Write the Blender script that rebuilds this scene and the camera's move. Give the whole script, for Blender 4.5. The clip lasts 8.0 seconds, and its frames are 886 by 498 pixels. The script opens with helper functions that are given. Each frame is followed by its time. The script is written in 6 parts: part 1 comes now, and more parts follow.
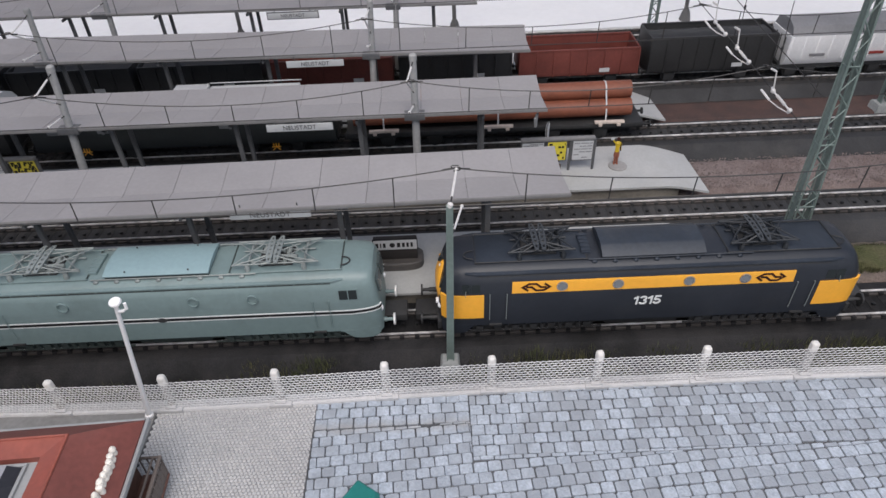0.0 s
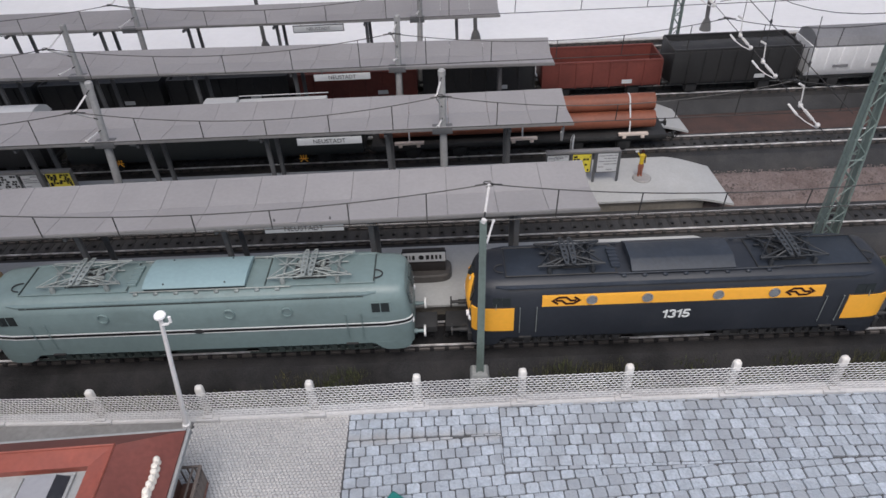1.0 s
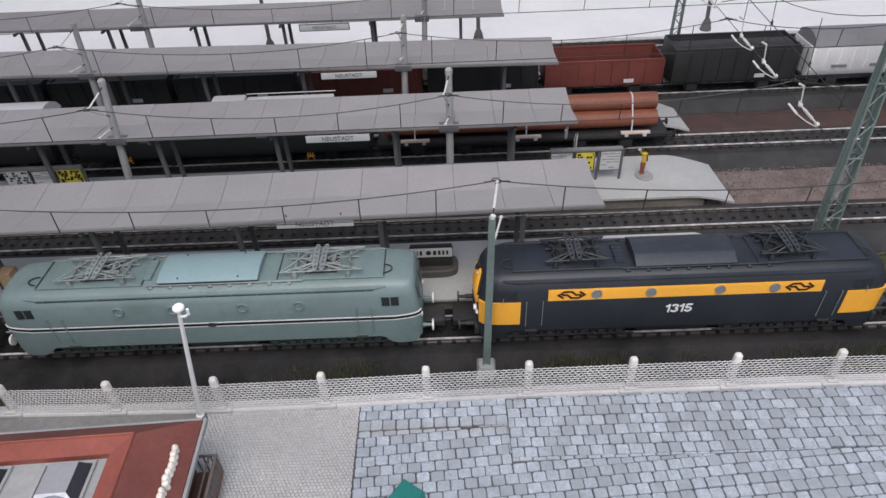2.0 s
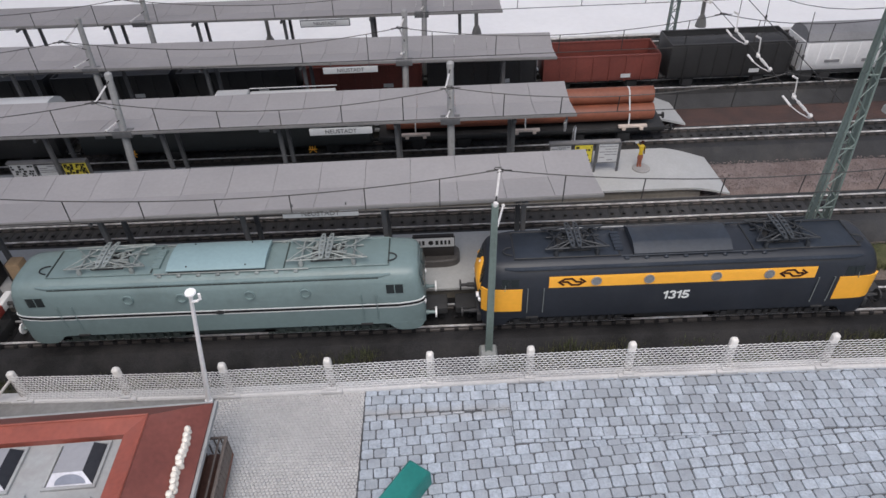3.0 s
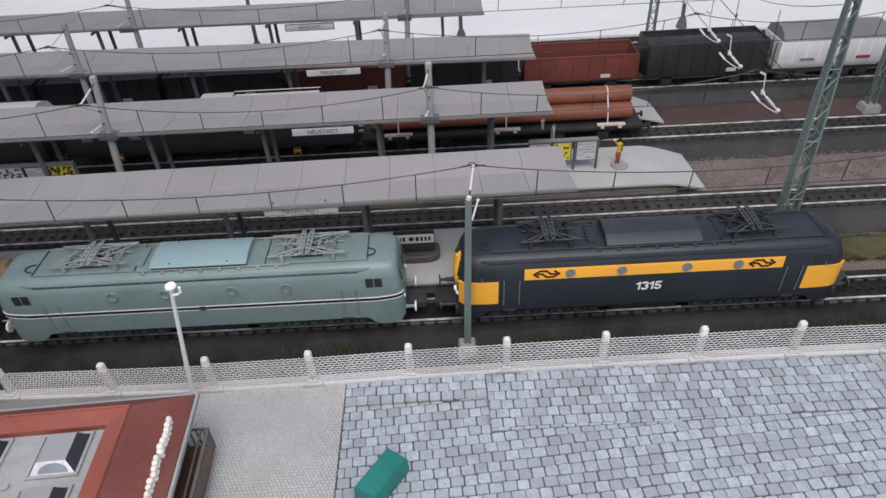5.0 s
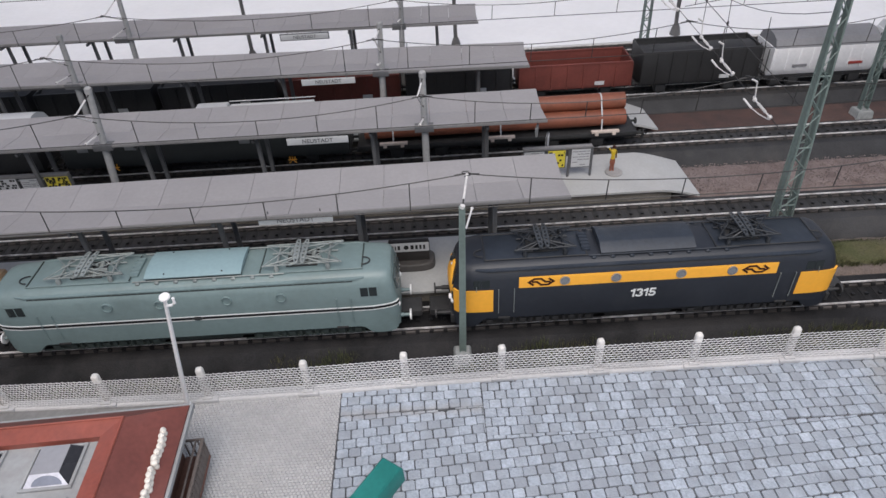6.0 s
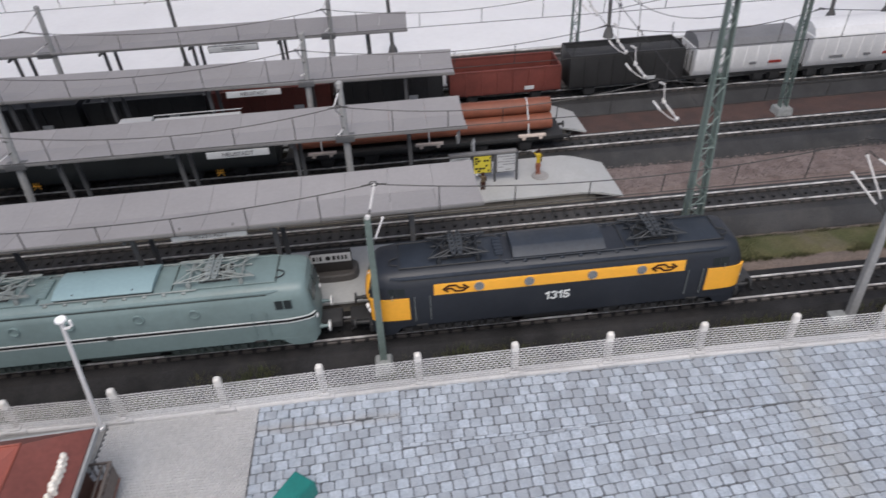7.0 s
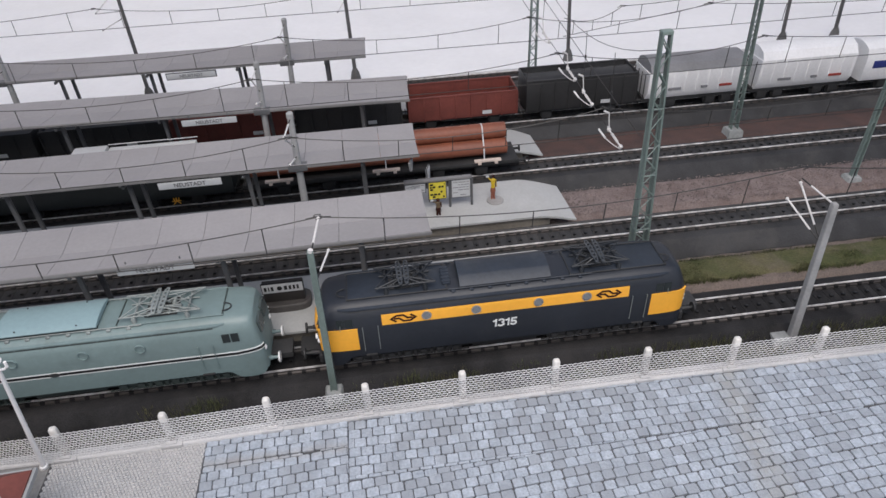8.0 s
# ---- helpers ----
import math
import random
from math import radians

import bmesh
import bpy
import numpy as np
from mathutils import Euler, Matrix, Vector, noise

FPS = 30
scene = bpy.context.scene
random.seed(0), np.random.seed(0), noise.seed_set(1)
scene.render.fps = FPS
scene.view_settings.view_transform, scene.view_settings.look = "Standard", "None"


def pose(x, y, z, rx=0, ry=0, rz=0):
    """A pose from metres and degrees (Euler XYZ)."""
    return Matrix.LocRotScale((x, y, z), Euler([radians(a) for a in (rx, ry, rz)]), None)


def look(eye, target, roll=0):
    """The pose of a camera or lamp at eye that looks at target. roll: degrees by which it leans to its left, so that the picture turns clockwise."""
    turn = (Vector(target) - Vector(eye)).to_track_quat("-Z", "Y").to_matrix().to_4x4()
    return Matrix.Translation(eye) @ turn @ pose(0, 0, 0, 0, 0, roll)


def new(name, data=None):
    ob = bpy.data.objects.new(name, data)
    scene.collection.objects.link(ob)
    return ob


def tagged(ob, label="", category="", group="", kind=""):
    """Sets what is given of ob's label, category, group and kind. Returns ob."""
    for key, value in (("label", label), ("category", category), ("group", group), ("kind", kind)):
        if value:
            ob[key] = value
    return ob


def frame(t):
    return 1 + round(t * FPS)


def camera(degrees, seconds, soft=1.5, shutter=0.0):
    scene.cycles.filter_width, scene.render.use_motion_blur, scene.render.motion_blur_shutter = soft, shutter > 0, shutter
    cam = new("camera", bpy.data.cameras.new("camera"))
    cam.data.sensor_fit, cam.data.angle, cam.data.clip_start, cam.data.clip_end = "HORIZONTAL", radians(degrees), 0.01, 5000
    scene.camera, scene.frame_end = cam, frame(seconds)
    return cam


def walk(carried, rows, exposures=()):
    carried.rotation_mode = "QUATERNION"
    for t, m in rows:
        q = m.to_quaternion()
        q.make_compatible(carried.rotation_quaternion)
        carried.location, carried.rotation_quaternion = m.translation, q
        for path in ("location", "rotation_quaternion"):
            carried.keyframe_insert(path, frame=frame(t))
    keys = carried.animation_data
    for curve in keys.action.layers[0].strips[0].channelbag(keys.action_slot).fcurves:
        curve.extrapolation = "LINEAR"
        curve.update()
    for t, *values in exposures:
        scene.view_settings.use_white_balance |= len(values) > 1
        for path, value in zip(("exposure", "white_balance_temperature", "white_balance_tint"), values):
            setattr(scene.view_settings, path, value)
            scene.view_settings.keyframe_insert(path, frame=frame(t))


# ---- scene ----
cam = camera(69.21, 8.0, shutter=0.5)
PATH = [
    (0, (-0.09788, -0.23434, 0.25260), (-0.09667, 0.07451, -0.00159), -2.30),
    (0.5, (-0.09966, -0.23592, 0.25580), (-0.09970, 0.07469, 0.00376), -2.49),
    (1, (-0.10673, -0.23529, 0.25919), (-0.11282, 0.07563, 0.00761), -3.01),
    (1.5, (-0.11073, -0.23735, 0.26178), (-0.11691, 0.07311, 0.00964), -2.87),
    (3, (-0.11578, -0.25042, 0.26312), (-0.11772, 0.05950, 0.01024), -2.54),
    (3.5, (-0.12084, -0.25432, 0.26335), (-0.12971, 0.05505, 0.00994), -3.38),
    (4, (-0.11754, -0.25955, 0.26353), (-0.12515, 0.05101, 0.01156), -3.12),
    (4.5, (-0.10965, -0.26016, 0.26296), (-0.11087, 0.05066, 0.01119), -2.57),
    (6, (-0.10477, -0.26015, 0.26425), (-0.10270, 0.05439, 0.01714), -3.15),
    (6.5, (-0.09764, -0.26139, 0.26420), (-0.09430, 0.05231, 0.01604), -3.56),
    (7, (-0.07558, -0.26205, 0.26617), (-0.05545, 0.05262, 0.02005), -3.20),
    (7.5, (-0.06252, -0.26259, 0.27170), (-0.03221, 0.05496, 0.03037), -2.78),
    (8, (-0.05772, -0.26176, 0.27413), (-0.02475, 0.05668, 0.03433), -2.67),
]
EXPOSURES = [(0.0, 0.0, 6500, 10), (8.0, 0.0, 6500, 10)]
walk(cam, [(t, look(eye, target, roll)) for t, eye, target, roll in PATH], EXPOSURES)

# ---- world and light ----
world = bpy.data.worlds.new("hall_daylight")
scene.world = world
world.use_nodes = True
wn = world.node_tree.nodes
wl = world.node_tree.links
sky = wn.new("ShaderNodeTexSky")
sky.sky_type = "NISHITA"
sky.sun_disc = False
sky.sun_elevation = radians(62)
sky.sun_rotation = radians(200)
sky.air_density = 1.0
sky.dust_density = 4.0
wn["Background"].inputs["Strength"].default_value = 0.116
wl.new(sky.outputs[0], wn["Background"].inputs["Color"])
# unseen area lamp, added overhead and placed to set brightness and falloff
added_lamp = bpy.data.lights.new("added_overhead_lamp", "AREA")
added_lamp.shape, added_lamp.size, added_lamp.size_y = "RECTANGLE", 0.55, 0.42
added_lamp.energy = 3.24
added_lamp.color = (0.99, 0.967, 0.962)
added_lamp_ob = new("added_overhead_lamp", added_lamp)
added_lamp_ob.matrix_world = look((0.0, -0.28, 0.60), (0.0, 0.08, 0.0))


# ---- materials ----
def mat(name, base, rough=0.6, metal=0.0, var=0.12, coarse=30.0, fine=500.0, bump=0.15, tint=None, coat=0.0, island=0.0, obj=0.0, spec=0.5, stain=None, odd=None, bands=()):
    """Two scales of colour variation, fine relief, optional change from piece to piece."""
    m = bpy.data.materials.new(name)
    m.use_nodes = True
    n, l = m.node_tree.nodes, m.node_tree.links
    bsdf = n["Principled BSDF"]
    bsdf.inputs["Metallic"].default_value = metal
    bsdf.inputs["Specular IOR Level"].default_value = spec
    if coat:
        bsdf.inputs["Coat Weight"].default_value = coat
        bsdf.inputs["Coat Roughness"].default_value = 0.25
    geo = n.new("ShaderNodeNewGeometry")
    big = n.new("ShaderNodeTexNoise")
    big.inputs["Scale"].default_value = coarse
    big.inputs["Detail"].default_value = 5.0
    small = n.new("ShaderNodeTexNoise")
    small.inputs["Scale"].default_value = fine
    small.inputs["Detail"].default_value = 3.0
    l.new(geo.outputs["Position"], big.inputs["Vector"])
    l.new(geo.outputs["Position"], small.inputs["Vector"])
    ramp = n.new("ShaderNodeValToRGB")
    other = tint or tuple(c * (1 - 2.2 * var) for c in base)
    ramp.color_ramp.elements[0].position = 0.35
    ramp.color_ramp.elements[1].position = 0.65
    ramp.color_ramp.elements[0].color = (*other, 1)
    ramp.color_ramp.elements[1].color = (*base, 1)
    l.new(big.outputs["Fac"], ramp.inputs["Fac"])
    hsv = n.new("ShaderNodeHueSaturation")
    l.new(ramp.outputs["Color"], hsv.inputs["Color"])
    rng = n.new("ShaderNodeMapRange")
    rng.inputs["From Min"].default_value = 0.25
    rng.inputs["From Max"].default_value = 0.75
    rng.inputs["To Min"].default_value = 1 - var
    rng.inputs["To Max"].default_value = 1 + var
    l.new(small.outputs["Fac"], rng.inputs["Value"])
    value = rng.outputs["Result"]
    for amount, source in ((island, geo.outputs["Random Per Island"]), (obj, None)):
        if not amount:
            continue
        if source is None:
            source = n.new("ShaderNodeObjectInfo").outputs["Random"]
        r2 = n.new("ShaderNodeMapRange")
        r2.inputs["To Min"].default_value = 1 - amount
        r2.inputs["To Max"].default_value = 1 + amount
        l.new(source, r2.inputs["Value"])
        mul = n.new("ShaderNodeMath")
        mul.operation = "MULTIPLY"
        l.new(value, mul.inputs[0])
        l.new(r2.outputs["Result"], mul.inputs[1])
        value = mul.outputs["Value"]
    l.new(value, hsv.inputs["Value"])
    colour = hsv.outputs["Color"]
    if odd:
        # a share of the pieces is of another, duller stone: colour, share
        source = n.new("ShaderNodeObjectInfo").outputs["Random"] if obj else geo.outputs["Random Per Island"]
        scramble = n.new("ShaderNodeMath")
        scramble.operation = "MULTIPLY"
        scramble.inputs[1].default_value = 37.7
        l.new(source, scramble.inputs[0])
        wrap = n.new("ShaderNodeMath")
        wrap.operation = "FRACT"
        l.new(scramble.outputs["Value"], wrap.inputs[0])
        drift = n.new("ShaderNodeTexNoise")
        drift.inputs["Scale"].default_value = 55.0
        drift.inputs["Detail"].default_value = 1.0
        l.new(geo.outputs["Position"], drift.inputs["Vector"])
        lean = n.new("ShaderNodeMath")
        lean.operation = "MULTIPLY_ADD"
        lean.inputs[1].default_value = 1.9
        lean.inputs[2].default_value = -0.95
        l.new(drift.outputs["Fac"], lean.inputs[0])
        sway = n.new("ShaderNodeMath")
        l.new(wrap.outputs["Value"], sway.inputs[0])
        l.new(lean.outputs["Value"], sway.inputs[1])
        pick = n.new("ShaderNodeMapRange")
        pick.inputs["From Min"].default_value = 1 - odd[1] - 0.22
        pick.inputs["From Max"].default_value = 1 - odd[1] + 0.22
        pick.inputs["To Max"].default_value = 0.85
        l.new(sway.outputs["Value"], pick.inputs["Value"])
        mix = n.new("ShaderNodeMix")
        mix.data_type = "RGBA"
        l.new(pick.outputs["Result"], mix.inputs[0])
        l.new(colour, mix.inputs[6])
        mix.inputs[7].default_value = (*odd[0], 1)
        colour = mix.outputs[2]
    if stain:
        # blotches of dirt with their own outline: colour, size, share
        dirt = n.new("ShaderNodeTexNoise")
        dirt.inputs["Scale"].default_value = stain[1]
        dirt.inputs["Detail"].default_value = 6.0
        dirt.inputs["Roughness"].default_value = 0.65
        l.new(geo.outputs["Position"], dirt.inputs["Vector"])
        cut = n.new("ShaderNodeMapRange")
        cut.inputs["From Min"].default_value = 0.50
        cut.inputs["From Max"].default_value = 0.72
        cut.inputs["To Max"].default_value = stain[2]
        l.new(dirt.outputs["Fac"], cut.inputs["Value"])
        mix = n.new("ShaderNodeMix")
        mix.data_type = "RGBA"
        l.new(cut.outputs["Result"], mix.inputs[0])
        l.new(colour, mix.inputs[6])
        mix.inputs[7].default_value = (*stain[0], 1)
        colour = mix.outputs[2]
    for tone, (nx, ny), offset, half, share, east in bands:
        # a washed-out streak of dirt along a line, as far east as the sheet goes
        dot = n.new("ShaderNodeVectorMath")
        dot.operation = "DOT_PRODUCT"
        dot.inputs[1].default_value = (nx, ny, 0.0)
        l.new(geo.outputs["Position"], dot.inputs[0])
        away = n.new("ShaderNodeMath")
        away.operation = "SUBTRACT"
        away.inputs[1].default_value = offset
        l.new(dot.outputs["Value"], away.inputs[0])
        dist = n.new("ShaderNodeMath")
        dist.operation = "ABSOLUTE"
        l.new(away.outputs["Value"], dist.inputs[0])
        fade = n.new("ShaderNodeMapRange")
        fade.inputs["From Min"].default_value = half
        fade.inputs["From Max"].default_value = half * 0.2
        fade.inputs["To Max"].default_value = share
        l.new(dist.outputs["Value"], fade.inputs["Value"])
        ragged = n.new("ShaderNodeMath")
        ragged.operation = "MULTIPLY"
        l.new(fade.outputs["Result"], ragged.inputs[0])
        l.new(big.outputs["Fac"], ragged.inputs[1])
        axis = n.new("ShaderNodeSeparateXYZ")
        l.new(geo.outputs["Position"], axis.inputs[0])
        within = n.new("ShaderNodeMath")
        within.operation = "LESS_THAN"
        within.inputs[1].default_value = east
        l.new(axis.outputs["X"], within.inputs[0])
        held = n.new("ShaderNodeMath")
        held.operation = "MULTIPLY"
        l.new(ragged.outputs["Value"], held.inputs[0])
        l.new(within.outputs["Value"], held.inputs[1])
        mix = n.new("ShaderNodeMix")
        mix.data_type = "RGBA"
        l.new(held.outputs["Value"], mix.inputs[0])
        l.new(colour, mix.inputs[6])
        mix.inputs[7].default_value = (*tone, 1)
        colour = mix.outputs[2]
    l.new(colour, bsdf.inputs["Base Color"])
    rr = n.new("ShaderNodeMapRange")
    rr.inputs["To Min"].default_value = max(0.05, rough - 0.12)
    rr.inputs["To Max"].default_value = min(1.0, rough + 0.12)
    l.new(big.outputs["Fac"], rr.inputs["Value"])
    l.new(rr.outputs["Result"], bsdf.inputs["Roughness"])
    if bump:
        b = n.new("ShaderNodeBump")
        b.inputs["Strength"].default_value = bump
        b.inputs["Distance"].default_value = 0.0006
        l.new(small.outputs["Fac"], b.inputs["Height"])
        l.new(b.outputs["Normal"], bsdf.inputs["Normal"])
    return m


M_EARTH = mat("dark_ballast_earth", (0.030, 0.0295, 0.030), 0.9, var=0.3, coarse=60, fine=900, bump=0.6, tint=(0.026, 0.025, 0.025))
M_BEDDARK = mat("near_black_ballast_bed", (0.026, 0.0255, 0.027), 0.85, var=0.3, coarse=50, fine=1100, bump=0.7, stain=((0.036, 0.034, 0.034), 40, 0.8), spec=0.3)
M_VERGE = mat("dark_verge_scatter", (0.062, 0.057, 0.044), 0.95, var=0.35, coarse=80, fine=900, bump=0.8, tint=(0.026, 0.030, 0.016))
M_BED = mat("moulded_ballast_bed", (0.044, 0.044, 0.046), 0.75, var=0.2, coarse=50, fine=1100, bump=0.5, stain=((0.068, 0.064, 0.060), 35, 0.7))
M_SLEEPERBLACK = mat("near_black_sleeper", (0.024, 0.023, 0.024), 0.85, var=0.25, obj=0.12, bump=0.4, spec=0.3)
M_SLEEPER = mat("dark_sleeper", (0.043, 0.042, 0.042), 0.75, var=0.2, obj=0.10, bump=0.3)
M_STUD = mat("stud_contact", (0.012, 0.012, 0.012), 0.5, bump=0)
# pale and dark tones paint the rail's broken highlights into its colour
M_RAIL = mat("rail_steel_with_glints", (0.80, 0.78, 0.77), 0.32, metal=0.12, var=0.14, coarse=150, bump=0.05, tint=(0.36, 0.34, 0.33))
M_RAILSIDE = mat("rail_side", (0.085, 0.075, 0.070), 0.55, metal=0.3, var=0.15, bump=0.1)
M_PLATFORM = mat("platform_concrete", (0.455, 0.460, 0.455), 0.8, var=0.06, coarse=25, fine=700, bump=0.15, stain=((0.37, 0.36, 0.345), 30, 0.55))
M_PLATSIDE = mat("platform_edge_wall", (0.22, 0.20, 0.17), 0.85, var=0.15, bump=0.3)
M_ROOF = mat("canopy_grey_plastic", (0.296, 0.284, 0.288), 0.62, var=0.05, coarse=18, fine=500, bump=0.05, obj=0.04, stain=((0.248, 0.234, 0.231), 22, 0.6))
M_ROOFTRIM = mat("canopy_trim", (0.21, 0.205, 0.205), 0.6, var=0.08, bump=0.1)
M_STEEL = mat("canopy_steel_dark", (0.115, 0.117, 0.122), 0.5, var=0.12, bump=0.1)
M_WHITE = mat("white_sheet", (0.91, 0.912, 0.918), 0.6, var=0.025, coarse=9, fine=160, bump=0.12)
M_SIGN = mat("sign_white", (0.53, 0.54, 0.55), 0.5, var=0.04, bump=0.03)
M_BLACK = mat("black_print", (0.020, 0.020, 0.021), 0.6, var=0.1, bump=0, spec=0.2)
M_PRINTGREY = mat("dark_grey_print", (0.10, 0.10, 0.105), 0.5, bump=0)
M_EMBLEM = mat("dark_brown_print", (0.045, 0.014, 0.010), 0.6, bump=0, spec=0.2)
M_CONC = mat("mast_concrete", (0.34, 0.34, 0.34), 0.7, var=0.1, bump=0.2)
M_POLEDARK = mat("dark_grey_pole", (0.125, 0.123, 0.122), 0.6, var=0.12, bump=0.1)
M_GREENMAST = mat("mast_green_paint", (0.185, 0.240, 0.222), 0.5, var=0.12, bump=0.1)
M_MASTFOOT = mat("mast_foot_concrete", (0.34, 0.355, 0.35), 0.8, var=0.15, bump=0.3)
M_WIRE = mat("wire_dark", (0.055, 0.053, 0.052), 0.45, metal=0.4, bump=0)
M_INSUL = mat("insulator_white", (0.70, 0.68, 0.67), 0.35, var=0.08, bump=0)
M_LAMPWHITE = mat("lamp_white_plastic", (0.90, 0.89, 0.89), 0.35, var=0.03, bump=0)
M_POSTSHAFT = mat("fence_post_grey", (0.40, 0.385, 0.37), 0.6, var=0.16, coarse=120, bump=0.25)
M_POST = mat("fence_post_white", (0.78, 0.755, 0.72), 0.55, var=0.07, bump=0.1)
M_MESH = mat("fence_wire_mesh", (0.82, 0.815, 0.815), 0.4, metal=0.1, var=0.1, bump=0)
M_PLINTH = mat("fence_plinth_grey", (0.52, 0.515, 0.52), 0.7, var=0.08, bump=0.2)
M_HEX = mat("pale_hexagon_paving", (0.50, 0.495, 0.495), 0.75, var=0.07, island=0.05, bump=0.1, stain=((0.43, 0.42, 0.415), 28, 0.45))
M_GROUT = mat("paving_joint", (0.100, 0.103, 0.110), 0.9, var=0.15, bump=0.2)
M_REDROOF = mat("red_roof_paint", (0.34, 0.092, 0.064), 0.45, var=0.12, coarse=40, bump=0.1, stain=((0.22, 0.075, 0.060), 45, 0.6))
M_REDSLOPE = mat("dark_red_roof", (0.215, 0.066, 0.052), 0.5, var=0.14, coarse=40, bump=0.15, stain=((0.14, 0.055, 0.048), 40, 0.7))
M_FLATGREY = mat("flat_roof_grey", (0.36, 0.37, 0.375), 0.7, var=0.08, coarse=40, bump=0.15, stain=((0.27, 0.26, 0.255), 60, 0.6))
M_CREAM = mat("cream_ornament", (0.84, 0.79, 0.71), 0.5, var=0.06, bump=0.05)
M_BRICKWALL = mat("brown_house_wall", (0.17, 0.085, 0.065), 0.8, var=0.2, bump=0.3)
M_WOODGREY = mat("weathered_balcony", (0.175, 0.145, 0.13), 0.75, var=0.15, bump=0.25)
M_TEAL = mat("teal_plastic", (0.018, 0.195, 0.172), 0.42, var=0.08, coarse=60, bump=0.05)
M_GLOCO = mat("turquoise_loco_paint", (0.180, 0.245, 0.245), 0.42, var=0.05, coarse=25, bump=0.04, stain=((0.135, 0.178, 0.176), 55, 0.7))
M_GLID = mat("pale_turquoise_lid", (0.245, 0.350, 0.370), 0.4, var=0.05, coarse=25, bump=0.03)
M_NLOCO = mat("dark_blue_grey_loco", (0.022, 0.026, 0.035), 0.48, var=0.1, coarse=25, bump=0.04, stain=((0.031, 0.034, 0.040), 60, 0.6))
M_NROOF = mat("dark_roof_grey", (0.028, 0.036, 0.050), 0.5, var=0.18, coarse=30, bump=0.08, stain=((0.048, 0.052, 0.058), 70, 0.6))
M_YELLOW = mat("signal_yellow", (0.96, 0.455, 0.048), 0.42, var=0.04, coarse=25, bump=0.02)
M_WINDOW = mat("dark_loco_glass", (0.020, 0.026, 0.027), 0.28, bump=0, var=0.05, spec=0.35)
M_SCREEN = mat("greyish_windscreen", (0.085, 0.105, 0.105), 0.3, bump=0, var=0.1)
M_PORTGLASS = mat("grey_porthole_glass", (0.20, 0.21, 0.22), 0.2, bump=0, var=0.05)
M_UNDER = mat("black_underframe", (0.036, 0.036, 0.037), 0.6, var=0.2, bump=0.2)
M_UNDERGREEN = mat("dark_green_bogie", (0.045, 0.060, 0.056), 0.6, var=0.2, bump=0.2)
M_CHROME = mat("buffer_steel", (0.62, 0.61, 0.60), 0.3, metal=0.85, bump=0)
M_LINEWHITE = mat("white_lining", (0.75, 0.77, 0.76), 0.5, bump=0, var=0.03)
M_PANTO = mat("pantograph_grey", (0.30, 0.33, 0.32), 0.45, metal=0.3, bump=0)
M_PANTODARK = mat("pantograph_dark", (0.034, 0.038, 0.044), 0.45, metal=0.3, bump=0)
M_STRIPDARK = mat("worn_collector_strip", (0.085, 0.092, 0.100), 0.4, metal=0.4, bump=0)
M_PIPE = mat("orange_brown_pipe", (0.235, 0.076, 0.042), 0.55, var=0.12, coarse=60, bump=0.08, stain=((0.16, 0.055, 0.034), 50, 0.6))
M_OXIDE = mat("oxide_red_wagon", (0.165, 0.040, 0.030), 0.6, var=0.12, coarse=50, bump=0.1)
M_COALBLACK = mat("black_wagon", (0.031, 0.031, 0.032), 0.55, var=0.15, bump=0.1)
M_WAGWHITE = mat("white_wagon", (0.85, 0.85, 0.86), 0.5, var=0.05, bump=0.05)
M_WAGGREY = mat("grey_wagon_roof", (0.22, 0.22, 0.23), 0.55, var=0.08, bump=0.08)
M_BLUE = mat("coach_blue", (0.03, 0.045, 0.22), 0.45, bump=0)
M_PINKGRAVEL = mat("pinkish_gravel", (0.225, 0.180, 0.168), 0.9, var=0.3, coarse=90, fine=1200, bump=0.9, tint=(0.155, 0.115, 0.105))
M_REDEARTH = mat("dark_red_earth", (0.095, 0.056, 0.048), 0.9, var=0.25, coarse=70, fine=1200, bump=0.7, tint=(0.066, 0.043, 0.039))
M_GRASSEARTH = mat("mossy_ground", (0.054, 0.062, 0.020), 0.95, var=0.35, coarse=40, fine=900, bump=0.9, tint=(0.100, 0.090, 0.042), stain=((0.150, 0.118, 0.098), 17, 0.95))
M_BROWNEARTH = mat("brown_scatter", (0.165, 0.130, 0.112), 0.95, var=0.3, coarse=60, fine=1000, bump=0.9, tint=(0.105, 0.085, 0.072))
M_GRASS = mat("grass_fibre", (0.066, 0.080, 0.030), 0.85, var=0.25, coarse=40, bump=0, island=0.55, tint=(0.088, 0.084, 0.040))
COBBLE = dict(base=(0.428, 0.472, 0.532), rough=0.5, var=0.20, coarse=260, fine=900, bump=0.9, tint=(0.345, 0.386, 0.440), stain=((0.235, 0.258, 0.288), 130, 0.60), odd=((0.290, 0.315, 0.350), 0.36),
              bands=(((0.32, 0.310, 0.28), (0.988, -0.157), 0.119, 0.013, 0.75, 0.5), ((0.33, 0.300, 0.265), (0.0, 1.0), -0.0630, 0.0042, 0.75, -0.088)))
M_COBBLE = mat("blue_grey_cobble", island=0.10, **COBBLE)
M_COBBLEPIECE = mat("blue_grey_cobble_piece", obj=0.10, **COBBLE)
M_FIGYELLOW = mat("figure_yellow", (0.72, 0.50, 0.02), 0.5, bump=0)
M_FIGSTAND = mat("figure_stand", (0.36, 0.35, 0.34), 0.6, bump=0.1)
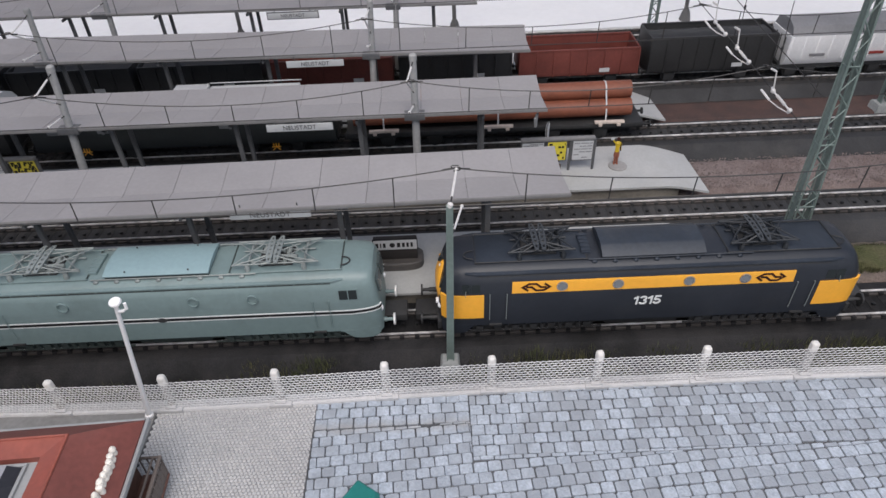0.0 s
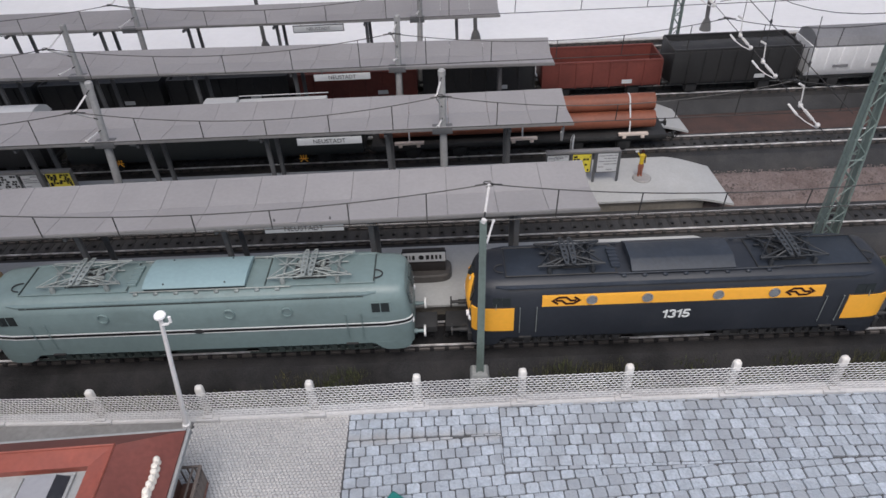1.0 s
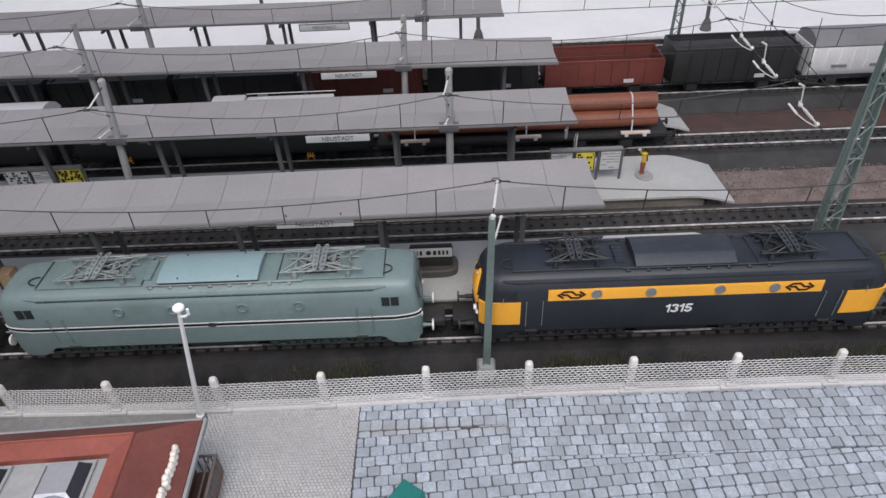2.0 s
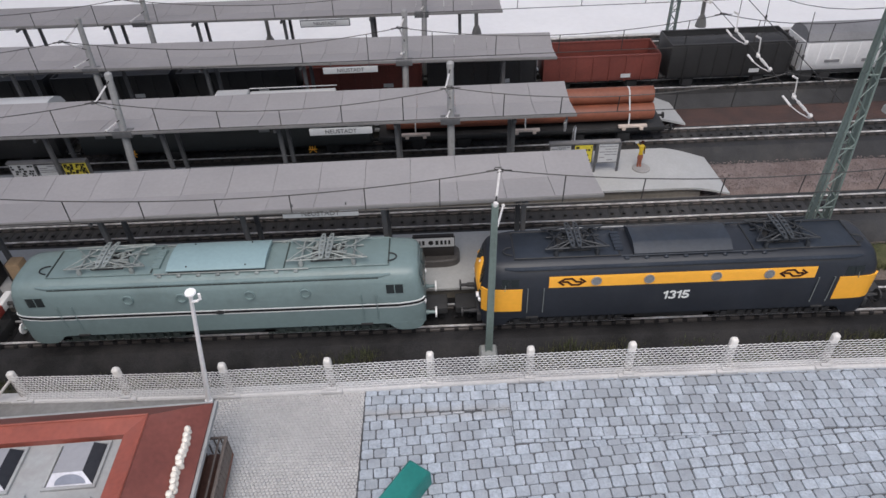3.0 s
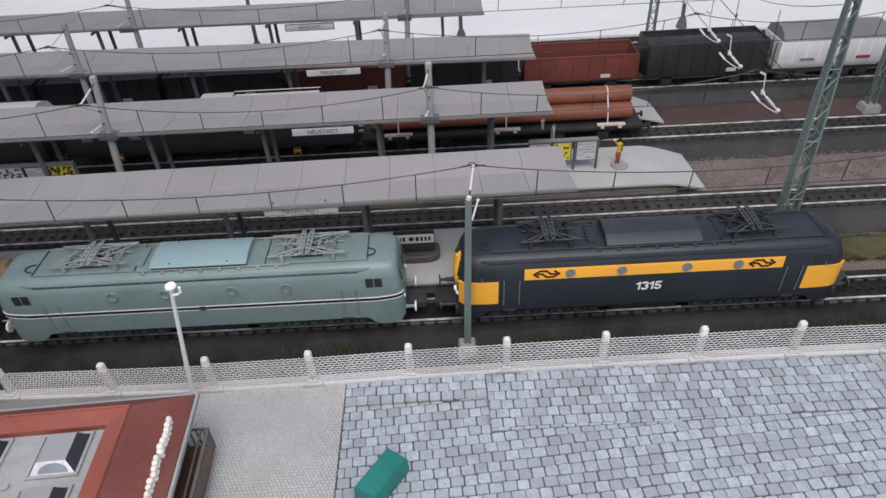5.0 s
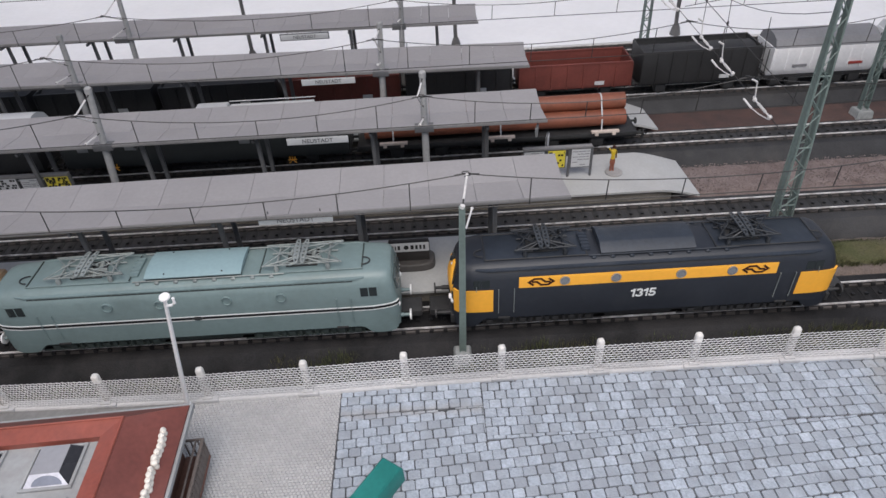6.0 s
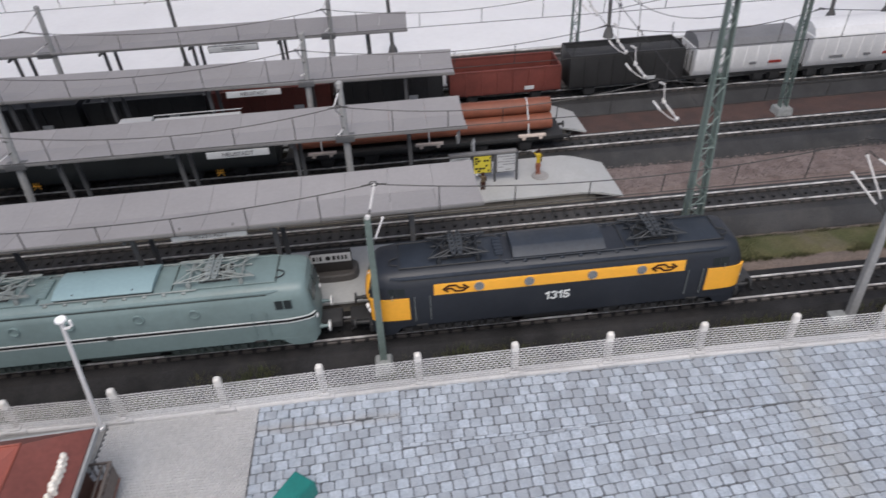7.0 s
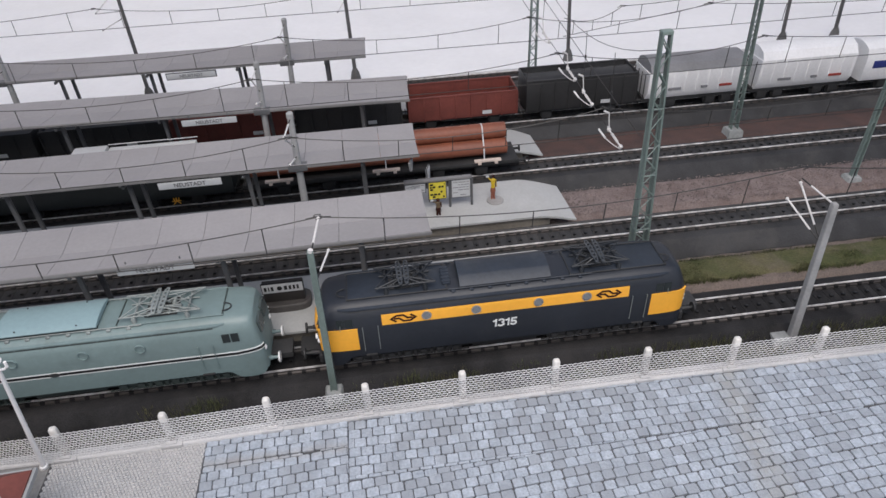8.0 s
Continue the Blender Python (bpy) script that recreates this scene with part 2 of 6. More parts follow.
M_YSIGN = mat("sign_yellow", (0.72, 0.60, 0.06), 0.5, bump=0)
M_RED = mat("signal_red", (0.30, 0.045, 0.035), 0.5, bump=0)
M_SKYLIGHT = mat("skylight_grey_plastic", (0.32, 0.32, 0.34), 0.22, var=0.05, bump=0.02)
# the two pane colours below paint in the dark side and the sky's reflection
M_SKYDARK = mat("skylight_painted_shade", (0.035, 0.035, 0.04), 0.25, bump=0)
M_SKYWHITE = mat("skylight_painted_glare", (0.72, 0.72, 0.78), 0.3, bump=0)
M_PANEARCH = mat("blue_grey_arch", (0.25, 0.27, 0.33), 0.35, bump=0)
M_BUFFWHITE = mat("buffer_beam_white", (0.78, 0.78, 0.77), 0.5, bump=0.05)
M_TIMBER = mat("pale_timber", (0.68, 0.58, 0.51), 0.7, var=0.1, coarse=80, bump=0.2)
M_CARDBOARD = mat("pale_wood", (0.42, 0.29, 0.17), 0.7, bump=0.1)


# ---- mesh helpers ----
def box(bm, x0, x1, y0, y1, z0, z1, bevel=0.0):
    made = bmesh.ops.create_cube(bm, size=1.0)["verts"]
    for v in made:
        v.co = Vector(((x0 + x1) / 2 + v.co.x * (x1 - x0), (y0 + y1) / 2 + v.co.y * (y1 - y0), (z0 + z1) / 2 + v.co.z * (z1 - z0)))
    if bevel:
        edges = list({e for v in made for e in v.link_edges})
        bmesh.ops.bevel(bm, geom=edges, offset=bevel, segments=2, affect="EDGES", profile=0.6)


def rod(bm, a, b, r, r2=None, seg=8):
    a, b = Vector(a), Vector(b)
    d = b - a
    m = Matrix.Translation((a + b) / 2) @ d.to_track_quat("Z", "Y").to_matrix().to_4x4()
    bmesh.ops.create_cone(bm, cap_ends=True, segments=seg, radius1=r, radius2=r if r2 is None else r2, depth=d.length, matrix=m)


def ball(bm, c, r, sx=1, sy=1, sz=1, u=10, v=7):
    bmesh.ops.create_uvsphere(bm, u_segments=u, v_segments=v, radius=r, matrix=Matrix.Translation(c) @ Matrix.Diagonal((sx, sy, sz, 1)))


def prism(bm, outline, a, b, axis="x"):
    """A solid from a closed outline: (y, z) pushed along x, (x, z) along y, or (x, y) along z."""
    def place(p, h):
        return {"x": (h, p[0], p[1]), "y": (p[0], h, p[1]), "z": (p[0], p[1], h)}[axis]
    low = [bm.verts.new(place(p, a)) for p in outline]
    high = [bm.verts.new(place(p, b)) for p in outline]
    n = len(outline)
    made = [bm.faces.new(low), bm.faces.new(high)]
    made += [bm.faces.new((low[i], low[(i + 1) % n], high[(i + 1) % n], high[i])) for i in range(n)]
    bmesh.ops.recalc_face_normals(bm, faces=made)


def loft(bm, rings, cap=True):
    """Skin over rings of equally many points."""
    vs = [[bm.verts.new(p) for p in r] for r in rings]
    n = len(vs[0])
    made = []
    for r, s in zip(vs, vs[1:]):
        for i in range(n):
            made.append(bm.faces.new((r[i], r[(i + 1) % n], s[(i + 1) % n], s[i])))
    if cap:
        made += [bm.faces.new(vs[0]), bm.faces.new(vs[-1])]
    bmesh.ops.recalc_face_normals(bm, faces=made)


def tube(bm, pts, r, seg=5):
    """A bent round bar through the points, as one closed skin."""
    pts = [Vector(p) for p in pts]
    rings = []
    for i, p in enumerate(pts):
        d = (pts[min(i + 1, len(pts) - 1)] - pts[max(i - 1, 0)]).normalized()
        side = d.cross(Vector((0, 0, 1)) if abs(d.z) < 0.9 else Vector((0, 1, 0))).normalized()
        up = side.cross(d)
        rings.append([p + r * (side * math.cos(k * 2 * math.pi / seg) + up * math.sin(k * 2 * math.pi / seg)) for k in range(seg)])
    loft(bm, rings)


def mesh_of(name, bm, material, smooth=0.0):
    me = bpy.data.meshes.new(name)
    bm.to_mesh(me)
    bm.free()
    me.materials.append(material)
    if smooth:
        me.polygons.foreach_set("use_smooth", [True] * len(me.polygons))
        me.set_sharp_from_angle(angle=radians(smooth))
    return me


def thing(name, loc=(0, 0, 0), label="", category="", group="", kind="", rz=0):
    ob = new(name)
    ob.empty_display_size = 0.01
    ob.matrix_basis = pose(*loc, 0, 0, rz)
    return tagged(ob, label, category, group, kind)


def part(name, bm, material, parent, label="", smooth=35.0):
    ob = new(name, mesh_of(name, bm, material, smooth))
    ob.parent = parent
    if label:
        ob["label"] = label
    return ob


def piece(name, me, parent, loc, rz=0.0, scale=(1, 1, 1)):
    ob = new(name, me)
    ob.parent = parent
    ob.matrix_basis = Matrix.LocRotScale(loc, Euler((0, 0, radians(rz))), scale)
    return ob


def solid(name, bm, material, label="", category="", group="", kind="", smooth=35.0):
    ob = new(name, mesh_of(name, bm, material, smooth))
    return tagged(ob, label, category, group, kind)


def lettering(name, text, size, material, parent, m, depth=0.00012):
    """Letters as a thin solid, their middle at the pose m; they read along local x, upright along local y."""
    cu = bpy.data.curves.new(name, "FONT")
    cu.body, cu.size, cu.align_x, cu.align_y, cu.extrude = text, size, "CENTER", "CENTER", depth
    tmp = new("tmp_text", cu)
    bpy.context.view_layer.update()
    me = bpy.data.meshes.new_from_object(tmp.evaluated_get(bpy.context.evaluated_depsgraph_get()))
    bpy.data.objects.remove(tmp)
    me.materials.clear()
    me.materials.append(material)
    me.name = name
    ob = new(name, me)
    ob.parent = parent
    ob.matrix_basis = m
    return ob


FACE = Matrix.Rotation(radians(90), 4, "X")  # lays lettering upright, facing -y
RAIL_Z = 0.0125
PLAT_Z = 0.0165
PAVE_Z = 0.0105
X0, X1 = -0.95, 0.95
T1, T2, T3, T4, T5 = 0.0, 0.0895, 0.1865, 0.275, 0.379


# ---- ground ----
bm = bmesh.new()
bmesh.ops.create_grid(bm, x_segments=90, y_segments=60, size=1.0)
for v in bm.verts:
    v.co = Vector((v.co.x * 1.4, v.co.y * 1.1 + 0.25, -0.0006 + 0.0008 * noise.noise(v.co * 30)))
solid("ground", bm, M_EARTH, "dark grey scattered ballast ground of the layout", "ground", kind="structure")


def patch(name, x0, x1, y0, y1, h, material, label, seed, rag=0.004):
    """A low uneven bank of scatter with a ragged edge."""
    b = bmesh.new()
    nx, ny = int((x1 - x0) / 0.004) + 1, max(6, int((y1 - y0) / 0.003))
    grid = []
    for j in range(ny + 1):
        row = []
        for i in range(nx + 1):
            u, w = i / nx, j / ny
            edge = min(u * nx / 3, (1 - u) * nx / 3, w * ny / 2.0, (1 - w) * ny / 2.0, 1.0)
            x, y = x0 + u * (x1 - x0), y0 + w * (y1 - y0)
            jig = noise.noise(Vector((x * 70, y * 70, seed)))
            y += rag * jig * (1 if w < 0.5 else -1) * (1 - edge)
            z = -0.003 + edge * (h + 0.003) + 0.0009 * noise.noise(Vector((x * 160, y * 160, seed + 5))) * edge
            row.append(b.verts.new((x, y, z)))
        grid.append(row)
    for j in range(ny):
        for i in range(nx):
            b.faces.new((grid[j][i], grid[j][i + 1], grid[j + 1][i + 1], grid[j + 1][i]))
    return solid(name, b, material, label, "ground", kind="structure", smooth=80)


patch("ground_gravel", 0.055, X1, T2 + 0.026, T3 - 0.028, 0.0045, M_PINKGRAVEL, "pinkish brown gravel bank between two tracks", 1)
patch("ground_red_earth", 0.030, X1, T3 + 0.022, T4 - 0.026, 0.0040, M_REDEARTH, "dark reddish brown earth strip between two tracks", 2)
patch("ground_red_earth", 0.020, X1, T4 + 0.024, T5 - 0.024, 0.0035, M_REDEARTH, "dark reddish earth beside the rear tracks", 3)
patch("ground_brown_scatter", 0.085, X1, T1 + 0.021, T2 - 0.026, 0.0036, M_BROWNEARTH, "pinkish brown scatter beside the mossy strip", 7)
patch("ground_moss", 0.092, X1, T1 + 0.028, T2 - 0.031, 0.0052, M_GRASSEARTH, "mossy green and brown scatter between two tracks", 4, 0.010)
patch("ground_verge", X0, X1, -0.047, -0.027, 0.0030, M_VERGE, "dark mossy verge in front of the fence", 6)

bm = bmesh.new()
prof = [(0.415, -0.002), (0.415, 0.0035), (0.70, 0.0035), (0.98, 0.0035), (1.10, 0.02), (1.16, 0.10), (1.18, 0.9), (1.20, 0.9), (1.20, -0.002)]
prism(bm, prof, -1.6, 1.6)
solid("backdrop", bm, M_WHITE, "white bare board and sheet behind the tracks", "backdrop", kind="structure", smooth=40)


# ---- grass tufts ----
def tufts(name, spots, parent_label, seed, hmin, hmax, dens):
    rnd = random.Random(seed)
    b = bmesh.new()
    for x0, x1, y0, y1 in spots:
        for _ in range(int((x1 - x0) * (y1 - y0) * dens)):
            x, y = rnd.uniform(x0, x1), rnd.uniform(y0, y1)
            lush = noise.noise(Vector((x * 40, y * 60, seed)))
            if lush < -0.05 + rnd.uniform(-0.15, 0.15):
                continue
            tall = 0.55 + 0.9 * max(0.0, lush)
            for _ in range(5):
                a, lean, h = rnd.uniform(0, 6.28), rnd.uniform(0, 0.5), rnd.uniform(hmin, hmax) * tall
                w = 0.00022
                px, py = x + rnd.gauss(0, 0.0007), y + rnd.gauss(0, 0.0007)
                dx, dy = math.cos(a), math.sin(a)
                low = 0.001 + (0.006 * min(1.0, max(0.0, (py + 0.0245) / 0.008)) if py < 0 else 0.002)
                p = [b.verts.new((px - dy * w, py + dx * w, low)), b.verts.new((px + dy * w, py - dx * w, low)),
                     b.verts.new((px + dx * lean * h, py + dy * lean * h, low + 0.001 + h))]
                b.faces.new(p)
    return solid(name, b, M_GRASS, parent_label, "grass", kind="stuff", smooth=0)


tufts("grass", [(-0.50, 0.50, -0.0420, -0.027), (-0.20, 0.42, -0.0290, -0.0195), (-0.42, -0.362, -0.045, -0.017)], "short olive green grass tufts along the fence", 11, 0.0020, 0.0074, 4.6e5)
tufts("grass", [(0.100, 0.55, 0.031, 0.055)], "green and brown grass fibres between two tracks", 12, 0.0012, 0.0036, 1.5e6)


# ---- tracks ----
def sleeper_mesh(material):
    b = bmesh.new()
    box(b, -0.0019, 0.0019, -0.0094, 0.0094, 0.0070, 0.0093, 0.0002)
    for s in (-1, 1):
        box(b, -0.0011, 0.0011, s * 0.00825 - 0.0017, s * 0.00825 + 0.0017, 0.0094, 0.0112)
    return mesh_of("sleeper", b, material, 35)


def stud_mesh():
    b = bmesh.new()
    box(b, -0.0009, 0.0009, -0.0008, 0.0008, 0.0098, 0.0108, 0.0003)
    return mesh_of("stud", b, M_STUD, 35)


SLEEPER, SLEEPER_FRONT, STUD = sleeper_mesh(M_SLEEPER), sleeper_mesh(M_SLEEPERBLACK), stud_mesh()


def track(y, x0, x1, label, bed=None):
    t = thing("railway_track", (0, y, 0), label, "railway track", "tracks of the station", "structure")
    b = bmesh.new()
    prism(b, [(-0.0265, -0.001), (-0.0235, 0.0030), (-0.0165, 0.0090), (0.0165, 0.0090), (0.0235, 0.0030), (0.0265, -0.001)], x0, x1)
    part("ballast_bed", b, bed or M_BED, t)
    for s in (-1, 1):
        b = bmesh.new()
        c = s * 0.00825
        prism(b, [(c - 0.0012, 0.0090), (c + 0.0012, 0.0090), (c + 0.0012, 0.0101), (c + 0.0004, 0.0105), (c + 0.0004, 0.0116), (c - 0.0004, 0.0116),
                  (c - 0.0004, 0.0105), (c - 0.0012, 0.0101)], x0, x1)
        rail = part("rail", b, M_RAILSIDE, t)
        b = bmesh.new()
        prism(b, [(c - 0.00040, 0.0116), (c + 0.00040, 0.0116), (c + 0.00040, 0.0122), (c + 0.00025, RAIL_Z), (c - 0.00025, RAIL_Z), (c - 0.00040, 0.0122)], x0, x1)
        part("rail_head", b, M_RAIL, rail, "bright worn rail head with broken glints in its colour")
    return t


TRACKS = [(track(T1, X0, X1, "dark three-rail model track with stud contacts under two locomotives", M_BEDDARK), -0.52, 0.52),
          (track(T2, X0, X1, "dark three-rail model track between two platforms"), -0.56, 0.56),
          (track(T3, X0, X1, "dark three-rail model track carrying the pipe wagon"), -0.60, 0.60),
          (track(T4, X0, X1, "dark three-rail model track carrying the goods train"), -0.62, 0.62),
          (track(T5, X0, X1, "rearmost dark model track beside the white board"), -0.64, 0.64)]


# ---- platforms ----
def platform(y0, y1, xs, xe, label, chamfer=0.006):
    """A long level platform slab on a low wall, with a thin ramp at its end."""
    t = thing("platform", (0, 0, 0), label, "platform", "station platforms", "structure")
    th, low = 0.0015, 0.0108
    b = bmesh.new()
    prism(b, [(X0, y0), (xs, y0), (xs - 0.002, y1), (X0, y1)], PLAT_Z - th, PLAT_Z, "z")
    part("platform_slab", b, M_PLATFORM, t)
    b = bmesh.new()
    steps = []
    for k in range(7):
        u = k / 6
        x = xs + (xe - xs) * u
        z = PLAT_Z + (low - PLAT_Z) * (1.15 * u * u * (1.5 - 0.63 * u))
        steps.append([(x, y0, z), (x - 0.002, y1 - chamfer * u, z), (x - 0.002, y1 - chamfer * u, z - th), (x, y0, z - th)])
    loft(b, steps)
    part("platform_ramp", b, M_PLATFORM, t)
    b = bmesh.new()
    prism(b, [(X0, y0 + 0.0025), (xs - 0.001, y0 + 0.0025), (xs + 0.012, y0 + 0.0040), (xs + 0.014, (y0 + y1) / 2), (xs + 0.006, y1 - 0.0050), (xs - 0.003, y1 - 0.0025), (X0, y1 - 0.0025)], -0.001, PLAT_Z - th, "z")
    for v in b.verts:
        if v.co.x > xs and v.co.z > 0:
            v.co.z -= 0.0024
    part("platform_wall", b, M_PLATSIDE, t)
    return t


platform(0.0165, 0.0680, 0.040, 0.058, "pale grey platform with a news kiosk between two tracks")
platform(0.1065, 0.1590, 0.0475, 0.0780, "pale grey concrete platform with a sloping end")
platform(0.2040, 0.2510, 0.0500, 0.0785, "pale grey platform behind the pipe wagon", 0.010)
platform(0.2965, 0.3560, 0.012, 0.046, "pale grey rear platform with canopy posts")


# ---- canopies ----
def canopy(y0, y1, xe, label, notches=(), posts=(), turn=0.0):
    yc = (y0 + y1) / 2
    t = thing("platform_canopy", (0, yc, PLAT_Z), label, "platform canopy", "platform canopies", rz=turn)
    h = 0.075 - PLAT_Z
    half = (y1 - y0) / 2
    step = 0.0246
    b = bmesh.new()
    g = 0.0001
    prism(b, [(-step / 2 + g, -half), (step / 2 - g, -half), (step / 2 - g, 0), (-step / 2 + g, 0)], 0, 0.0011, "z")
    for v in b.verts:
        v.co.z += h - 0.0030 * (1 + v.co.y / half) + 0.0
    front = mesh_of("roof_panel", b, M_ROOF, 30)
    b = bmesh.new()
    prism(b, [(-step / 2 + g, 0), (step / 2 - g, 0), (step / 2 - g, half), (-step / 2 + g, half)], 0, 0.0011, "z")
    for v in b.verts:
        v.co.z += h - 0.0030 * (1 - v.co.y / half)
    back = mesh_of("roof_panel", b, M_ROOF, 30)
    x = xe - step / 2
    while x > -0.62:
        piece("roof_panel", front, t, (x, 0, 0.00006 * math.sin(x * 900)))
        piece("roof_panel", back, t, (x, 0, 0.00006 * math.cos(x * 700)))
        x -= step
    for s in (-1, 1):
        b = bmesh.new()
        box(b, -0.62, xe + 0.0004, s * half - 0.0005, s * half + 0.0005, h - 0.0012, h + 0.0007, 0.0002)
        part("edge_trim", b, M_ROOFTRIM, t)
    b = bmesh.new()
    box(b, -0.62, xe - 0.004, -0.0016, 0.0016, h - 0.0068, h - 0.0031, 0.0003)
    part("ridge_beam", b, M_STEEL, t, "dark steel beam under the canopy")
    leg = bmesh.new()
    box(leg, -0.0013, 0.0013, -0.0011, 0.0011, 0.0, h - 0.003, 0.0003)
    box(leg, -0.0022, 0.0022, -0.0020, 0.0020, 0.0, 0.0016, 0.0003)
    leg_me = mesh_of("post", leg, M_STEEL, 35)
    arm = bmesh.new()
    box(arm, -0.0008, 0.0008, -half + 0.002, half - 0.002, h - 0.0054, h - 0.0034, 0.0002)
    arm_me = mesh_of("cross_arm", arm, M_STEEL, 35)
    for px in posts:
        piece("post", leg_me, t, (px, -0.0105, 0))
        piece("post", leg_me, t, (px, 0.0105, 0))
        piece("cross_arm", arm_me, t, (px, 0, 0))
    for nx in notches:
        b = bmesh.new()
        box(b, nx - 0.006, nx + 0.006, -half - 0.0012, -half + 0.0050, h - 0.0030, h + 0.0009, 0.0003)
        part("mast_collar", b, M_STEEL, t, "dark collar round a mast")
    return t


PX = [-0.0735 - 0.0750 * k for k in range(8)]
canopy(0.0190, 0.0628, -0.0350, "long grey butterfly canopy over the front platform", posts=PX, turn=0.9)
canopy(0.1055, 0.1507, -0.0325, "long grey butterfly canopy over the second platform", (-0.1100, -0.3125), [x + 0.004 for x in PX])
canopy(0.1914, 0.2374, -0.0300, "long grey butterfly canopy over the third platform", (-0.1400, -0.3720), [x + 0.0065 for x in PX], -2.2)
canopy(0.2915, 0.3385, -0.0600, "long grey butterfly canopy over the rear platform", (-0.128, -0.3690), [-0.0957 - 0.0765 * k for k in range(7)], -1.4)


def station_sign(x, y, z, length=0.040, framed=False):
    t = thing("station_sign", (x, y, z), "long white station name board with black letters under a canopy", "sign", "station name boards")
    b = bmesh.new()
    box(b, -length / 2, length / 2, -0.0005, 0.0005, -0.0023, 0.0023, 0.0002)
    part("board", b, M_SIGN, t)
    if framed:
        b = bmesh.new()
        box(b, -length / 2 - 0.0007, length / 2 + 0.0007, -0.0002, 0.0012, -0.0030, 0.0030, 0.0002)
        part("frame", b, M_STEEL, t, "thin dark frame")
    for s in (-1, 1):
        b = bmesh.new()
        rod(b, (s * length * 0.35, 0, 0.002), (s * length * 0.35, 0, 0.006), 0.00035, seg=6)
        part("hanger", b, M_STEEL, t)
    lettering("letters", "NEUSTADT", 0.0039, M_PRINTGREY, t, Matrix.Translation((0, -0.00062, 0)) @ FACE)
    return t


station_sign(-0.1795, 0.0180, 0.0713, 0.039)
station_sign(-0.1780, 0.1058, 0.0702, 0.039)
station_sign(-0.1803, 0.1972, 0.0702)
station_sign(-0.2108, 0.2955, 0.0703, 0.041, True)


# ---- fence ----
FENCE_LINE = [(-0.3273, -0.0450), (-0.2759, -0.0460), (-0.2248, -0.0466), (-0.1746, -0.0461), (-0.1256, -0.0448), (-0.0772, -0.0438), (-0.0284, -0.0435), (0.0201, -0.0434),
              (0.0686, -0.0433), (0.1165, -0.0438), (0.1649, -0.0444), (0.2138, -0.0452), (0.2627, -0.0462), (0.3116, -0.0472)]


def fence():
    """A slightly bent fence: square posts with white caps, wire mesh and a low plinth from post to post."""
    t = thing("fence", (0, 0, PAVE_Z), "white posted fence with grey wire mesh along the pavement edge", "fence")
    square = [(1, 0.6), (0.6, 1), (-0.6, 1), (-1, 0.6), (-1, -0.6), (-0.6, -1), (0.6, -1), (1, -0.6)]
    b = bmesh.new()
    loft(b, [[(w * x, w * y * 0.9, z) for x, y in square] for z, w in ((0.0, 0.0019), (0.0030, 0.0018), (0.0168, 0.0017))])
    post_me = mesh_of("post", b, M_POSTSHAFT, 30)
    b = bmesh.new()
    loft(b, [[(w * x, w * y * 0.92, z) for x, y in square] for z, w in ((0.0167, 0.00176), (0.0203, 0.00176), (0.0212, 0.0015), (0.0217, 0.0009))])
    cap_me = mesh_of("post_cap", b, M_POST, 35)
    b = bmesh.new()
    box(b, -0.0052, 0.0052, -0.0042, 0.0012, 0.0, 0.0020, 0.0004)
    box(b, -0.0026, 0.0026, -0.0034, 0.0010, 0.0019, 0.0029, 0.0004)
    foot_me = mesh_of("post_foot", b, M_PLINTH, 30)
    w, h = 0.0480, 0.0178
    net = bmesh.new()
    nx, nz = 36, 11
    cw, ch = w / nx, h / nz

    def strand(p, q, r):
        a, c = Vector(p), Vector(q)
        side = (c - a).normalized().cross(Vector((0, 1, 0)))
        side = (side + Vector((0, 0.9 if side.z > 0 else -0.9, 0))).normalized() * r
        net.faces.new([net.verts.new(v) for v in (a - side, a + side, c + side, c - side)])

    # flat oblong cells: long wavy strands joined by short staggered uprights
    for j in range(nz + 1):
        z = 0.0012 + j * ch
        for i in range(nx):
            x = -w / 2 + i * cw
            up = ch * (0.20 if (i + j) % 2 else -0.20)
            strand((x, 0, z - up), (x + cw, 0, z + up), 0.00016)
            if j < nz:
                xs = x + (0.5 * cw if j % 2 else 0.0)
                strand((xs, 0.0001, z), (xs, 0.0001, z + ch), 0.00010)
    for i in range(nx * 2):
        x = -w / 2 + i * cw / 2
        strand((x, -0.0002, 0.0008), (x, -0.0002, 0.0030), 0.00013)
    net_me = mesh_of("mesh_panel", net, M_MESH, 0)
    b = bmesh.new()
    prism(b, [(-0.0036, -0.004), (-0.0035, 0.0004), (-0.0030, 0.0011), (-0.0006, 0.0020), (0.0012, 0.0020), (0.0026, 0.0010), (0.0026, -0.004)], -w / 2, w / 2)
    plinth_me = mesh_of("plinth", b, M_PLINTH, 30)
    rnd = random.Random(4)
    for k, (x, y) in enumerate(FENCE_LINE):
        ob = piece("post", post_me, t, (x, y, 0), rnd.uniform(-6, 6), (1, 1, 0.90 if k == 0 else 0.95 if k == 1 else 1.0))
        piece("post_cap", cap_me, ob, (0, 0, 0))
        piece("post_foot", foot_me, t, (x, y, 0))
        if k + 1 < len(FENCE_LINE):
            x2, y2 = FENCE_LINE[k + 1]
            run, turn = math.hypot(x2 - x, y2 - y), math.degrees(math.atan2(y2 - y, x2 - x))
            piece("mesh_panel", net_me, t, ((x + x2) / 2, (y + y2) / 2 - 0.0020, 0), turn + rnd.uniform(-0.3, 0.3), (run / w, 1, 0.95 if k < 2 else 1.0))
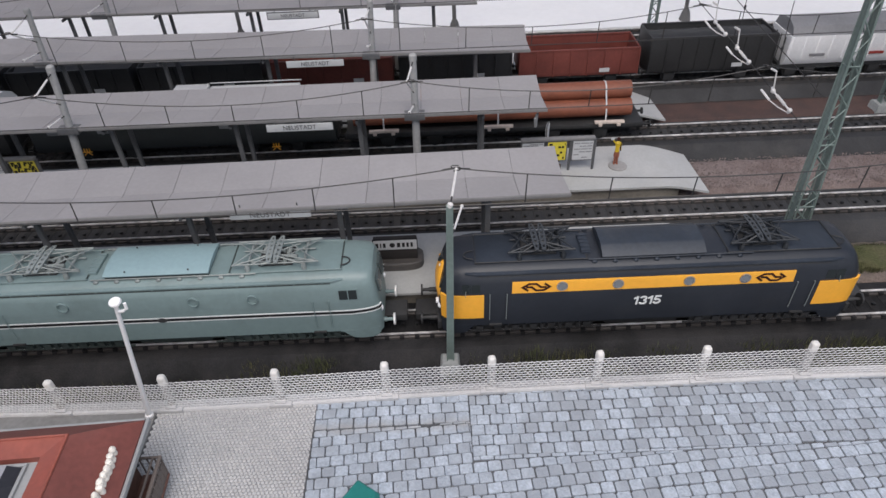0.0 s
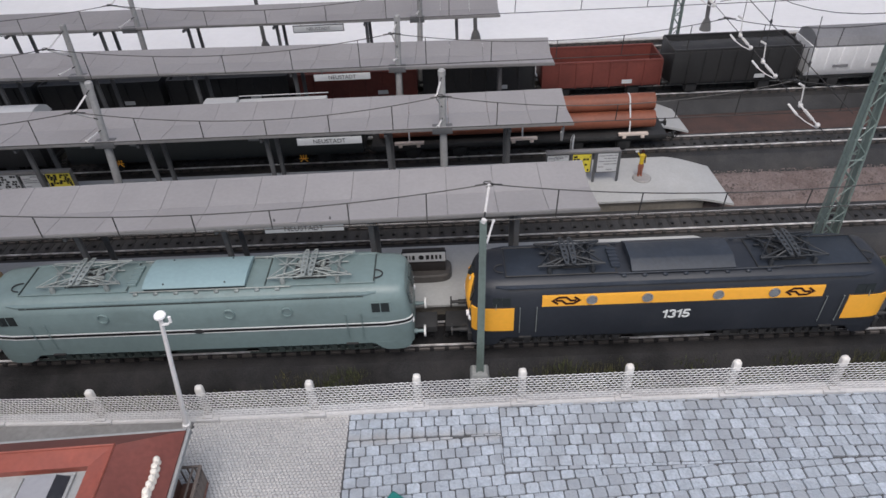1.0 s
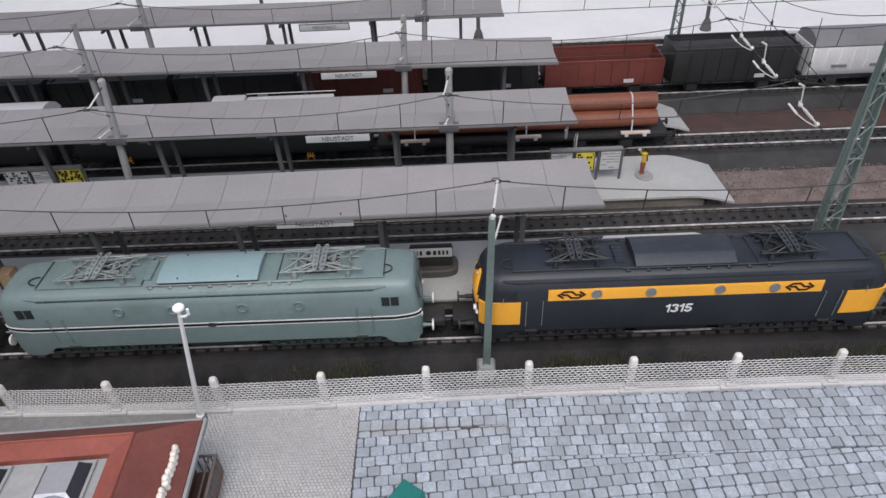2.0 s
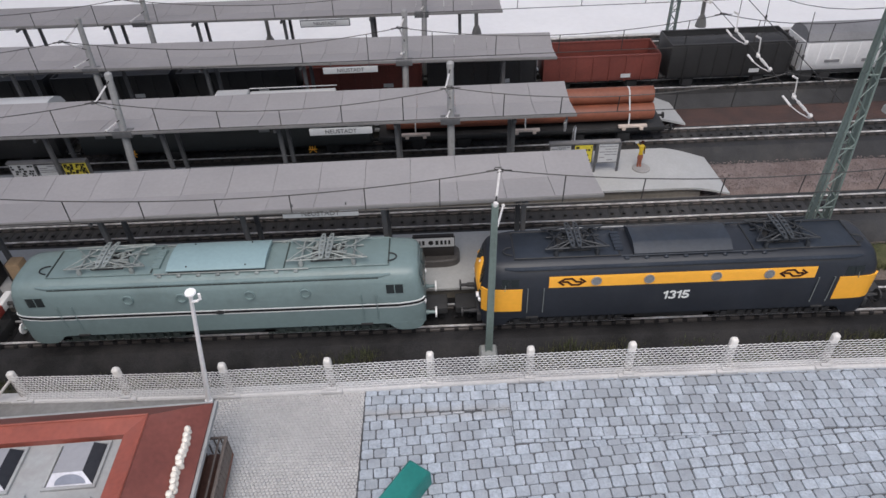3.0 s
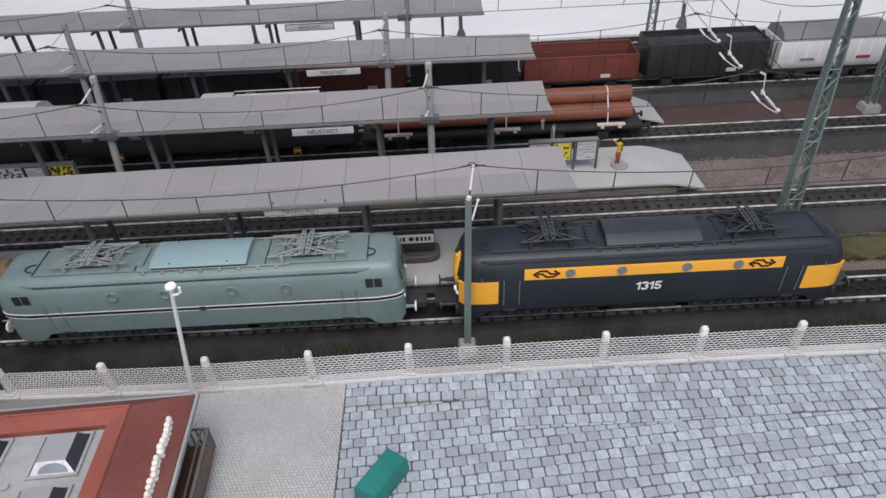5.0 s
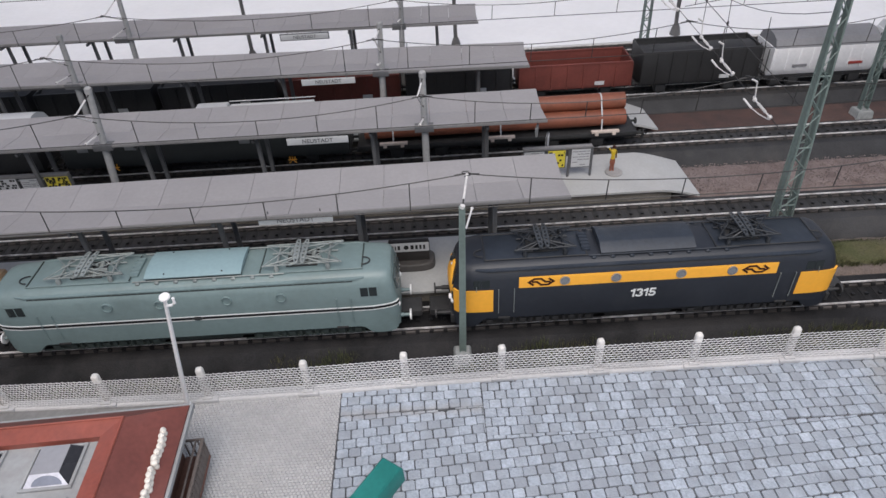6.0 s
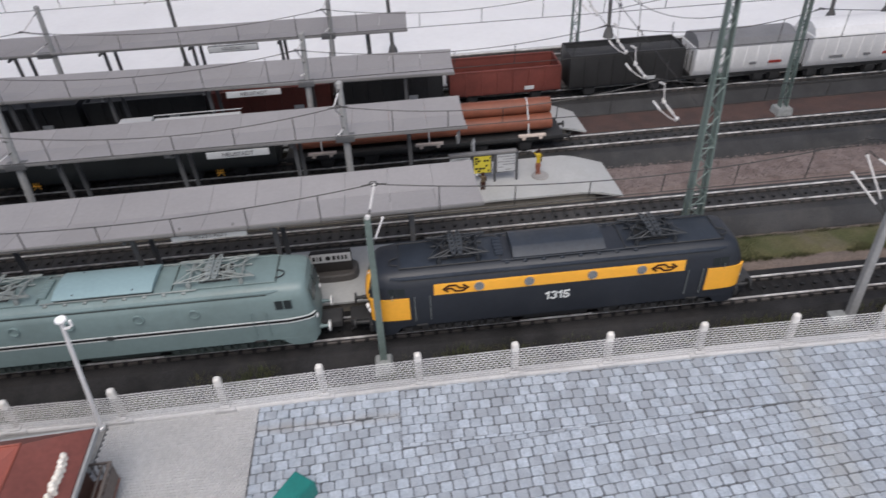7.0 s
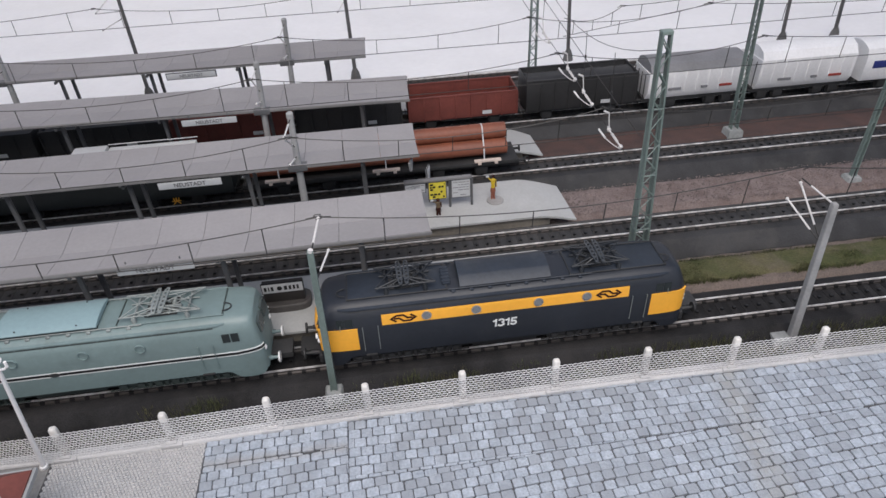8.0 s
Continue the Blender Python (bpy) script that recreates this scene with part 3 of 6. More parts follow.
            piece("plinth", plinth_me, t, ((x + x2) / 2, (y + y2) / 2, rnd.uniform(-0.0001, 0.0001)), turn, (run / w, 1, 1))
    x, y = FENCE_LINE[0]
    b = bmesh.new()
    tube(b, [(x, y, 0.0160), (x - 0.0150, y - 0.0034, 0.0012)], 0.0007, 8)
    part("end_brace", b, M_POST, t, "pale slanting brace at the last post")
    b = bmesh.new()
    box(b, x - 0.019, x, y - 0.0030, y + 0.0026, -0.004, 0.0012, 0.0004)
    part("plinth", b, M_PLINTH, t)


fence()


# ---- pavement ----
bm = bmesh.new()
box(bm, X0, X1, -0.62, -0.0425, -0.004, PAVE_Z - 0.0007)
solid("pavement", bm, M_GROUT, "dark mortar bed of the cobbled pavement", "pavement", kind="structure")
pave = bpy.data.objects["pavement"]


def hex_paving(x0, x1, y0, y1):
    r = 0.00102
    dx, dy = r * math.sqrt(3), r * 1.5
    verts, faces = [], []
    j = 0
    y = y1 - r
    while y > y0:
        x = x0 + (dx / 2 if j % 2 else 0)
        while x < x1 + dx / 2 - 0.0002:
            base = len(verts)
            for k, (rr, z) in enumerate(((r * 0.90, -0.0012), (r * 0.90, -0.00018), (r * 0.70, 0.0))):
                verts += [(min(x + rr * math.sin(a * math.pi / 3), -0.1583), y + rr * math.cos(a * math.pi / 3), PAVE_Z + z) for a in range(6)]
            for k in (0, 6):
                faces += [(base + k + i, base + k + (i + 1) % 6, base + k + 6 + (i + 1) % 6, base + k + 6 + i) for i in range(6)]
            faces.append(tuple(base + 12 + i for i in range(6)))
            x += dx
        y -= dy
        j += 1
    me = bpy.data.meshes.new("hexagon_paving")
    me.from_pydata(verts, [], [f[::-1] for f in faces])
    me.materials.append(M_HEX)
    ob = new("hexagon_paving", me)
    tagged(ob, "pale grey small hexagon paving beside the red roofed house", "paving", kind="stuff")


hex_paving(-0.23096, -0.1583, -0.2600, -0.0470)
bm = bmesh.new()
box(bm, -0.42, -0.2322, -0.0900, -0.0480, PAVE_Z - 0.0012, PAVE_Z, 0.0002)
part("concrete_strip", bm, mat("worn_grey_concrete", (0.235, 0.232, 0.228), 0.8, var=0.12, bump=0.3, stain=((0.17, 0.165, 0.16), 40, 0.7)), pave, "plain worn grey concrete strip")


def cobbles():
    """Rows of uneven setts, laid in two sheets with a visible seam; the nearest ones are single pieces."""
    rnd = random.Random(9)
    shapes = []
    for k in range(14):
        b = bmesh.new()
        c = [0.080 + rnd.uniform(-0.045, 0.06) for _ in range(4)]
        e = [rnd.uniform(-0.035, 0.02) for _ in range(4)]
        x_, x2, y_, y2 = -0.492 - e[0], 0.492 + e[1], -0.492 - e[2], 0.492 + e[3]
        out = [(x_ + c[0], y_), (x2 - c[1], y_), (x2, y_ + c[1]), (x2, y2 - c[2]), (x2 - c[2], y2), (x_ + c[3], y2), (x_, y2 - c[3]), (x_, y_ + c[0])]
        tilt = (rnd.uniform(-0.0002, 0.0002), rnd.uniform(-0.0002, 0.0002))
        loft(b, [[(x * f, y * f, z + (tilt[0] * x + tilt[1] * y if z > -0.001 else 0)) for x, y in out] for f, z in ((1.0, -0.0016), (0.995, -0.00026), (0.945, 0.0))])
        shapes.append(b)
    pieces = [mesh_of("cobble", s.copy(), M_COBBLEPIECE, 0) for s in shapes]
    verts, faces = [], []
    count = 0
    crack = lambda px: -0.0632 if px < -0.0881 else -0.0812 + 0.008 * (px + 0.03)
    # two narrow sheets by the fence and a wide, turned one below them, butted along a crack
    sheets = ((-0.1580, -0.0882, 0.8, 0.00590, 0.00550, -0.0465, False), (-0.0880, 0.45, 0.0, 0.00590, 0.00535, -0.0427, False), (-0.1578, 0.45, 3.8, 0.00595, 0.00495, -0.0622, True))
    for sx0, sx1, turn, cw, cd, edge, below in sheets:
        sa = math.sin(radians(turn))
        for j in range(60):
            rh = cd * rnd.uniform(0.96, 1.04)
            y = edge - rh / 2
            edge -= rh
            x = sx0
            first = True
            while x < sx1 - cw * 0.30:
                w = cw * rnd.uniform(0.945, 1.055) * ((0.5 if j % 2 else 1.0) if first else 1.0)
                if sx1 < 0 and x + w > sx1 - cw * 0.30:
                    w = sx1 - x
                first = False
                step = w
                if below and y + (x - sx0) * sa > -0.0815 and x < -0.0884 < x + w:
                    w = -0.0882 - x
                px = x + w / 2
                py = y + rnd.uniform(-0.00010, 0.00010) + (px - sx0) * sa
                x += step
                # what is left of the sett on this side of the crack
                top, bot = py + rh / 2, py - rh / 2
                if below:
                    top = min(top, crack(px) - 0.00012)
                else:
                    bot = max(bot, crack(px) + 0.00012)
                if top - bot < 0.0007 or py > -0.0452 or py < -0.260:
                    continue
                py = (top + bot) / 2
                deep = (top - bot) * rnd.uniform(0.95, 0.995)
                k = rnd.randrange(14)
                z = PAVE_Z + rnd.uniform(-0.0002, 0.00022)
                rz = turn + rnd.uniform(-1.2, 1.2)
                size = (w * rnd.uniform(0.960, 0.995), deep, 1)
                if count < 300 and -0.1600 < px < -0.020 and py > -0.115:
                    piece("cobble", pieces[k], pave, (px, py, z), rz, size)
                    count += 1
                else:
                    base = len(verts)
                    m = Matrix.LocRotScale((px, py, z), Euler((0, 0, radians(rz))), size)
                    src = shapes[k]
                    src.verts.index_update()
                    verts += [tuple(m @ v.co) for v in src.verts]
                    faces += [tuple(base + v.index for v in f.verts) for f in src.faces]
    me = bpy.data.meshes.new("cobbles")
    me.from_pydata(verts, [], faces)
    me.materials.append(M_COBBLE)
    ob = new("cobbles", me)
    ob.parent = pave
    tagged(ob, "blue-grey mottled stone setts in running rows", kind="stuff")
    for s in shapes:
        s.free()


# ---- locomotives ----
def loco_ring(x, width, top, rake, flip):
    """One cross-section of the body; the upper part is set back by rake."""
    half = [(0.0, 0.0464), (0.0060, 0.0463), (0.0105, 0.0458), (0.0132, 0.0448), (0.0149, 0.0430), (0.0161, 0.0408), (0.0168, 0.0388), (0.0172, 0.0300), (0.0172, 0.0180), (0.0170, 0.0100)]
    pts = [(y * width, z) for y, z in half] + [(0.0, 0.0100)] + [(-y * width, z) for y, z in half[:0:-1]]
    out = []
    for y, z in pts:
        zz = min(z, 0.0100 + (z - 0.0100) * top)
        back = rake * max(0.0, (zz - 0.0285) / 0.018)
        out.append((flip * (x - back), y, zz))
    return out


def boxy(w, kind_no):
    """The green engine's ends are squarer in plan."""
    return w if kind_no else w + (1 - w) * 0.38


def loco_body(bm, nose, rake, kind_no):
    st = [(0.0, 1, 1, 0), (0.060, 1, 1, 0), (0.082, 1, 1, 0.0), (0.090, 0.990, 0.995, 0.0022), (0.0955, 0.965, 0.985, 0.0052), (0.0990, 0.91, 0.965, 0.0080), (0.1010, 0.81, 0.94, 0.0096), (0.1020, 0.66, 0.91, 0.0104)]
    st = [(x if x < 0.083 else 0.082 + (x - 0.082) * nose, boxy(w, kind_no), boxy(t, kind_no), r * rake) for x, w, t, r in st]
    rings = [loco_ring(x, w, t, r, -1) for x, w, t, r in st[::-1]] + [loco_ring(x, w, t, r, 1) for x, w, t, r in st[1:]]
    loft(bm, rings)


def side_y(z):
    """The body's half width at a height over the rail."""
    table = [(0.0100, 0.0170), (0.0180, 0.0172), (0.0300, 0.0172), (0.0388, 0.0168), (0.0408, 0.0161), (0.0430, 0.0149), (0.0448, 0.0132)]
    for (z0, y0), (z1, y1) in zip(table, table[1:]):
        if z0 <= z <= z1:
            return y0 + (y1 - y0) * (z - z0) / (z1 - z0)
    return 0.017


def side_plate(bm, x0, x1, z0, z1, proud=0.00015, s=-1, cuts=4, nx=1):
    """A thin skin that follows the body side between two heights."""
    zs = [z0 + (z1 - z0) * i / cuts for i in range(cuts + 1)]
    rows = [[bm.verts.new((x0 + (x1 - x0) * k / nx, s * (side_y(z) + proud), z)) for k in range(nx + 1)] for z in zs]
    inner = [[bm.verts.new((x0 + (x1 - x0) * k / nx, s * (side_y(z) - 0.0006), z)) for k in range(nx + 1)] for z in zs]
    made = []
    for a, b in zip(rows, rows[1:]):
        for k in range(nx):
            made.append(bm.faces.new((a[k], a[k + 1], b[k + 1], b[k])))
    ring = rows[0] + [r[-1] for r in rows[1:]] + rows[-1][-2::-1] + [r[0] for r in rows[-2:0:-1]]
    rin = inner[0] + [r[-1] for r in inner[1:]] + inner[-1][-2::-1] + [r[0] for r in inner[-2:0:-1]]
    n = len(ring)
    for i in range(n):
        made.append(bm.faces.new((ring[i], ring[(i + 1) % n], rin[(i + 1) % n], rin[i])))
    bmesh.ops.recalc_face_normals(bm, faces=made)


def pantograph(parent, x, z, material, tall=1.0, reach=1.0, stout=1.0):
    """A folded diamond pantograph: two perforated collector strips on thin crossed tubes."""
    b = bmesh.new()
    box(b, x - 0.004, x + 0.001, -0.003, 0.002, z + 0.0002, z + 0.0030, 0.0005)
    rod(b, (x + 0.0005, -0.001, z + 0.0016), (x + 0.010, -0.001, z + 0.0016), 0.0009, seg=8)
    p = part("pantograph", b, material, parent)
    for sy in (-1, 1):
        for a_, c_, r_ in (((x - 0.019, sy * 0.0085, z + 0.0034), (x + 0.021, sy * 0.0085, z + 0.0040), 0.00034),
                           ((x - 0.019, sy * 0.0085, z + 0.0030), (x + 0.003, sy * 0.0024, z + 0.0054), 0.00034),
                           ((x + 0.021, sy * 0.0085, z + 0.0036), (x - 0.003, sy * 0.0024, z + 0.0054), 0.00034),
                           ((x - 0.019, sy * 0.0085, z + 0.0032), (x - 0.006, -sy * 0.0050, z + 0.0048), 0.00026),
                           ((x + 0.021, sy * 0.0085, z + 0.0038), (x + 0.006, -sy * 0.0050, z + 0.0048), 0.00026),
                           ((x - 0.016, sy * 0.0040, z + 0.0012), (x + 0.018, sy * 0.0040, z + 0.0014), 0.00040),
                           ((x - 0.012, sy * 0.0085, z + 0.0026), (x - 0.0020, sy * 0.0060, z + 0.0058), 0.00030),
                           ((x + 0.014, sy * 0.0085, z + 0.0026), (x + 0.0020, sy * 0.0060, z + 0.0058), 0.00030),
                           ((x - 0.008, sy * 0.0022, z + 0.0020), (x + 0.011, -sy * 0.0064, z + 0.0030), 0.00034),
                           ((x - 0.006, sy * 0.0070, z + 0.0020), (x + 0.004, sy * 0.0018, z + 0.0022), 0.00070)):
            b = bmesh.new()
            a_, c_ = [(x + (q[0] - x) * reach, q[1], z + (q[2] - z) * tall) for q in (a_, c_)]
            rod(b, a_, c_, r_ * stout, seg=6)
            part("frame_tube", b, material, p)
        for xx in (x - 0.012 * reach, x + 0.014 * reach):
            b = bmesh.new()
            for i_ in range(3):
                rod(b, (xx, sy * 0.0088, z - 0.0004 + i_ * 0.0011), (xx, sy * 0.0088, z + 0.0010 + i_ * 0.0011), 0.0013, 0.0008, seg=10)
            part("insulator", b, material, p)
    for xx in (x - 0.012 * reach, x + 0.014 * reach):
        b = bmesh.new()
        rod(b, (xx, -0.0085, z + 0.0024), (xx, 0.0085, z + 0.0024), 0.0006, seg=8)
        part("shaft", b, material, p)
    for k in (-1, 1):
        s = bmesh.new()
        rows = []
        for i in range(14):
            yy = -0.0100 + 0.0200 * i / 13
            ww = 0.0015 - 0.0007 * max(0.0, (abs(yy) - 0.0055) / 0.0045)
            rows.append([s.verts.new((x + k * (0.0019 + 0.03 * yy) + c * ww, yy, z + 0.0061 * tall - 0.0008 * (abs(yy) / 0.01) ** 3)) for c in (-1, -0.4, 0.4, 1)])
        faces = [s.faces.new((p[c], p[c + 1], q[c + 1], q[c])) for i, (p, q) in enumerate(zip(rows, rows[1:])) for c in range(3) if c != 1 or i % 2 == 0]
        made = bmesh.ops.extrude_face_region(s, geom=faces)["geom"]
        for v in made:
            if isinstance(v, bmesh.types.BMVert):
                v.co.z -= 0.0005
        bmesh.ops.recalc_face_normals(s, faces=list(s.faces))
        part("collector_strip", s, M_STRIPDARK if material is M_PANTODARK else material, p)
    # dark plate gives the shadow and dark insulators below the pantograph as colour
    b = bmesh.new()
    box(b, x - 0.0078, x + 0.0082, -0.0062, 0.0070, z + 0.0001, z + 0.0009, 0.0003)
    part("base_plate", b, M_UNDER, p, "dark plate for the shade and dark insulators under the pantograph")
    for dx, dy in ((0.0052, 0.0022), (0.0040, -0.0050), (-0.0062, 0.0040)):
        b = bmesh.new()
        rod(b, (x + dx, dy, z + 0.0006), (x + dx + 0.0016, dy + 0.0010, z + 0.0030), 0.0012, 0.0009, seg=10)
        part("spring_pot", b, material, p)
    return p


def bogie(parent, x, frame_mat):
    b = bmesh.new()
    for sy in (-1, 1):
        box(b, x - 0.030, x + 0.030, sy * 0.0125 - 0.0009, sy * 0.0125 + 0.0009, 0.0054, 0.0100, 0.0004)
        for k in range(-3, 4):
            box(b, x + k * 0.0088 - 0.0018, x + k * 0.0088 + 0.0018, sy * 0.0140 - 0.0010, sy * 0.0140 + 0.0010, 0.0058, 0.0092, 0.0004)
        for k in range(-2, 3):
            rod(b, (x + k * 0.0088 + 0.0044, sy * 0.0142, 0.0060), (x + k * 0.0088 + 0.0044, sy * 0.0142, 0.0096), 0.0011, seg=8)
        box(b, x - 0.034, x + 0.034, sy * 0.0146 - 0.0004, sy * 0.0146 + 0.0004, 0.0058, 0.0064, 0.0002)
    box(b, x - 0.028, x + 0.028, -0.012, 0.012, 0.0060, 0.0095, 0.0005)
    p = part("bogie", b, frame_mat, parent, "dark sprung bogie frame")
    for k in (-1, 0, 1):
        w = bmesh.new()
        for sy in (-1, 1):
            rod(w, (x + k * 0.0200, sy * 0.0070, 0.0066), (x + k * 0.0200, sy * 0.0095, 0.0066), 0.0066, 0.0062, seg=24)
        rod(w, (x + k * 0.0200, -0.008, 0.0066), (x + k * 0.0200, 0.008, 0.0066), 0.0012, seg=8)
        part("wheelset", w, M_UNDER, p)


def buffers(parent, material, face_mat):
    for sx in (-1, 1):
        for sy in (-1, 1):
            b = bmesh.new()
            rod(b, (sx * 0.0995, sy * 0.0100, 0.0122), (sx * 0.1050, sy * 0.0100, 0.0122), 0.0013, seg=12)
            rod(b, (sx * 0.1050, sy * 0.0100, 0.0122), (sx * 0.1085, sy * 0.0100, 0.0122), 0.0009, seg=12)
            p = part("buffer", b, material, parent)
            b = bmesh.new()
            rod(b, (sx * 0.1083, sy * 0.0100, 0.0122), (sx * 0.1092, sy * 0.0100, 0.0122), 0.0030, seg=20)
            part("buffer_head", b, face_mat, p)
        b = bmesh.new()
        box(b, sx * 0.1000 - 0.001, sx * 0.1000 + 0.001, -0.0145, 0.0145, 0.0085, 0.0135, 0.0003)
        part("buffer_beam", b, M_UNDER, parent)
        b = bmesh.new()
        box(b, min(sx * 0.100, sx * 0.111), max(sx * 0.100, sx * 0.111), -0.0016, 0.0016, 0.0048, 0.0066, 0.0005)
        box(b, sx * 0.111 - 0.0012, sx * 0.111 + 0.0012, -0.0034, 0.0034, 0.0040, 0.0074, 0.0005)
        part("coupler", b, M_UNDER, parent)
        b = bmesh.new()
        box(b, min(sx * 0.1005, sx * 0.1120), max(sx * 0.1005, sx * 0.1148), -0.0052, 0.0062, 0.0056, 0.0098, 0.0008)
        rod(b, (sx * 0.1005, -0.0035, 0.0095), (sx * 0.1085, -0.0015, 0.0085), 0.0006, seg=6)
        part("drawgear_box", b, M_UNDER, parent, "black block over the coupler")


def locomotive(x, body_mat, roof_mat, lid_mat, panto_mat, bogie_mat, label, kind_no):
    t = thing("electric_locomotive", (x, T1, RAIL_Z), label, "locomotive", "locomotives on the front track")
    b = bmesh.new()
    loco_body(b, 1.07 if kind_no == 0 else 0.90, 0.30 if kind_no == 0 else 0.50, kind_no)
    # wheel arches: the skirt is raised between the cab ends
    for v in b.verts:
        if v.co.z < 0.0101 and abs(v.co.x) < 0.0825:
            v.co.z = 0.0122
    body = part("body", b, body_mat, t, smooth=40)
    lid0, lid1 = (-0.0226, 0.0260) if kind_no == 0 else (-0.0240, 0.0240)
    b = bmesh.new()
    if kind_no == 0:
        pr = [(-0.0107, 0.0474), (-0.0109, 0.0480), (-0.0104, 0.0483), (-0.0060, 0.0493), (-0.0020, 0.0497)]
    else:
        pr = [(-0.0112, 0.0472), (-0.0113, 0.0478), (-0.0107, 0.0483), (-0.0062, 0.0506), (-0.0050, 0.0510)]
    pr = pr + [(-y_, z_) for y_, z_ in pr[::-1]]
    prism(b, pr, lid0, lid1)
    lid = part("roof_hatch", b, lid_mat, t, "raised curved roof hatch", smooth=25)
    for k in range(2):
        for sy in (-1, 1):
            b = bmesh.new()
            rod(b, (lid0 + (lid1 - lid0) * (0.2 + 0.6 * k), sy * 0.0088, 0.0478), (lid0 + (lid1 - lid0) * (0.2 + 0.6 * k), sy * 0.0088, 0.0491), 0.0004, seg=8)
            part("hatch_bolt", b, M_UNDER, lid)
    # dark strips stand in for the shadow gap below the hatch edge
    for sy in (-1, 1):
        b = bmesh.new()
        box(b, lid0 + 0.0003, lid1 - 0.0003, min(sy * 0.0080, sy * 0.0100), max(sy * 0.0080, sy * 0.0100), 0.0446, 0.0478, 0.0002)
        part("hatch_seal", b, M_UNDERGREEN if kind_no == 0 else M_UNDER, lid, "dark strip standing in for the shaded gap under the hatch")
    # louvred box at one end of the hatch
    b = bmesh.new()
    box(b, lid0 - 0.0085, lid0 - 0.0045, -0.0070, 0.0075, 0.0455, 0.0476, 0.0004)
    for k in range(5):
        box(b, lid0 - 0.0088, lid0 - 0.0042, -0.0060 + k * 0.0028, -0.0048 + k * 0.0028, 0.0474, 0.0480, 0.0002)
    part("roof_vent", b, roof_mat, t)
    # brackets and pipe along the hatch
    for sy in (-1, 1):
        b = bmesh.new()
        for k in range(8):
            xx = lid0 - 0.0035 + 0.0096 * k
            ball(b, (xx, sy * 0.0118, 0.0456), 0.0011, 1.2, 0.9, 0.9, 8, 5)
        rod(b, (lid0 - 0.006, sy * 0.0112, 0.0466), (lid0 + 0.070, sy * 0.0112, 0.0466), 0.00035, seg=6)
        part("roof_pipe", b, panto_mat if kind_no == 0 else roof_mat, t)
        b = bmesh.new()
        loft(b, [[(gx, sy * (0.0158 - e), 0.0430), (gx, sy * 0.0138, 0.0430), (gx, sy * 0.0138, 0.0440), (gx, sy * (0.0158 - e), 0.0437)] for gx, e in ((-0.0875, 0.0012), (-0.082, 0.0), (0.082, 0.0), (0.0875, 0.0012))])
        for k in range(13):
            box(b, -0.078 + k * 0.013 - 0.0004, -0.078 + k * 0.013 + 0.0004, min(sy * 0.0146, sy * 0.0154), max(sy * 0.0146, sy * 0.0154), 0.0421, 0.0434)
        part("rain_gutter", b, roof_mat, t)
        # a thin dark strip colours in the shaded groove under the gutter
        b = bmesh.new()
        side_plate(b, -0.0815, 0.0815, 0.0419, 0.0426, 0.0001, sy, 1)
        part("roof_joint", b, M_UNDERGREEN if kind_no == 0 else M_UNDER, t, "dark strip for the shaded groove under the roof edge")
    # roof platforms carrying the pantographs
    for k, (px, mid) in enumerate(((-0.0572, -0.0540 + 0.0015 * kind_no), (0.0600, 0.0555 - 0.0050 * kind_no))):
        b = bmesh.new()
        box(b, px - 0.0255, px + 0.027, -0.0104, 0.0104, 0.0446, 0.0464, 0.0003)
        plat = part("roof_platform", b, roof_mat, t)
        for sy in (-1, 1):
            b = bmesh.new()
            rod(b, (px - 0.0255, sy * 0.0105, 0.0466), (px + 0.027, sy * 0.0105, 0.0466), 0.0003, seg=6)
            part("roof_edge_strip", b, M_UNDER if kind_no else roof_mat, plat)
        for ex in (-0.0250, 0.0265):
            b = bmesh.new()
            box(b, px + ex - 0.0003, px + ex + 0.0003, -0.0102, 0.0102, 0.0462, 0.0468)
            part("roof_seam", b, M_UNDER if kind_no else M_UNDERGREEN, plat)
        pantograph(t, mid, 0.0463, panto_mat, *((1.0, 1.0, 1.0) if kind_no == 0 else (1.18, 0.78, 1.35)))
        b = bmesh.new()
        sgn = 1 if k else -1
        pts = [(px + sgn * (0.0262 + 0.0042 * math.sin(a)), -0.005 + 0.003 * math.cos(a), 0.0470) for a in [i * math.pi / 8 for i in range(9)]]
        tube(b, pts, 0.00035)
        part("roof_cable", b, M_UNDER, t)
    for sx in (-1, 1):
        for sy in (-1, 1):
            # cab side windows
            for k in range(2):
                b = bmesh.new()
                wx = (0.0849 if kind_no == 0 else 0.0806) + k * 0.0044
                side_plate(b, sx * wx, sx * (wx + 0.0039), 0.0337 - 0.0004 * (1 - kind_no), 0.0387, 0.00016, sy)
                part("cab_window", b, M_WINDOW, t, "dark square cab window")
            if kind_no == 0:
                b = bmesh.new()
                side_plate(b, sx * 0.0843, sx * 0.0938, 0.0328, 0.0392, 0.00006, sy)
                part("window_frame", b, body_mat, t)
            b = bmesh.new()
            for dx in ((0.0722, 0.0795) if kind_no == 0 else (0.0680, 0.0760)):
                rod(b, (sx * dx, sy * 0.0178, 0.0165), (sx * dx, sy * 0.0178, 0.0330), 0.00020, seg=6)
                for zz in (0.0170, 0.0325):
                    rod(b, (sx * dx, sy * 0.0170, zz), (sx * dx, sy * 0.0178, zz), 0.00020, seg=6)
            part("handrail", b, body_mat if kind_no == 0 else M_PANTO, t)
            if kind_no:
                b = bmesh.new()
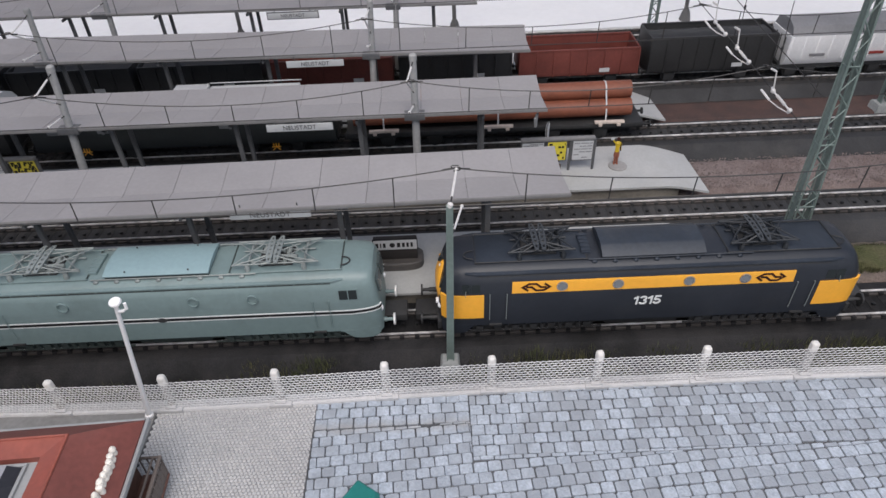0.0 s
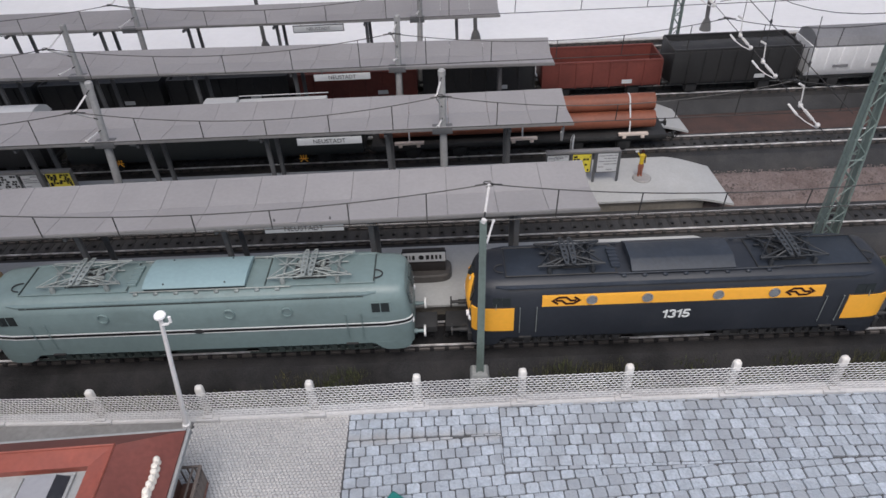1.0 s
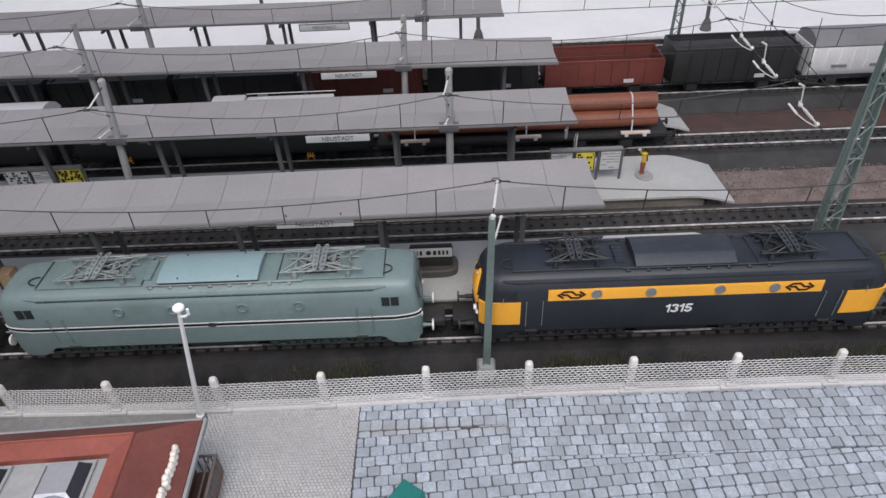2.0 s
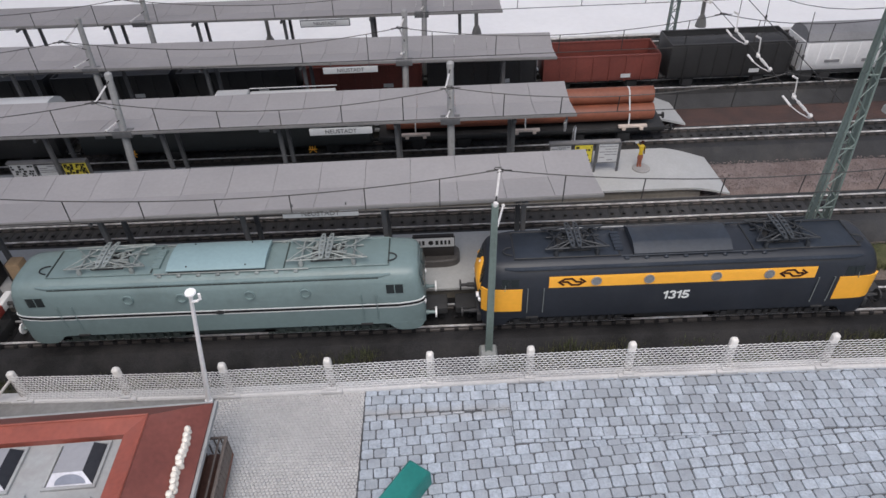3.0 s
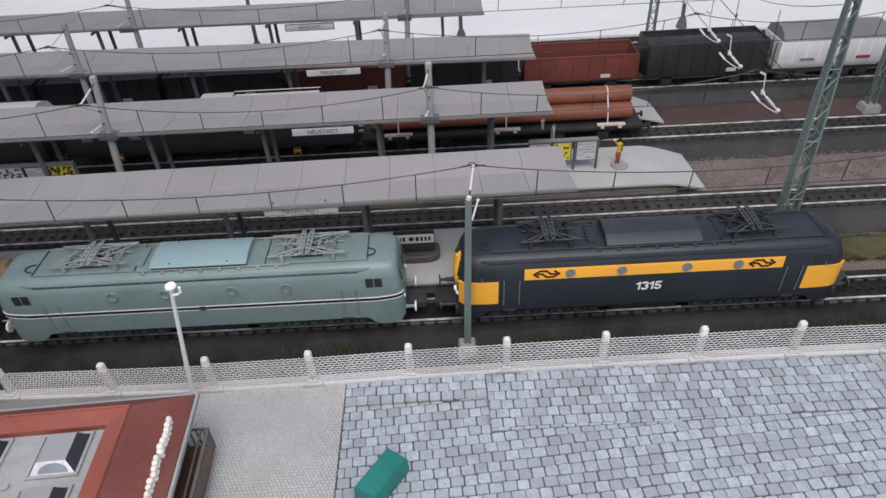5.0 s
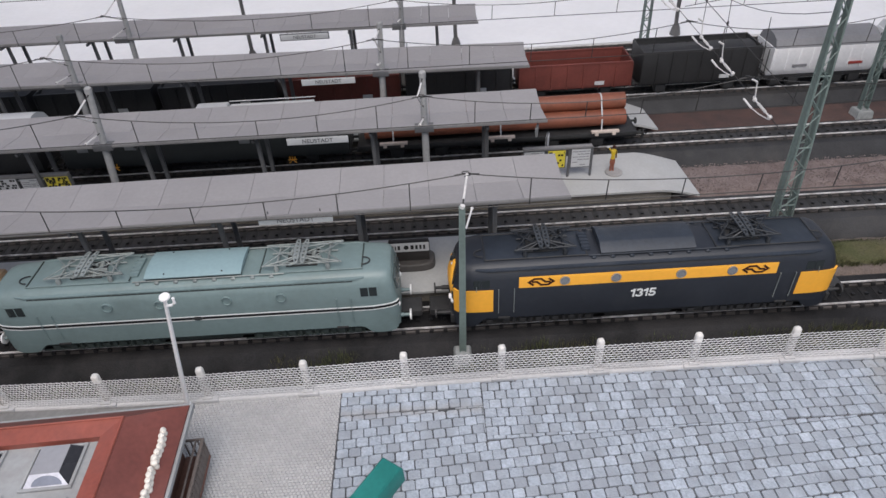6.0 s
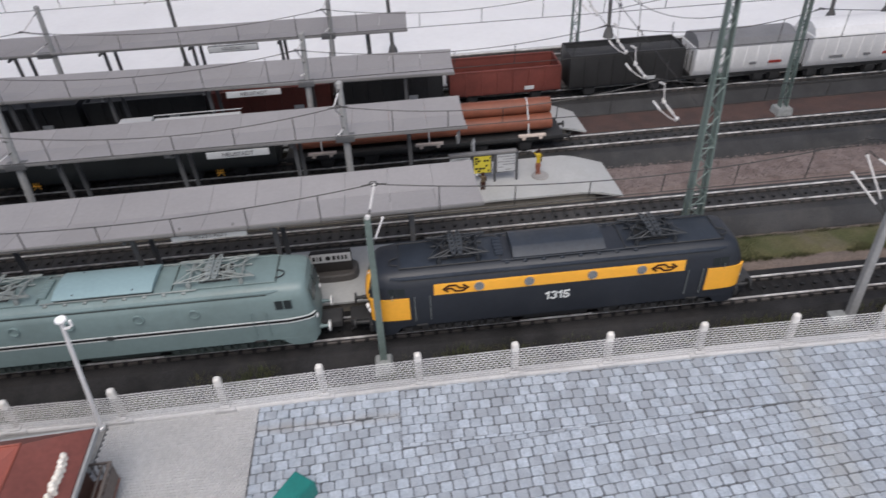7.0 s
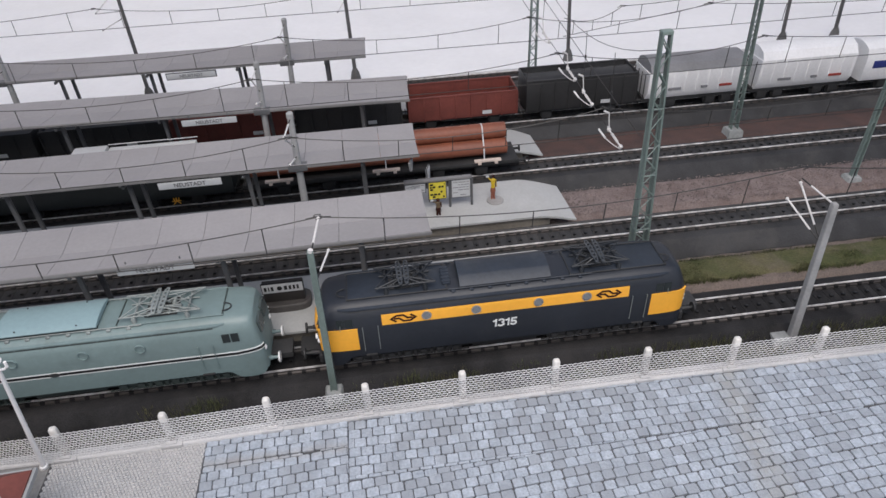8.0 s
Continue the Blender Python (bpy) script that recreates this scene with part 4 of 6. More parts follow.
                rod(b, (sx * 0.0875, sy * 0.0176, 0.0318), (sx * 0.0872, sy * 0.0172, 0.0352), 0.00018, seg=6)
                part("cab_handrail", b, M_PANTO, t)
            b = bmesh.new()
            side_plate(b, sx * 0.0700, sx * 0.0760, 0.0124, 0.0132, 0.0009, sy, 1)
            part("door_step", b, M_UNDER, t)
        # front windows and lamps
        for sy in (-1, 1):
            b = bmesh.new()
            ball(b, (sx * (0.1030 if kind_no == 0 else 0.0994), sy * 0.0118, 0.0222), 0.0016, 0.8, 1, 1)
            part("headlight", b, M_LAMPWHITE, t, "small round headlight")
            b = bmesh.new()
            loft(b, [[(sx * (x_ + e), sy * 0.0060 + w_ * 0.0046, z_) for w_, e in ((-1, -0.0006), (1, -0.0006), (1, 0.0006), (-1, 0.0006))] for x_, z_ in (((0.1032, 0.0318), (0.1022, 0.0388)) if kind_no == 0 else ((0.0990, 0.0322), (0.0965, 0.0388)))])
            part("windscreen", b, M_SCREEN if kind_no == 0 else M_WINDOW, t)
    # portholes
    for sy in (-1, 1):
        for px in ((-0.0430, -0.0165, 0.0173, 0.0448) if kind_no == 0 else (-0.0425, -0.0165, 0.0165, 0.0425)):
            zc, up_ = (0.0358, 0.0005) if kind_no == 0 else (0.0362, 0.0003)
            yy = side_y(zc)
            b = bmesh.new()
            circ = [k * math.pi / 12 for k in range(24)]
            loft(b, [[(px + r_ * math.cos(a), sy * (side_y(zc + r_ * math.sin(a)) + o), zc + r_ * math.sin(a)) for a in circ] for r_, o in ((0.0027, -0.001), (0.0026, 0.0004 + up_), (0.0022, 0.0004 + up_), (0.0021, -0.001))], cap=False)
            ring = part("porthole_rim", b, body_mat if kind_no == 0 else M_CHROME, t)
            b = bmesh.new()
            loft(b, [[(px + 0.00215 * math.cos(a), sy * (side_y(zc + 0.0021 * math.sin(a)) + o), zc + 0.0021 * math.sin(a)) for a in circ] for o in (-0.001, 0.00015 + (up_ if kind_no else 0.0))])
            part("porthole_glass", b, body_mat if kind_no == 0 else M_PORTGLASS, ring)
    for sx in (-1, 1):
        for sy in (-1, 1):
            b = bmesh.new()
            nose_x = 1.07 if kind_no == 0 else 0.90
            plan = [(0.0840, 1.0, 0.0118), (0.0866, 0.999, 0.0088), (0.0890, 0.993, 0.0072), (0.0930, 0.978, 0.0068), (0.0970, 0.945, 0.0068), (0.0995, 0.90, 0.0076), (0.1008, 0.83, 0.0092)]
            loft(b, [[(sx * (0.082 + (px - 0.082) * nose_x - back), sy * (0.0171 * boxy(w_, kind_no) - in_), zz) for in_, back, zz in ((0.0, 0.0, 0.0128), (0.0002, 0.0, zb), (0.0010, 0.0006, zb), (0.0010, 0.0006, 0.0128))] for px, w_, zb in plan])
            part("end_skirt", b, body_mat, t)
    b = bmesh.new()
    box(b, -0.090, 0.090, -0.0140, 0.0140, 0.0080, 0.0105, 0.0005)
    box(b, -0.018, 0.018, -0.0130, 0.0130, 0.0052, 0.0085, 0.0010)
    part("underframe", b, bogie_mat, t)
    bogie(t, -0.0540, bogie_mat)
    bogie(t, 0.0540, bogie_mat)
    buffers(t, M_UNDER if kind_no else M_GLOCO, M_UNDER if kind_no else M_BUFFWHITE)
    return t


g = locomotive(-0.2310, M_GLOCO, M_GLOCO, M_GLID, M_PANTO, M_UNDERGREEN, "turquoise green electric locomotive with a pale roof hatch on the track", 0)
for sy in (-1, 1):
    bm = bmesh.new()
    side_plate(bm, -0.0905, 0.0905, 0.0243, 0.0260, 0.00018, sy, 1)
    part("black_waist_stripe", bm, M_BLACK, g)
    for z0, z1 in ((0.0260, 0.0266), (0.0237, 0.0243)):
        bm = bmesh.new()
        side_plate(bm, -0.0905, 0.0905, z0, z1, 0.00016, sy, 1)
        part("white_lining", bm, M_LINEWHITE, g)
    for sx in (-1, 1):
        for z0, z1, m_, nm, pr_ in ((0.0243, 0.0260, M_BLACK, "black_waist_stripe", 0.0002), (0.0260, 0.0266, M_LINEWHITE, "white_lining", 0.00024), (0.0237, 0.0243, M_LINEWHITE, "white_lining", 0.00024)):
            bm = bmesh.new()
            st = [(px, boxy(w, 0)) for px, w in ((0.0906, 0.990), (0.0964, 0.965), (0.1002, 0.91), (0.1023, 0.81), (0.1034, 0.66))]
            loft(bm, [[(sx * (x + (0.0003 if w < 0.9 else 0)), sy * (0.0172 * w + pr_), z0 + 0.08 * (x - 0.0905)), (sx * (x - 0.0004), sy * (0.0172 * w - 0.0006), z0 + 0.08 * (x - 0.0905)),
                       (sx * (x - 0.0004), sy * (0.0172 * w - 0.0006), z1 + 0.08 * (x - 0.0905)), (sx * (x + (0.0003 if w < 0.9 else 0)), sy * (0.0172 * w + pr_), z1 + 0.08 * (x - 0.0905))] for x, w in st])
            part(nm, bm, m_, g)
    bm = bmesh.new()
    rod(bm, (0.0, sy * 0.0168, 0.0252), (0.0, sy * 0.01765, 0.0252), 0.0013, seg=16)
    for v in bm.verts:
        v.co.x *= 2.1
    part("name_plate", bm, M_UNDER, g, "small dark oval plate")

n_ = locomotive(0.0, M_NLOCO, M_NROOF, M_NROOF, M_PANTODARK, M_UNDER, "dark blue-grey electric locomotive with yellow bands and white number", 1)


def flat_stroke(bm, path, half, s, cx, cz, proud):
    """A flat stroke with mitred corners along a path of (x, z) offsets, laid on the body side s."""
    path = [Vector(p) for p in path]
    rings = []
    for i, p in enumerate(path):
        d0 = (p - path[i - 1]).normalized() if i else (path[1] - p).normalized()
        d1 = (path[i + 1] - p).normalized() if i + 1 < len(path) else d0
        n0, n1 = Vector((-d0.y, d0.x)), Vector((-d1.y, d1.x))
        m_ = (n0 + n1).normalized()
        m_ *= half / max(0.45, m_.dot(n0))
        rings.append([(cx + v.x, s * (side_y(cz + v.y) + o), cz + v.y) for v, o in ((p + m_, proud), (p - m_, proud), (p - m_, 0.0), (p + m_, 0.0))])
    loft(bm, rings)


def number_on_side(parent, cx, cz, h, s):
    """Bold slanted figures one, three, one, five on the body side s, read from outside."""
    arc = lambda x, z, rx, rz, a0, a1: [(x + rx * math.cos(radians(a0 + (a1 - a0) * k / 10)), z + rz * math.sin(radians(a0 + (a1 - a0) * k / 10))) for k in range(11)]
    one = [[(0.34, 0.99), (0.34, 0.0)], [(0.04, 0.74), (0.20, 0.77), (0.34, 0.90)]]
    three = [arc(0.32, 0.72, 0.23, 0.20, 165, -80) , arc(0.32, 0.28, 0.26, 0.21, 80, -165)]
    five = [[(0.60, 0.91), (0.17, 0.91), (0.12, 0.50)], arc(0.32, 0.31, 0.26, 0.235, 140, -165)]
    x = -1.12
    for glyph, wide in ((one, 0.50), (three, 0.66), (one, 0.48), (five, 0.66)):
        b = bmesh.new()
        for k, path in enumerate(glyph):
            flat_stroke(b, [(-s * h * (1.10 * (x + px) + 0.06 * (pz - 0.5)), h * (pz - 0.5)) for px, pz in path], h * 0.085, s, cx, cz, 0.00022 + 0.00003 * k)
        part("digit", b, M_LINEWHITE, parent, "bold white figure")
        x += wide


def arrow_stroke(bm, cx, cz, w, h, s, turn):
    """One half of a plain winding double arrow: a bent flat stroke with mitred corners, on the side s."""
    path = [Vector((turn * cx_ * w, turn * cz_ * h)) for cx_, cz_ in ((-0.30, -0.52), (-0.50, 0.0), (-0.28, 0.50), (0.0, 0.50), (0.17, -0.02), (0.38, -0.02))]
    flat_stroke(bm, path, 0.00052, s, cx, cz, 0.00034)


for sy in (-1, 1):
    bm = bmesh.new()
    side_plate(bm, -0.0657, 0.0657, 0.0327, 0.0394, 0.00018, sy, 6)
    band = part("yellow_band", bm, M_YELLOW, n_, "yellow band along the side")
    for cx in (-0.0545, 0.0545):
        for turn in (-1, 1):
            bm = bmesh.new()
            arrow_stroke(bm, cx, 0.0361, 0.0126, 0.0039, sy, turn)
            part("arrow_stroke", bm, M_EMBLEM, band, "dark brown winding arrow stroke")
    number_on_side(n_, -0.0014, 0.0249, 0.0053, sy)
    for sx in (-1, 1):
        bm = bmesh.new()
        st = [(0.0788, 1.0), (0.0838, 1.0), (0.0892, 0.990), (0.0942, 0.965), (0.0973, 0.91), (0.0991, 0.81)]
        low = [bm.verts.new((sx * x, sy * (side_y(0.0135) * w + 0.00025), 0.0174)) for x, w in st]
        high = [bm.verts.new((sx * x, sy * (side_y(0.0280) * w + 0.00025), 0.0323)) for x, w in st]
        lin = [bm.verts.new((sx * (x - 0.0004), sy * (side_y(0.0135) * w - 0.0006), 0.0176)) for x, w in st]
        hin = [bm.verts.new((sx * (x - 0.0004), sy * (side_y(0.0280) * w - 0.0006), 0.0323)) for x, w in st]
        fs = [bm.faces.new(q) for i in range(len(st) - 1) for q in ((low[i], low[i + 1], high[i + 1], high[i]), (low[i], low[i + 1], lin[i + 1], lin[i]), (high[i], high[i + 1], hin[i + 1], hin[i]))]
        fs.append(bm.faces.new((low[0], high[0], hin[0], lin[0])))
        bmesh.ops.recalc_face_normals(bm, faces=fs)
        part("yellow_cab_panel", bm, M_YELLOW, n_, "yellow panel on the cab side")
for sx in (-1, 1):
    bm = bmesh.new()
    rings = []
    for zz, xx, hw in ((0.0152, 0.0978, 0.0122), (0.0190, 0.0996, 0.0130), (0.0240, 0.1008, 0.0132), (0.0292, 0.1014, 0.0130), (0.0322, 0.1008, 0.0116), (0.0352, 0.0998, 0.0060), (0.0392, 0.0982, 0.0020)):
        face = [(sx * (xx - 0.0022 * (abs(u) ** 3)), u * hw, zz) for u in [-1 + i / 4 for i in range(9)]]
        rings.append(face + [(x - sx * 0.0030, y * 0.96, z) for x, y, z in face[::-1]])
    loft(bm, rings)
    nose = part("yellow_nose", bm, M_YELLOW, n_, "yellow front panel")
    for sy in (-1, 1):
        bm = bmesh.new()
        rod(bm, (sx * 0.0990, sy * 0.0095, 0.0232), (sx * 0.1014, sy * 0.0095, 0.0232), 0.0015, seg=14)
        part("headlight", bm, M_LAMPWHITE, nose, "round white headlight")
    bm = bmesh.new()
    ball(bm, (sx * 0.0984, 0.0, 0.0372), 0.0011, 0.8, 1.0, 1.0)
    part("top_lamp", bm, M_LAMPWHITE, nose, "small white top lamp")


# ---- overhead line: masts ----
def concrete_mast(x, y, z0, z1, lean=0.0, label="round grey concrete catenary mast with white arms"):
    t = thing("catenary_mast", (x, y, z0), label, "catenary mast", "concrete catenary masts")
    h = z1 - z0
    b = bmesh.new()
    loft(b, [[(lean * z / h + r * math.cos(a), r * math.sin(a), z) for a in [k * math.pi / 6 for k in range(12)]]
             for z, r in ((0, 0.0026), (h * 0.5, 0.0023), (h - 0.004, 0.0019), (h - 0.0038, 0.0022), (h - 0.0008, 0.0022), (h, 0.0014))])
    part("pole", b, M_CONC, t)
    b = bmesh.new()
    box(b, -0.0040, 0.0040, -0.0040, 0.0040, -0.0002, 0.0022, 0.0005)
    part("foot", b, M_MASTFOOT, t)
    return t


def arm(t, a, b_, name="cantilever_arm", r=0.00045, knob=True):
    b = bmesh.new()
    rod(b, a, b_, r, seg=7)
    p = part(name, b, M_WIRE, t)
    b = bmesh.new()
    a, b_ = Vector(a), Vector(b_)
    rod(b, a.lerp(b_, 0.30), a.lerp(b_, 0.95), r * 1.45, seg=8)
    if knob:
        ball(b, a.lerp(b_, 0.95), 0.0009)
    part("insulator", b, M_INSUL, p, "white ribbed insulator")


def cantilever(t, lean, top, reach_x, reach_y, messenger, contact):
    """Three arms from the mast, in its own space, to the wires over the track."""
    arm(t, (lean, 0, top - 0.004), (reach_x, reach_y, messenger), r=0.00035)
    arm(t, (lean * 0.8, 0, top - 0.024), (reach_x, reach_y, messenger), r=0.00035, knob=False)
    arm(t, (lean * 0.7, 0, top - 0.030), (reach_x * 0.9, reach_y, contact), r=0.00035)


for x, y, top, lean, wire_y in ((-0.1105, 0.1085, 0.111, 0.0015, T2), (-0.3185, 0.1085, 0.113, 0.0098, T2), (-0.1430, 0.1995, 0.1115, 0.0050, T3), (-0.3745, 0.2085, 0.1125, 0.0055, T3),
                                (-0.1290, 0.2955, 0.112, 0.0045, T4), (-0.3655, 0.3035, 0.1145, 0.0045, T4)):
    mast = concrete_mast(x, y, PLAT_Z, top, lean)
    cantilever(mast, lean, top - PLAT_Z, lean - 0.0035, wire_y - y, 0.1030 - PLAT_Z, 0.0850 - PLAT_Z)


def green_mast(x, y, lean=0.002):
    t = thing("catenary_mast", (x, y, 0), "slim green steel catenary mast on a concrete foot", "catenary mast", "green catenary masts")
    h = 0.1007
    s0, s1 = 0.0018, 0.0014
    for k in (-1, 1):
        b = bmesh.new()
        loft(b, [[(lean * z / h + k * (s - 0.0003) + dx, dy * s / s0, z) for dx, dy in ((-0.0003, -0.0017), (0.0003, -0.0017), (0.0003, 0.0017), (-0.0003, 0.0017))] for z, s in ((0.004, s0), (h, s1))])
        part("flange", b, M_GREENMAST, t)
    b = bmesh.new()
    loft(b, [[(lean * z / h + dx * (s - 0.0005), dy - 0.0006, z) for dx, dy in ((-1, -0.0003), (1, -0.0003), (1, 0.0003), (-1, 0.0003))] for z, s in ((0.004, s0), (h, s1))])
    part("web", b, M_GREENMAST, t)
    b = bmesh.new()
    loft(b, [[(sx * w, sy * w * 0.9, z) for sx, sy in ((-1, -1), (1, -1), (1, 1), (-1, 1))] for z, w in ((-0.001, 0.0054), (0.0065, 0.0047), (0.0078, 0.0036))])
    part("foot", b, M_MASTFOOT, t, "pale green-grey concrete foot")
    arm(t, (lean, 0, h - 0.002), (lean + 0.0040, 0.0225, 0.1045), r=0.0004)
    arm(t, (lean, 0, h - 0.018), (lean + 0.0062, 0.0225, 0.0850), r=0.00035)
    b = bmesh.new()
    rod(b, (lean, 0, h - 0.0005), (lean + 0.0004, 0.0, h + 0.0010), 0.0012, seg=8)
    part("cap", b, M_INSUL, t)
    return t


green_mast(-0.0957, -0.0225)
green_mast(-0.3640, -0.0225)

t = thing("catenary_mast", (0.1665, -0.0232, 0), "tapered grey concrete mast with white braced arms beside the grass", "catenary mast")
bm = bmesh.new()
loft(bm, [[(lx + s * cx, s * cy, z) for cx, cy in ((-1, -0.7), (-0.7, -1), (0.7, -1), (1, -0.7), (1, 0.7), (0.7, 1), (-0.7, 1), (-1, 0.7))]
          for z, s, lx in ((0.0, 0.0023, 0.0), (0.090, 0.0017, -0.0052), (0.0958, 0.0016, -0.0056), (0.0965, 0.0011, -0.0057))])
part("pole", bm, M_CONC, t)
bm = bmesh.new()
box(bm, -0.0120, -0.0025, -0.0040, 0.0040, 0.0, 0.0062, 0.0006)
part("foot", bm, M_MASTFOOT, t)
for a, c in (((-0.0046, 0.0, 0.0713), (-0.0148, 0.0232, 0.0870)), ((-0.0046, 0.0, 0.0713), (-0.0100, 0.0232, 0.0967)), ((-0.0096, 0.0225, 0.0980), (-0.0052, 0.0, 0.0950))):
    arm(t, a, c, r=0.00034)


def lattice_mast(x, y, z0, top, w0, w1, lean=0.0, block=True, label="tall green lattice steel mast"):
    t = thing("lattice_mast", (x, y, z0), label, "lattice mast", "green lattice masts")
    h = top - z0
    def at(z, sx, sy):
        w = w0 + (w1 - w0) * z / h
        return Vector((lean * z / h + sx * w, sy * w * 0.8, z))
    for sx in (-1, 1):
        for sy in (-1, 1):
            b = bmesh.new()
            rod(b, at(0.004, sx, sy), at(h, sx, sy), 0.00052, seg=5)
            part("leg", b, M_GREENMAST, t)
    for sx in (-1, 1):
        b = bmesh.new()
        ring = []
        for z in (0.004, h):
            c = at(z, sx, 0)
            d = at(z, sx, 1).y * 0.55
            ring.append([(c.x - 0.0002, -d, z), (c.x + 0.0002, -d, z), (c.x + 0.0002, d, z), (c.x - 0.0002, d, z)])
        loft(b, ring)
        part("side_plate", b, M_GREENMAST, t)
    n = int(h / 0.0085)
    for sy in (-1, 1):
        for i in range(n):
            z = 0.006 + (h - 0.008) * i / n
            z2 = 0.006 + (h - 0.008) * (i + 1) / n
            b = bmesh.new()
            s = 1 if i % 2 else -1
            rod(b, at(z, -s, sy), at(z2, s, sy), 0.00034, seg=4)
            part("lacing_bar", b, M_GREENMAST, t)
    for f in (0.30, 0.52, 0.76):
        b = bmesh.new()
        for sy in (-1, 1):
            rod(b, at(h * f, -1, sy), at(h * f, 1, sy), 0.00042, seg=5)
        for sx in (-1, 1):
            rod(b, at(h * f, sx, -1), at(h * f, sx, 1), 0.00042, seg=5)
        part("collar", b, M_GREENMAST, t)
    b = bmesh.new()
    c = at(h, 1, 1)
    box(b, lean - w1 - 0.0006, lean + w1 + 0.0006, -w1, w1, h - 0.001, h + 0.0008, 0.0003)
    part("cap_plate", b, M_GREENMAST, t)
    if block:
        b = bmesh.new()
        loft(b, [[(sx * w, sy * w * 0.9, z) for sx, sy in ((-1, -1), (1, -1), (1, 1), (-1, 1))] for z, w in ((-z0 - 0.002, w0 + 0.0042), (0.0030, w0 + 0.0036), (0.0042, w0 + 0.0028))])
        part("block", b, M_MASTFOOT, t, "grey concrete foundation block")
    return t


lattice_mast(0.0912, 0.0305, 0.006, 0.1690, 0.0050, 0.0022, -0.0062)
lattice_mast(0.2545, 0.2190, 0.006, 0.1700, 0.0029, 0.0019, -0.0075)
lattice_mast(0.3060, 0.1290, 0.004, 0.1700, 0.0017, 0.0013, -0.0010)
lattice_mast(0.1000, 0.3330, 0.006, 0.1700, 0.0036, 0.0024, -0.0010)


def cone_foot_pole(x, y, top, lean=0.0):
    t = thing("catenary_mast", (x, y, 0.0035), "dark grey steel pole on a flared foot on the white board", "catenary mast", "poles behind the rear track")
    b = bmesh.new()
    loft(b, [[(lean * z / 0.13 + r * math.cos(a), r * math.sin(a), z) for a in [k * math.pi / 5 for k in range(10)]] for z, r in ((0.010, 0.0021), (top, 0.0016))])
    part("pole", b, M_POLEDARK, t)
    b = bmesh.new()
    loft(b, [[(r * math.cos(a), r * math.sin(a), z) for a in [k * math.pi / 6 for k in range(12)]] for z, r in ((-0.0002, 0.0058), (0.0015, 0.0056), (0.0080, 0.0042), (0.0120, 0.0024))])
    part("flared_foot", b, M_POLEDARK, t)
    cantilever(t, lean * 0.8, 0.115, -0.010, T5 - y, 0.1045 - 0.0035, 0.0890 - 0.0035)
    return t


for x, y, lean in ((-0.2930, 0.4200, 0.0), (-0.0740, 0.4240, -0.002), (0.1660, 0.4275, -0.006), (0.4200, 0.4250, -0.008), (0.4850, 0.4250, -0.008)):
    cone_foot_pole(x, y, 0.130, lean)


# ---- overhead line: wires ----
def catenary(y, supports, high, low, contact, pitch, label, x=0.0, rz=0.0, first=0.0):
    t = thing("catenary_wire", (x, y, contact), label, "overhead wire", "overhead wires", rz=rz)
    b = bmesh.new()
    pts, drops = [], []
    for a, c in zip(supports, supports[1:]):
        n = max(3, round((c - a) / pitch))
        for i in range(n * 4):
            u = i / (n * 4)
            pts.append((a + (c - a) * u, 0, low + (high - low) * (2 * u - 1) ** 2 - contact))
            if i % 4 == 2 and not first:
                drops.append(pts[-1])
        if first:
            run = c - a - first - 0.0275
            gaps = max(1, round(run / pitch))
            for k in range(gaps + 1):
                d = first + run * k / gaps
                drops.append((a + d, 0, low + (high - low) * (2 * d / (c - a) - 1) ** 2 - contact))
    tube(b, pts, 0.00028, 5)
    part("messenger_wire", b, M_WIRE, t)
    for sx_ in supports[1:-1]:
        for k in (-1, 1):
            b = bmesh.new()
            zz = high - contact
            tube(b, [(sx_ + k * 0.0060, 0, zz - 0.0004), (sx_ - k * 0.0012, -k * 0.0004, zz + 0.0003), (sx_ - k * 0.0022, k * 0.0006, zz + 0.0004),
                     (sx_ - k * 0.0016, k * 0.0018, zz + 0.0003), (sx_ + k * 0.0012, k * 0.0022, zz)], 0.00026, 5)
            part("wire_hook", b, M_WIRE, t)
    b = bmesh.new()
    rod(b, (supports[0], 0, 0), (supports[-1], 0, 0), 0.00028, seg=5)
    part("contact_wire", b, M_WIRE, t)
    for p in drops:
        b = bmesh.new()
        rod(b, (p[0], 0, p[2]), (p[0] - 0.0004, 0, 0), 0.00030, seg=5)
        part("dropper", b, M_WIRE, t)
    return t


catenary(T1, [-0.640, -0.3610, -0.0900, 0.1560, 0.420], 0.1042, 0.0942, 0.0845, 0.0380, "dark overhead wire with droppers above the front track", first=0.0310)
catenary(T2, [-0.560, -0.3120, -0.1098, 0.0820, 0.300, 0.56], 0.1035, 0.0940, 0.0843, 0.0362, "dark overhead wire with droppers above the second track", first=0.0310)
catenary(T3, [-0.620, -0.3740, -0.1415, 0.0800, 0.240, 0.60], 0.1035, 0.0938, 0.0812, 0.0460, "dark overhead wire with droppers above the third track")
catenary(T4, [-0.620, -0.3655, -0.1278, 0.0800, 0.240, 0.62], 0.1030, 0.0940, 0.0828, 0.0470, "dark overhead wire with droppers above the goods train")
catenary(T5, [-0.700, -0.3030, -0.0840, 0.1560, 0.399, 0.70], 0.1090, 0.1010, 0.0902, 0.0480, "dark overhead wire with droppers above the rear track")

catenary(0.2740, [0.004, 0.066, 0.330], 0.1000, 0.0930, 0.0843, 0.0480, "dark overhead wire branching off towards the rear track", 0.1070, 19.0)

span = thing("cross_span", (0.0820, 0.0, 0.0950), "cross-span wires with white insulators hung over the tracks", "overhead wire")


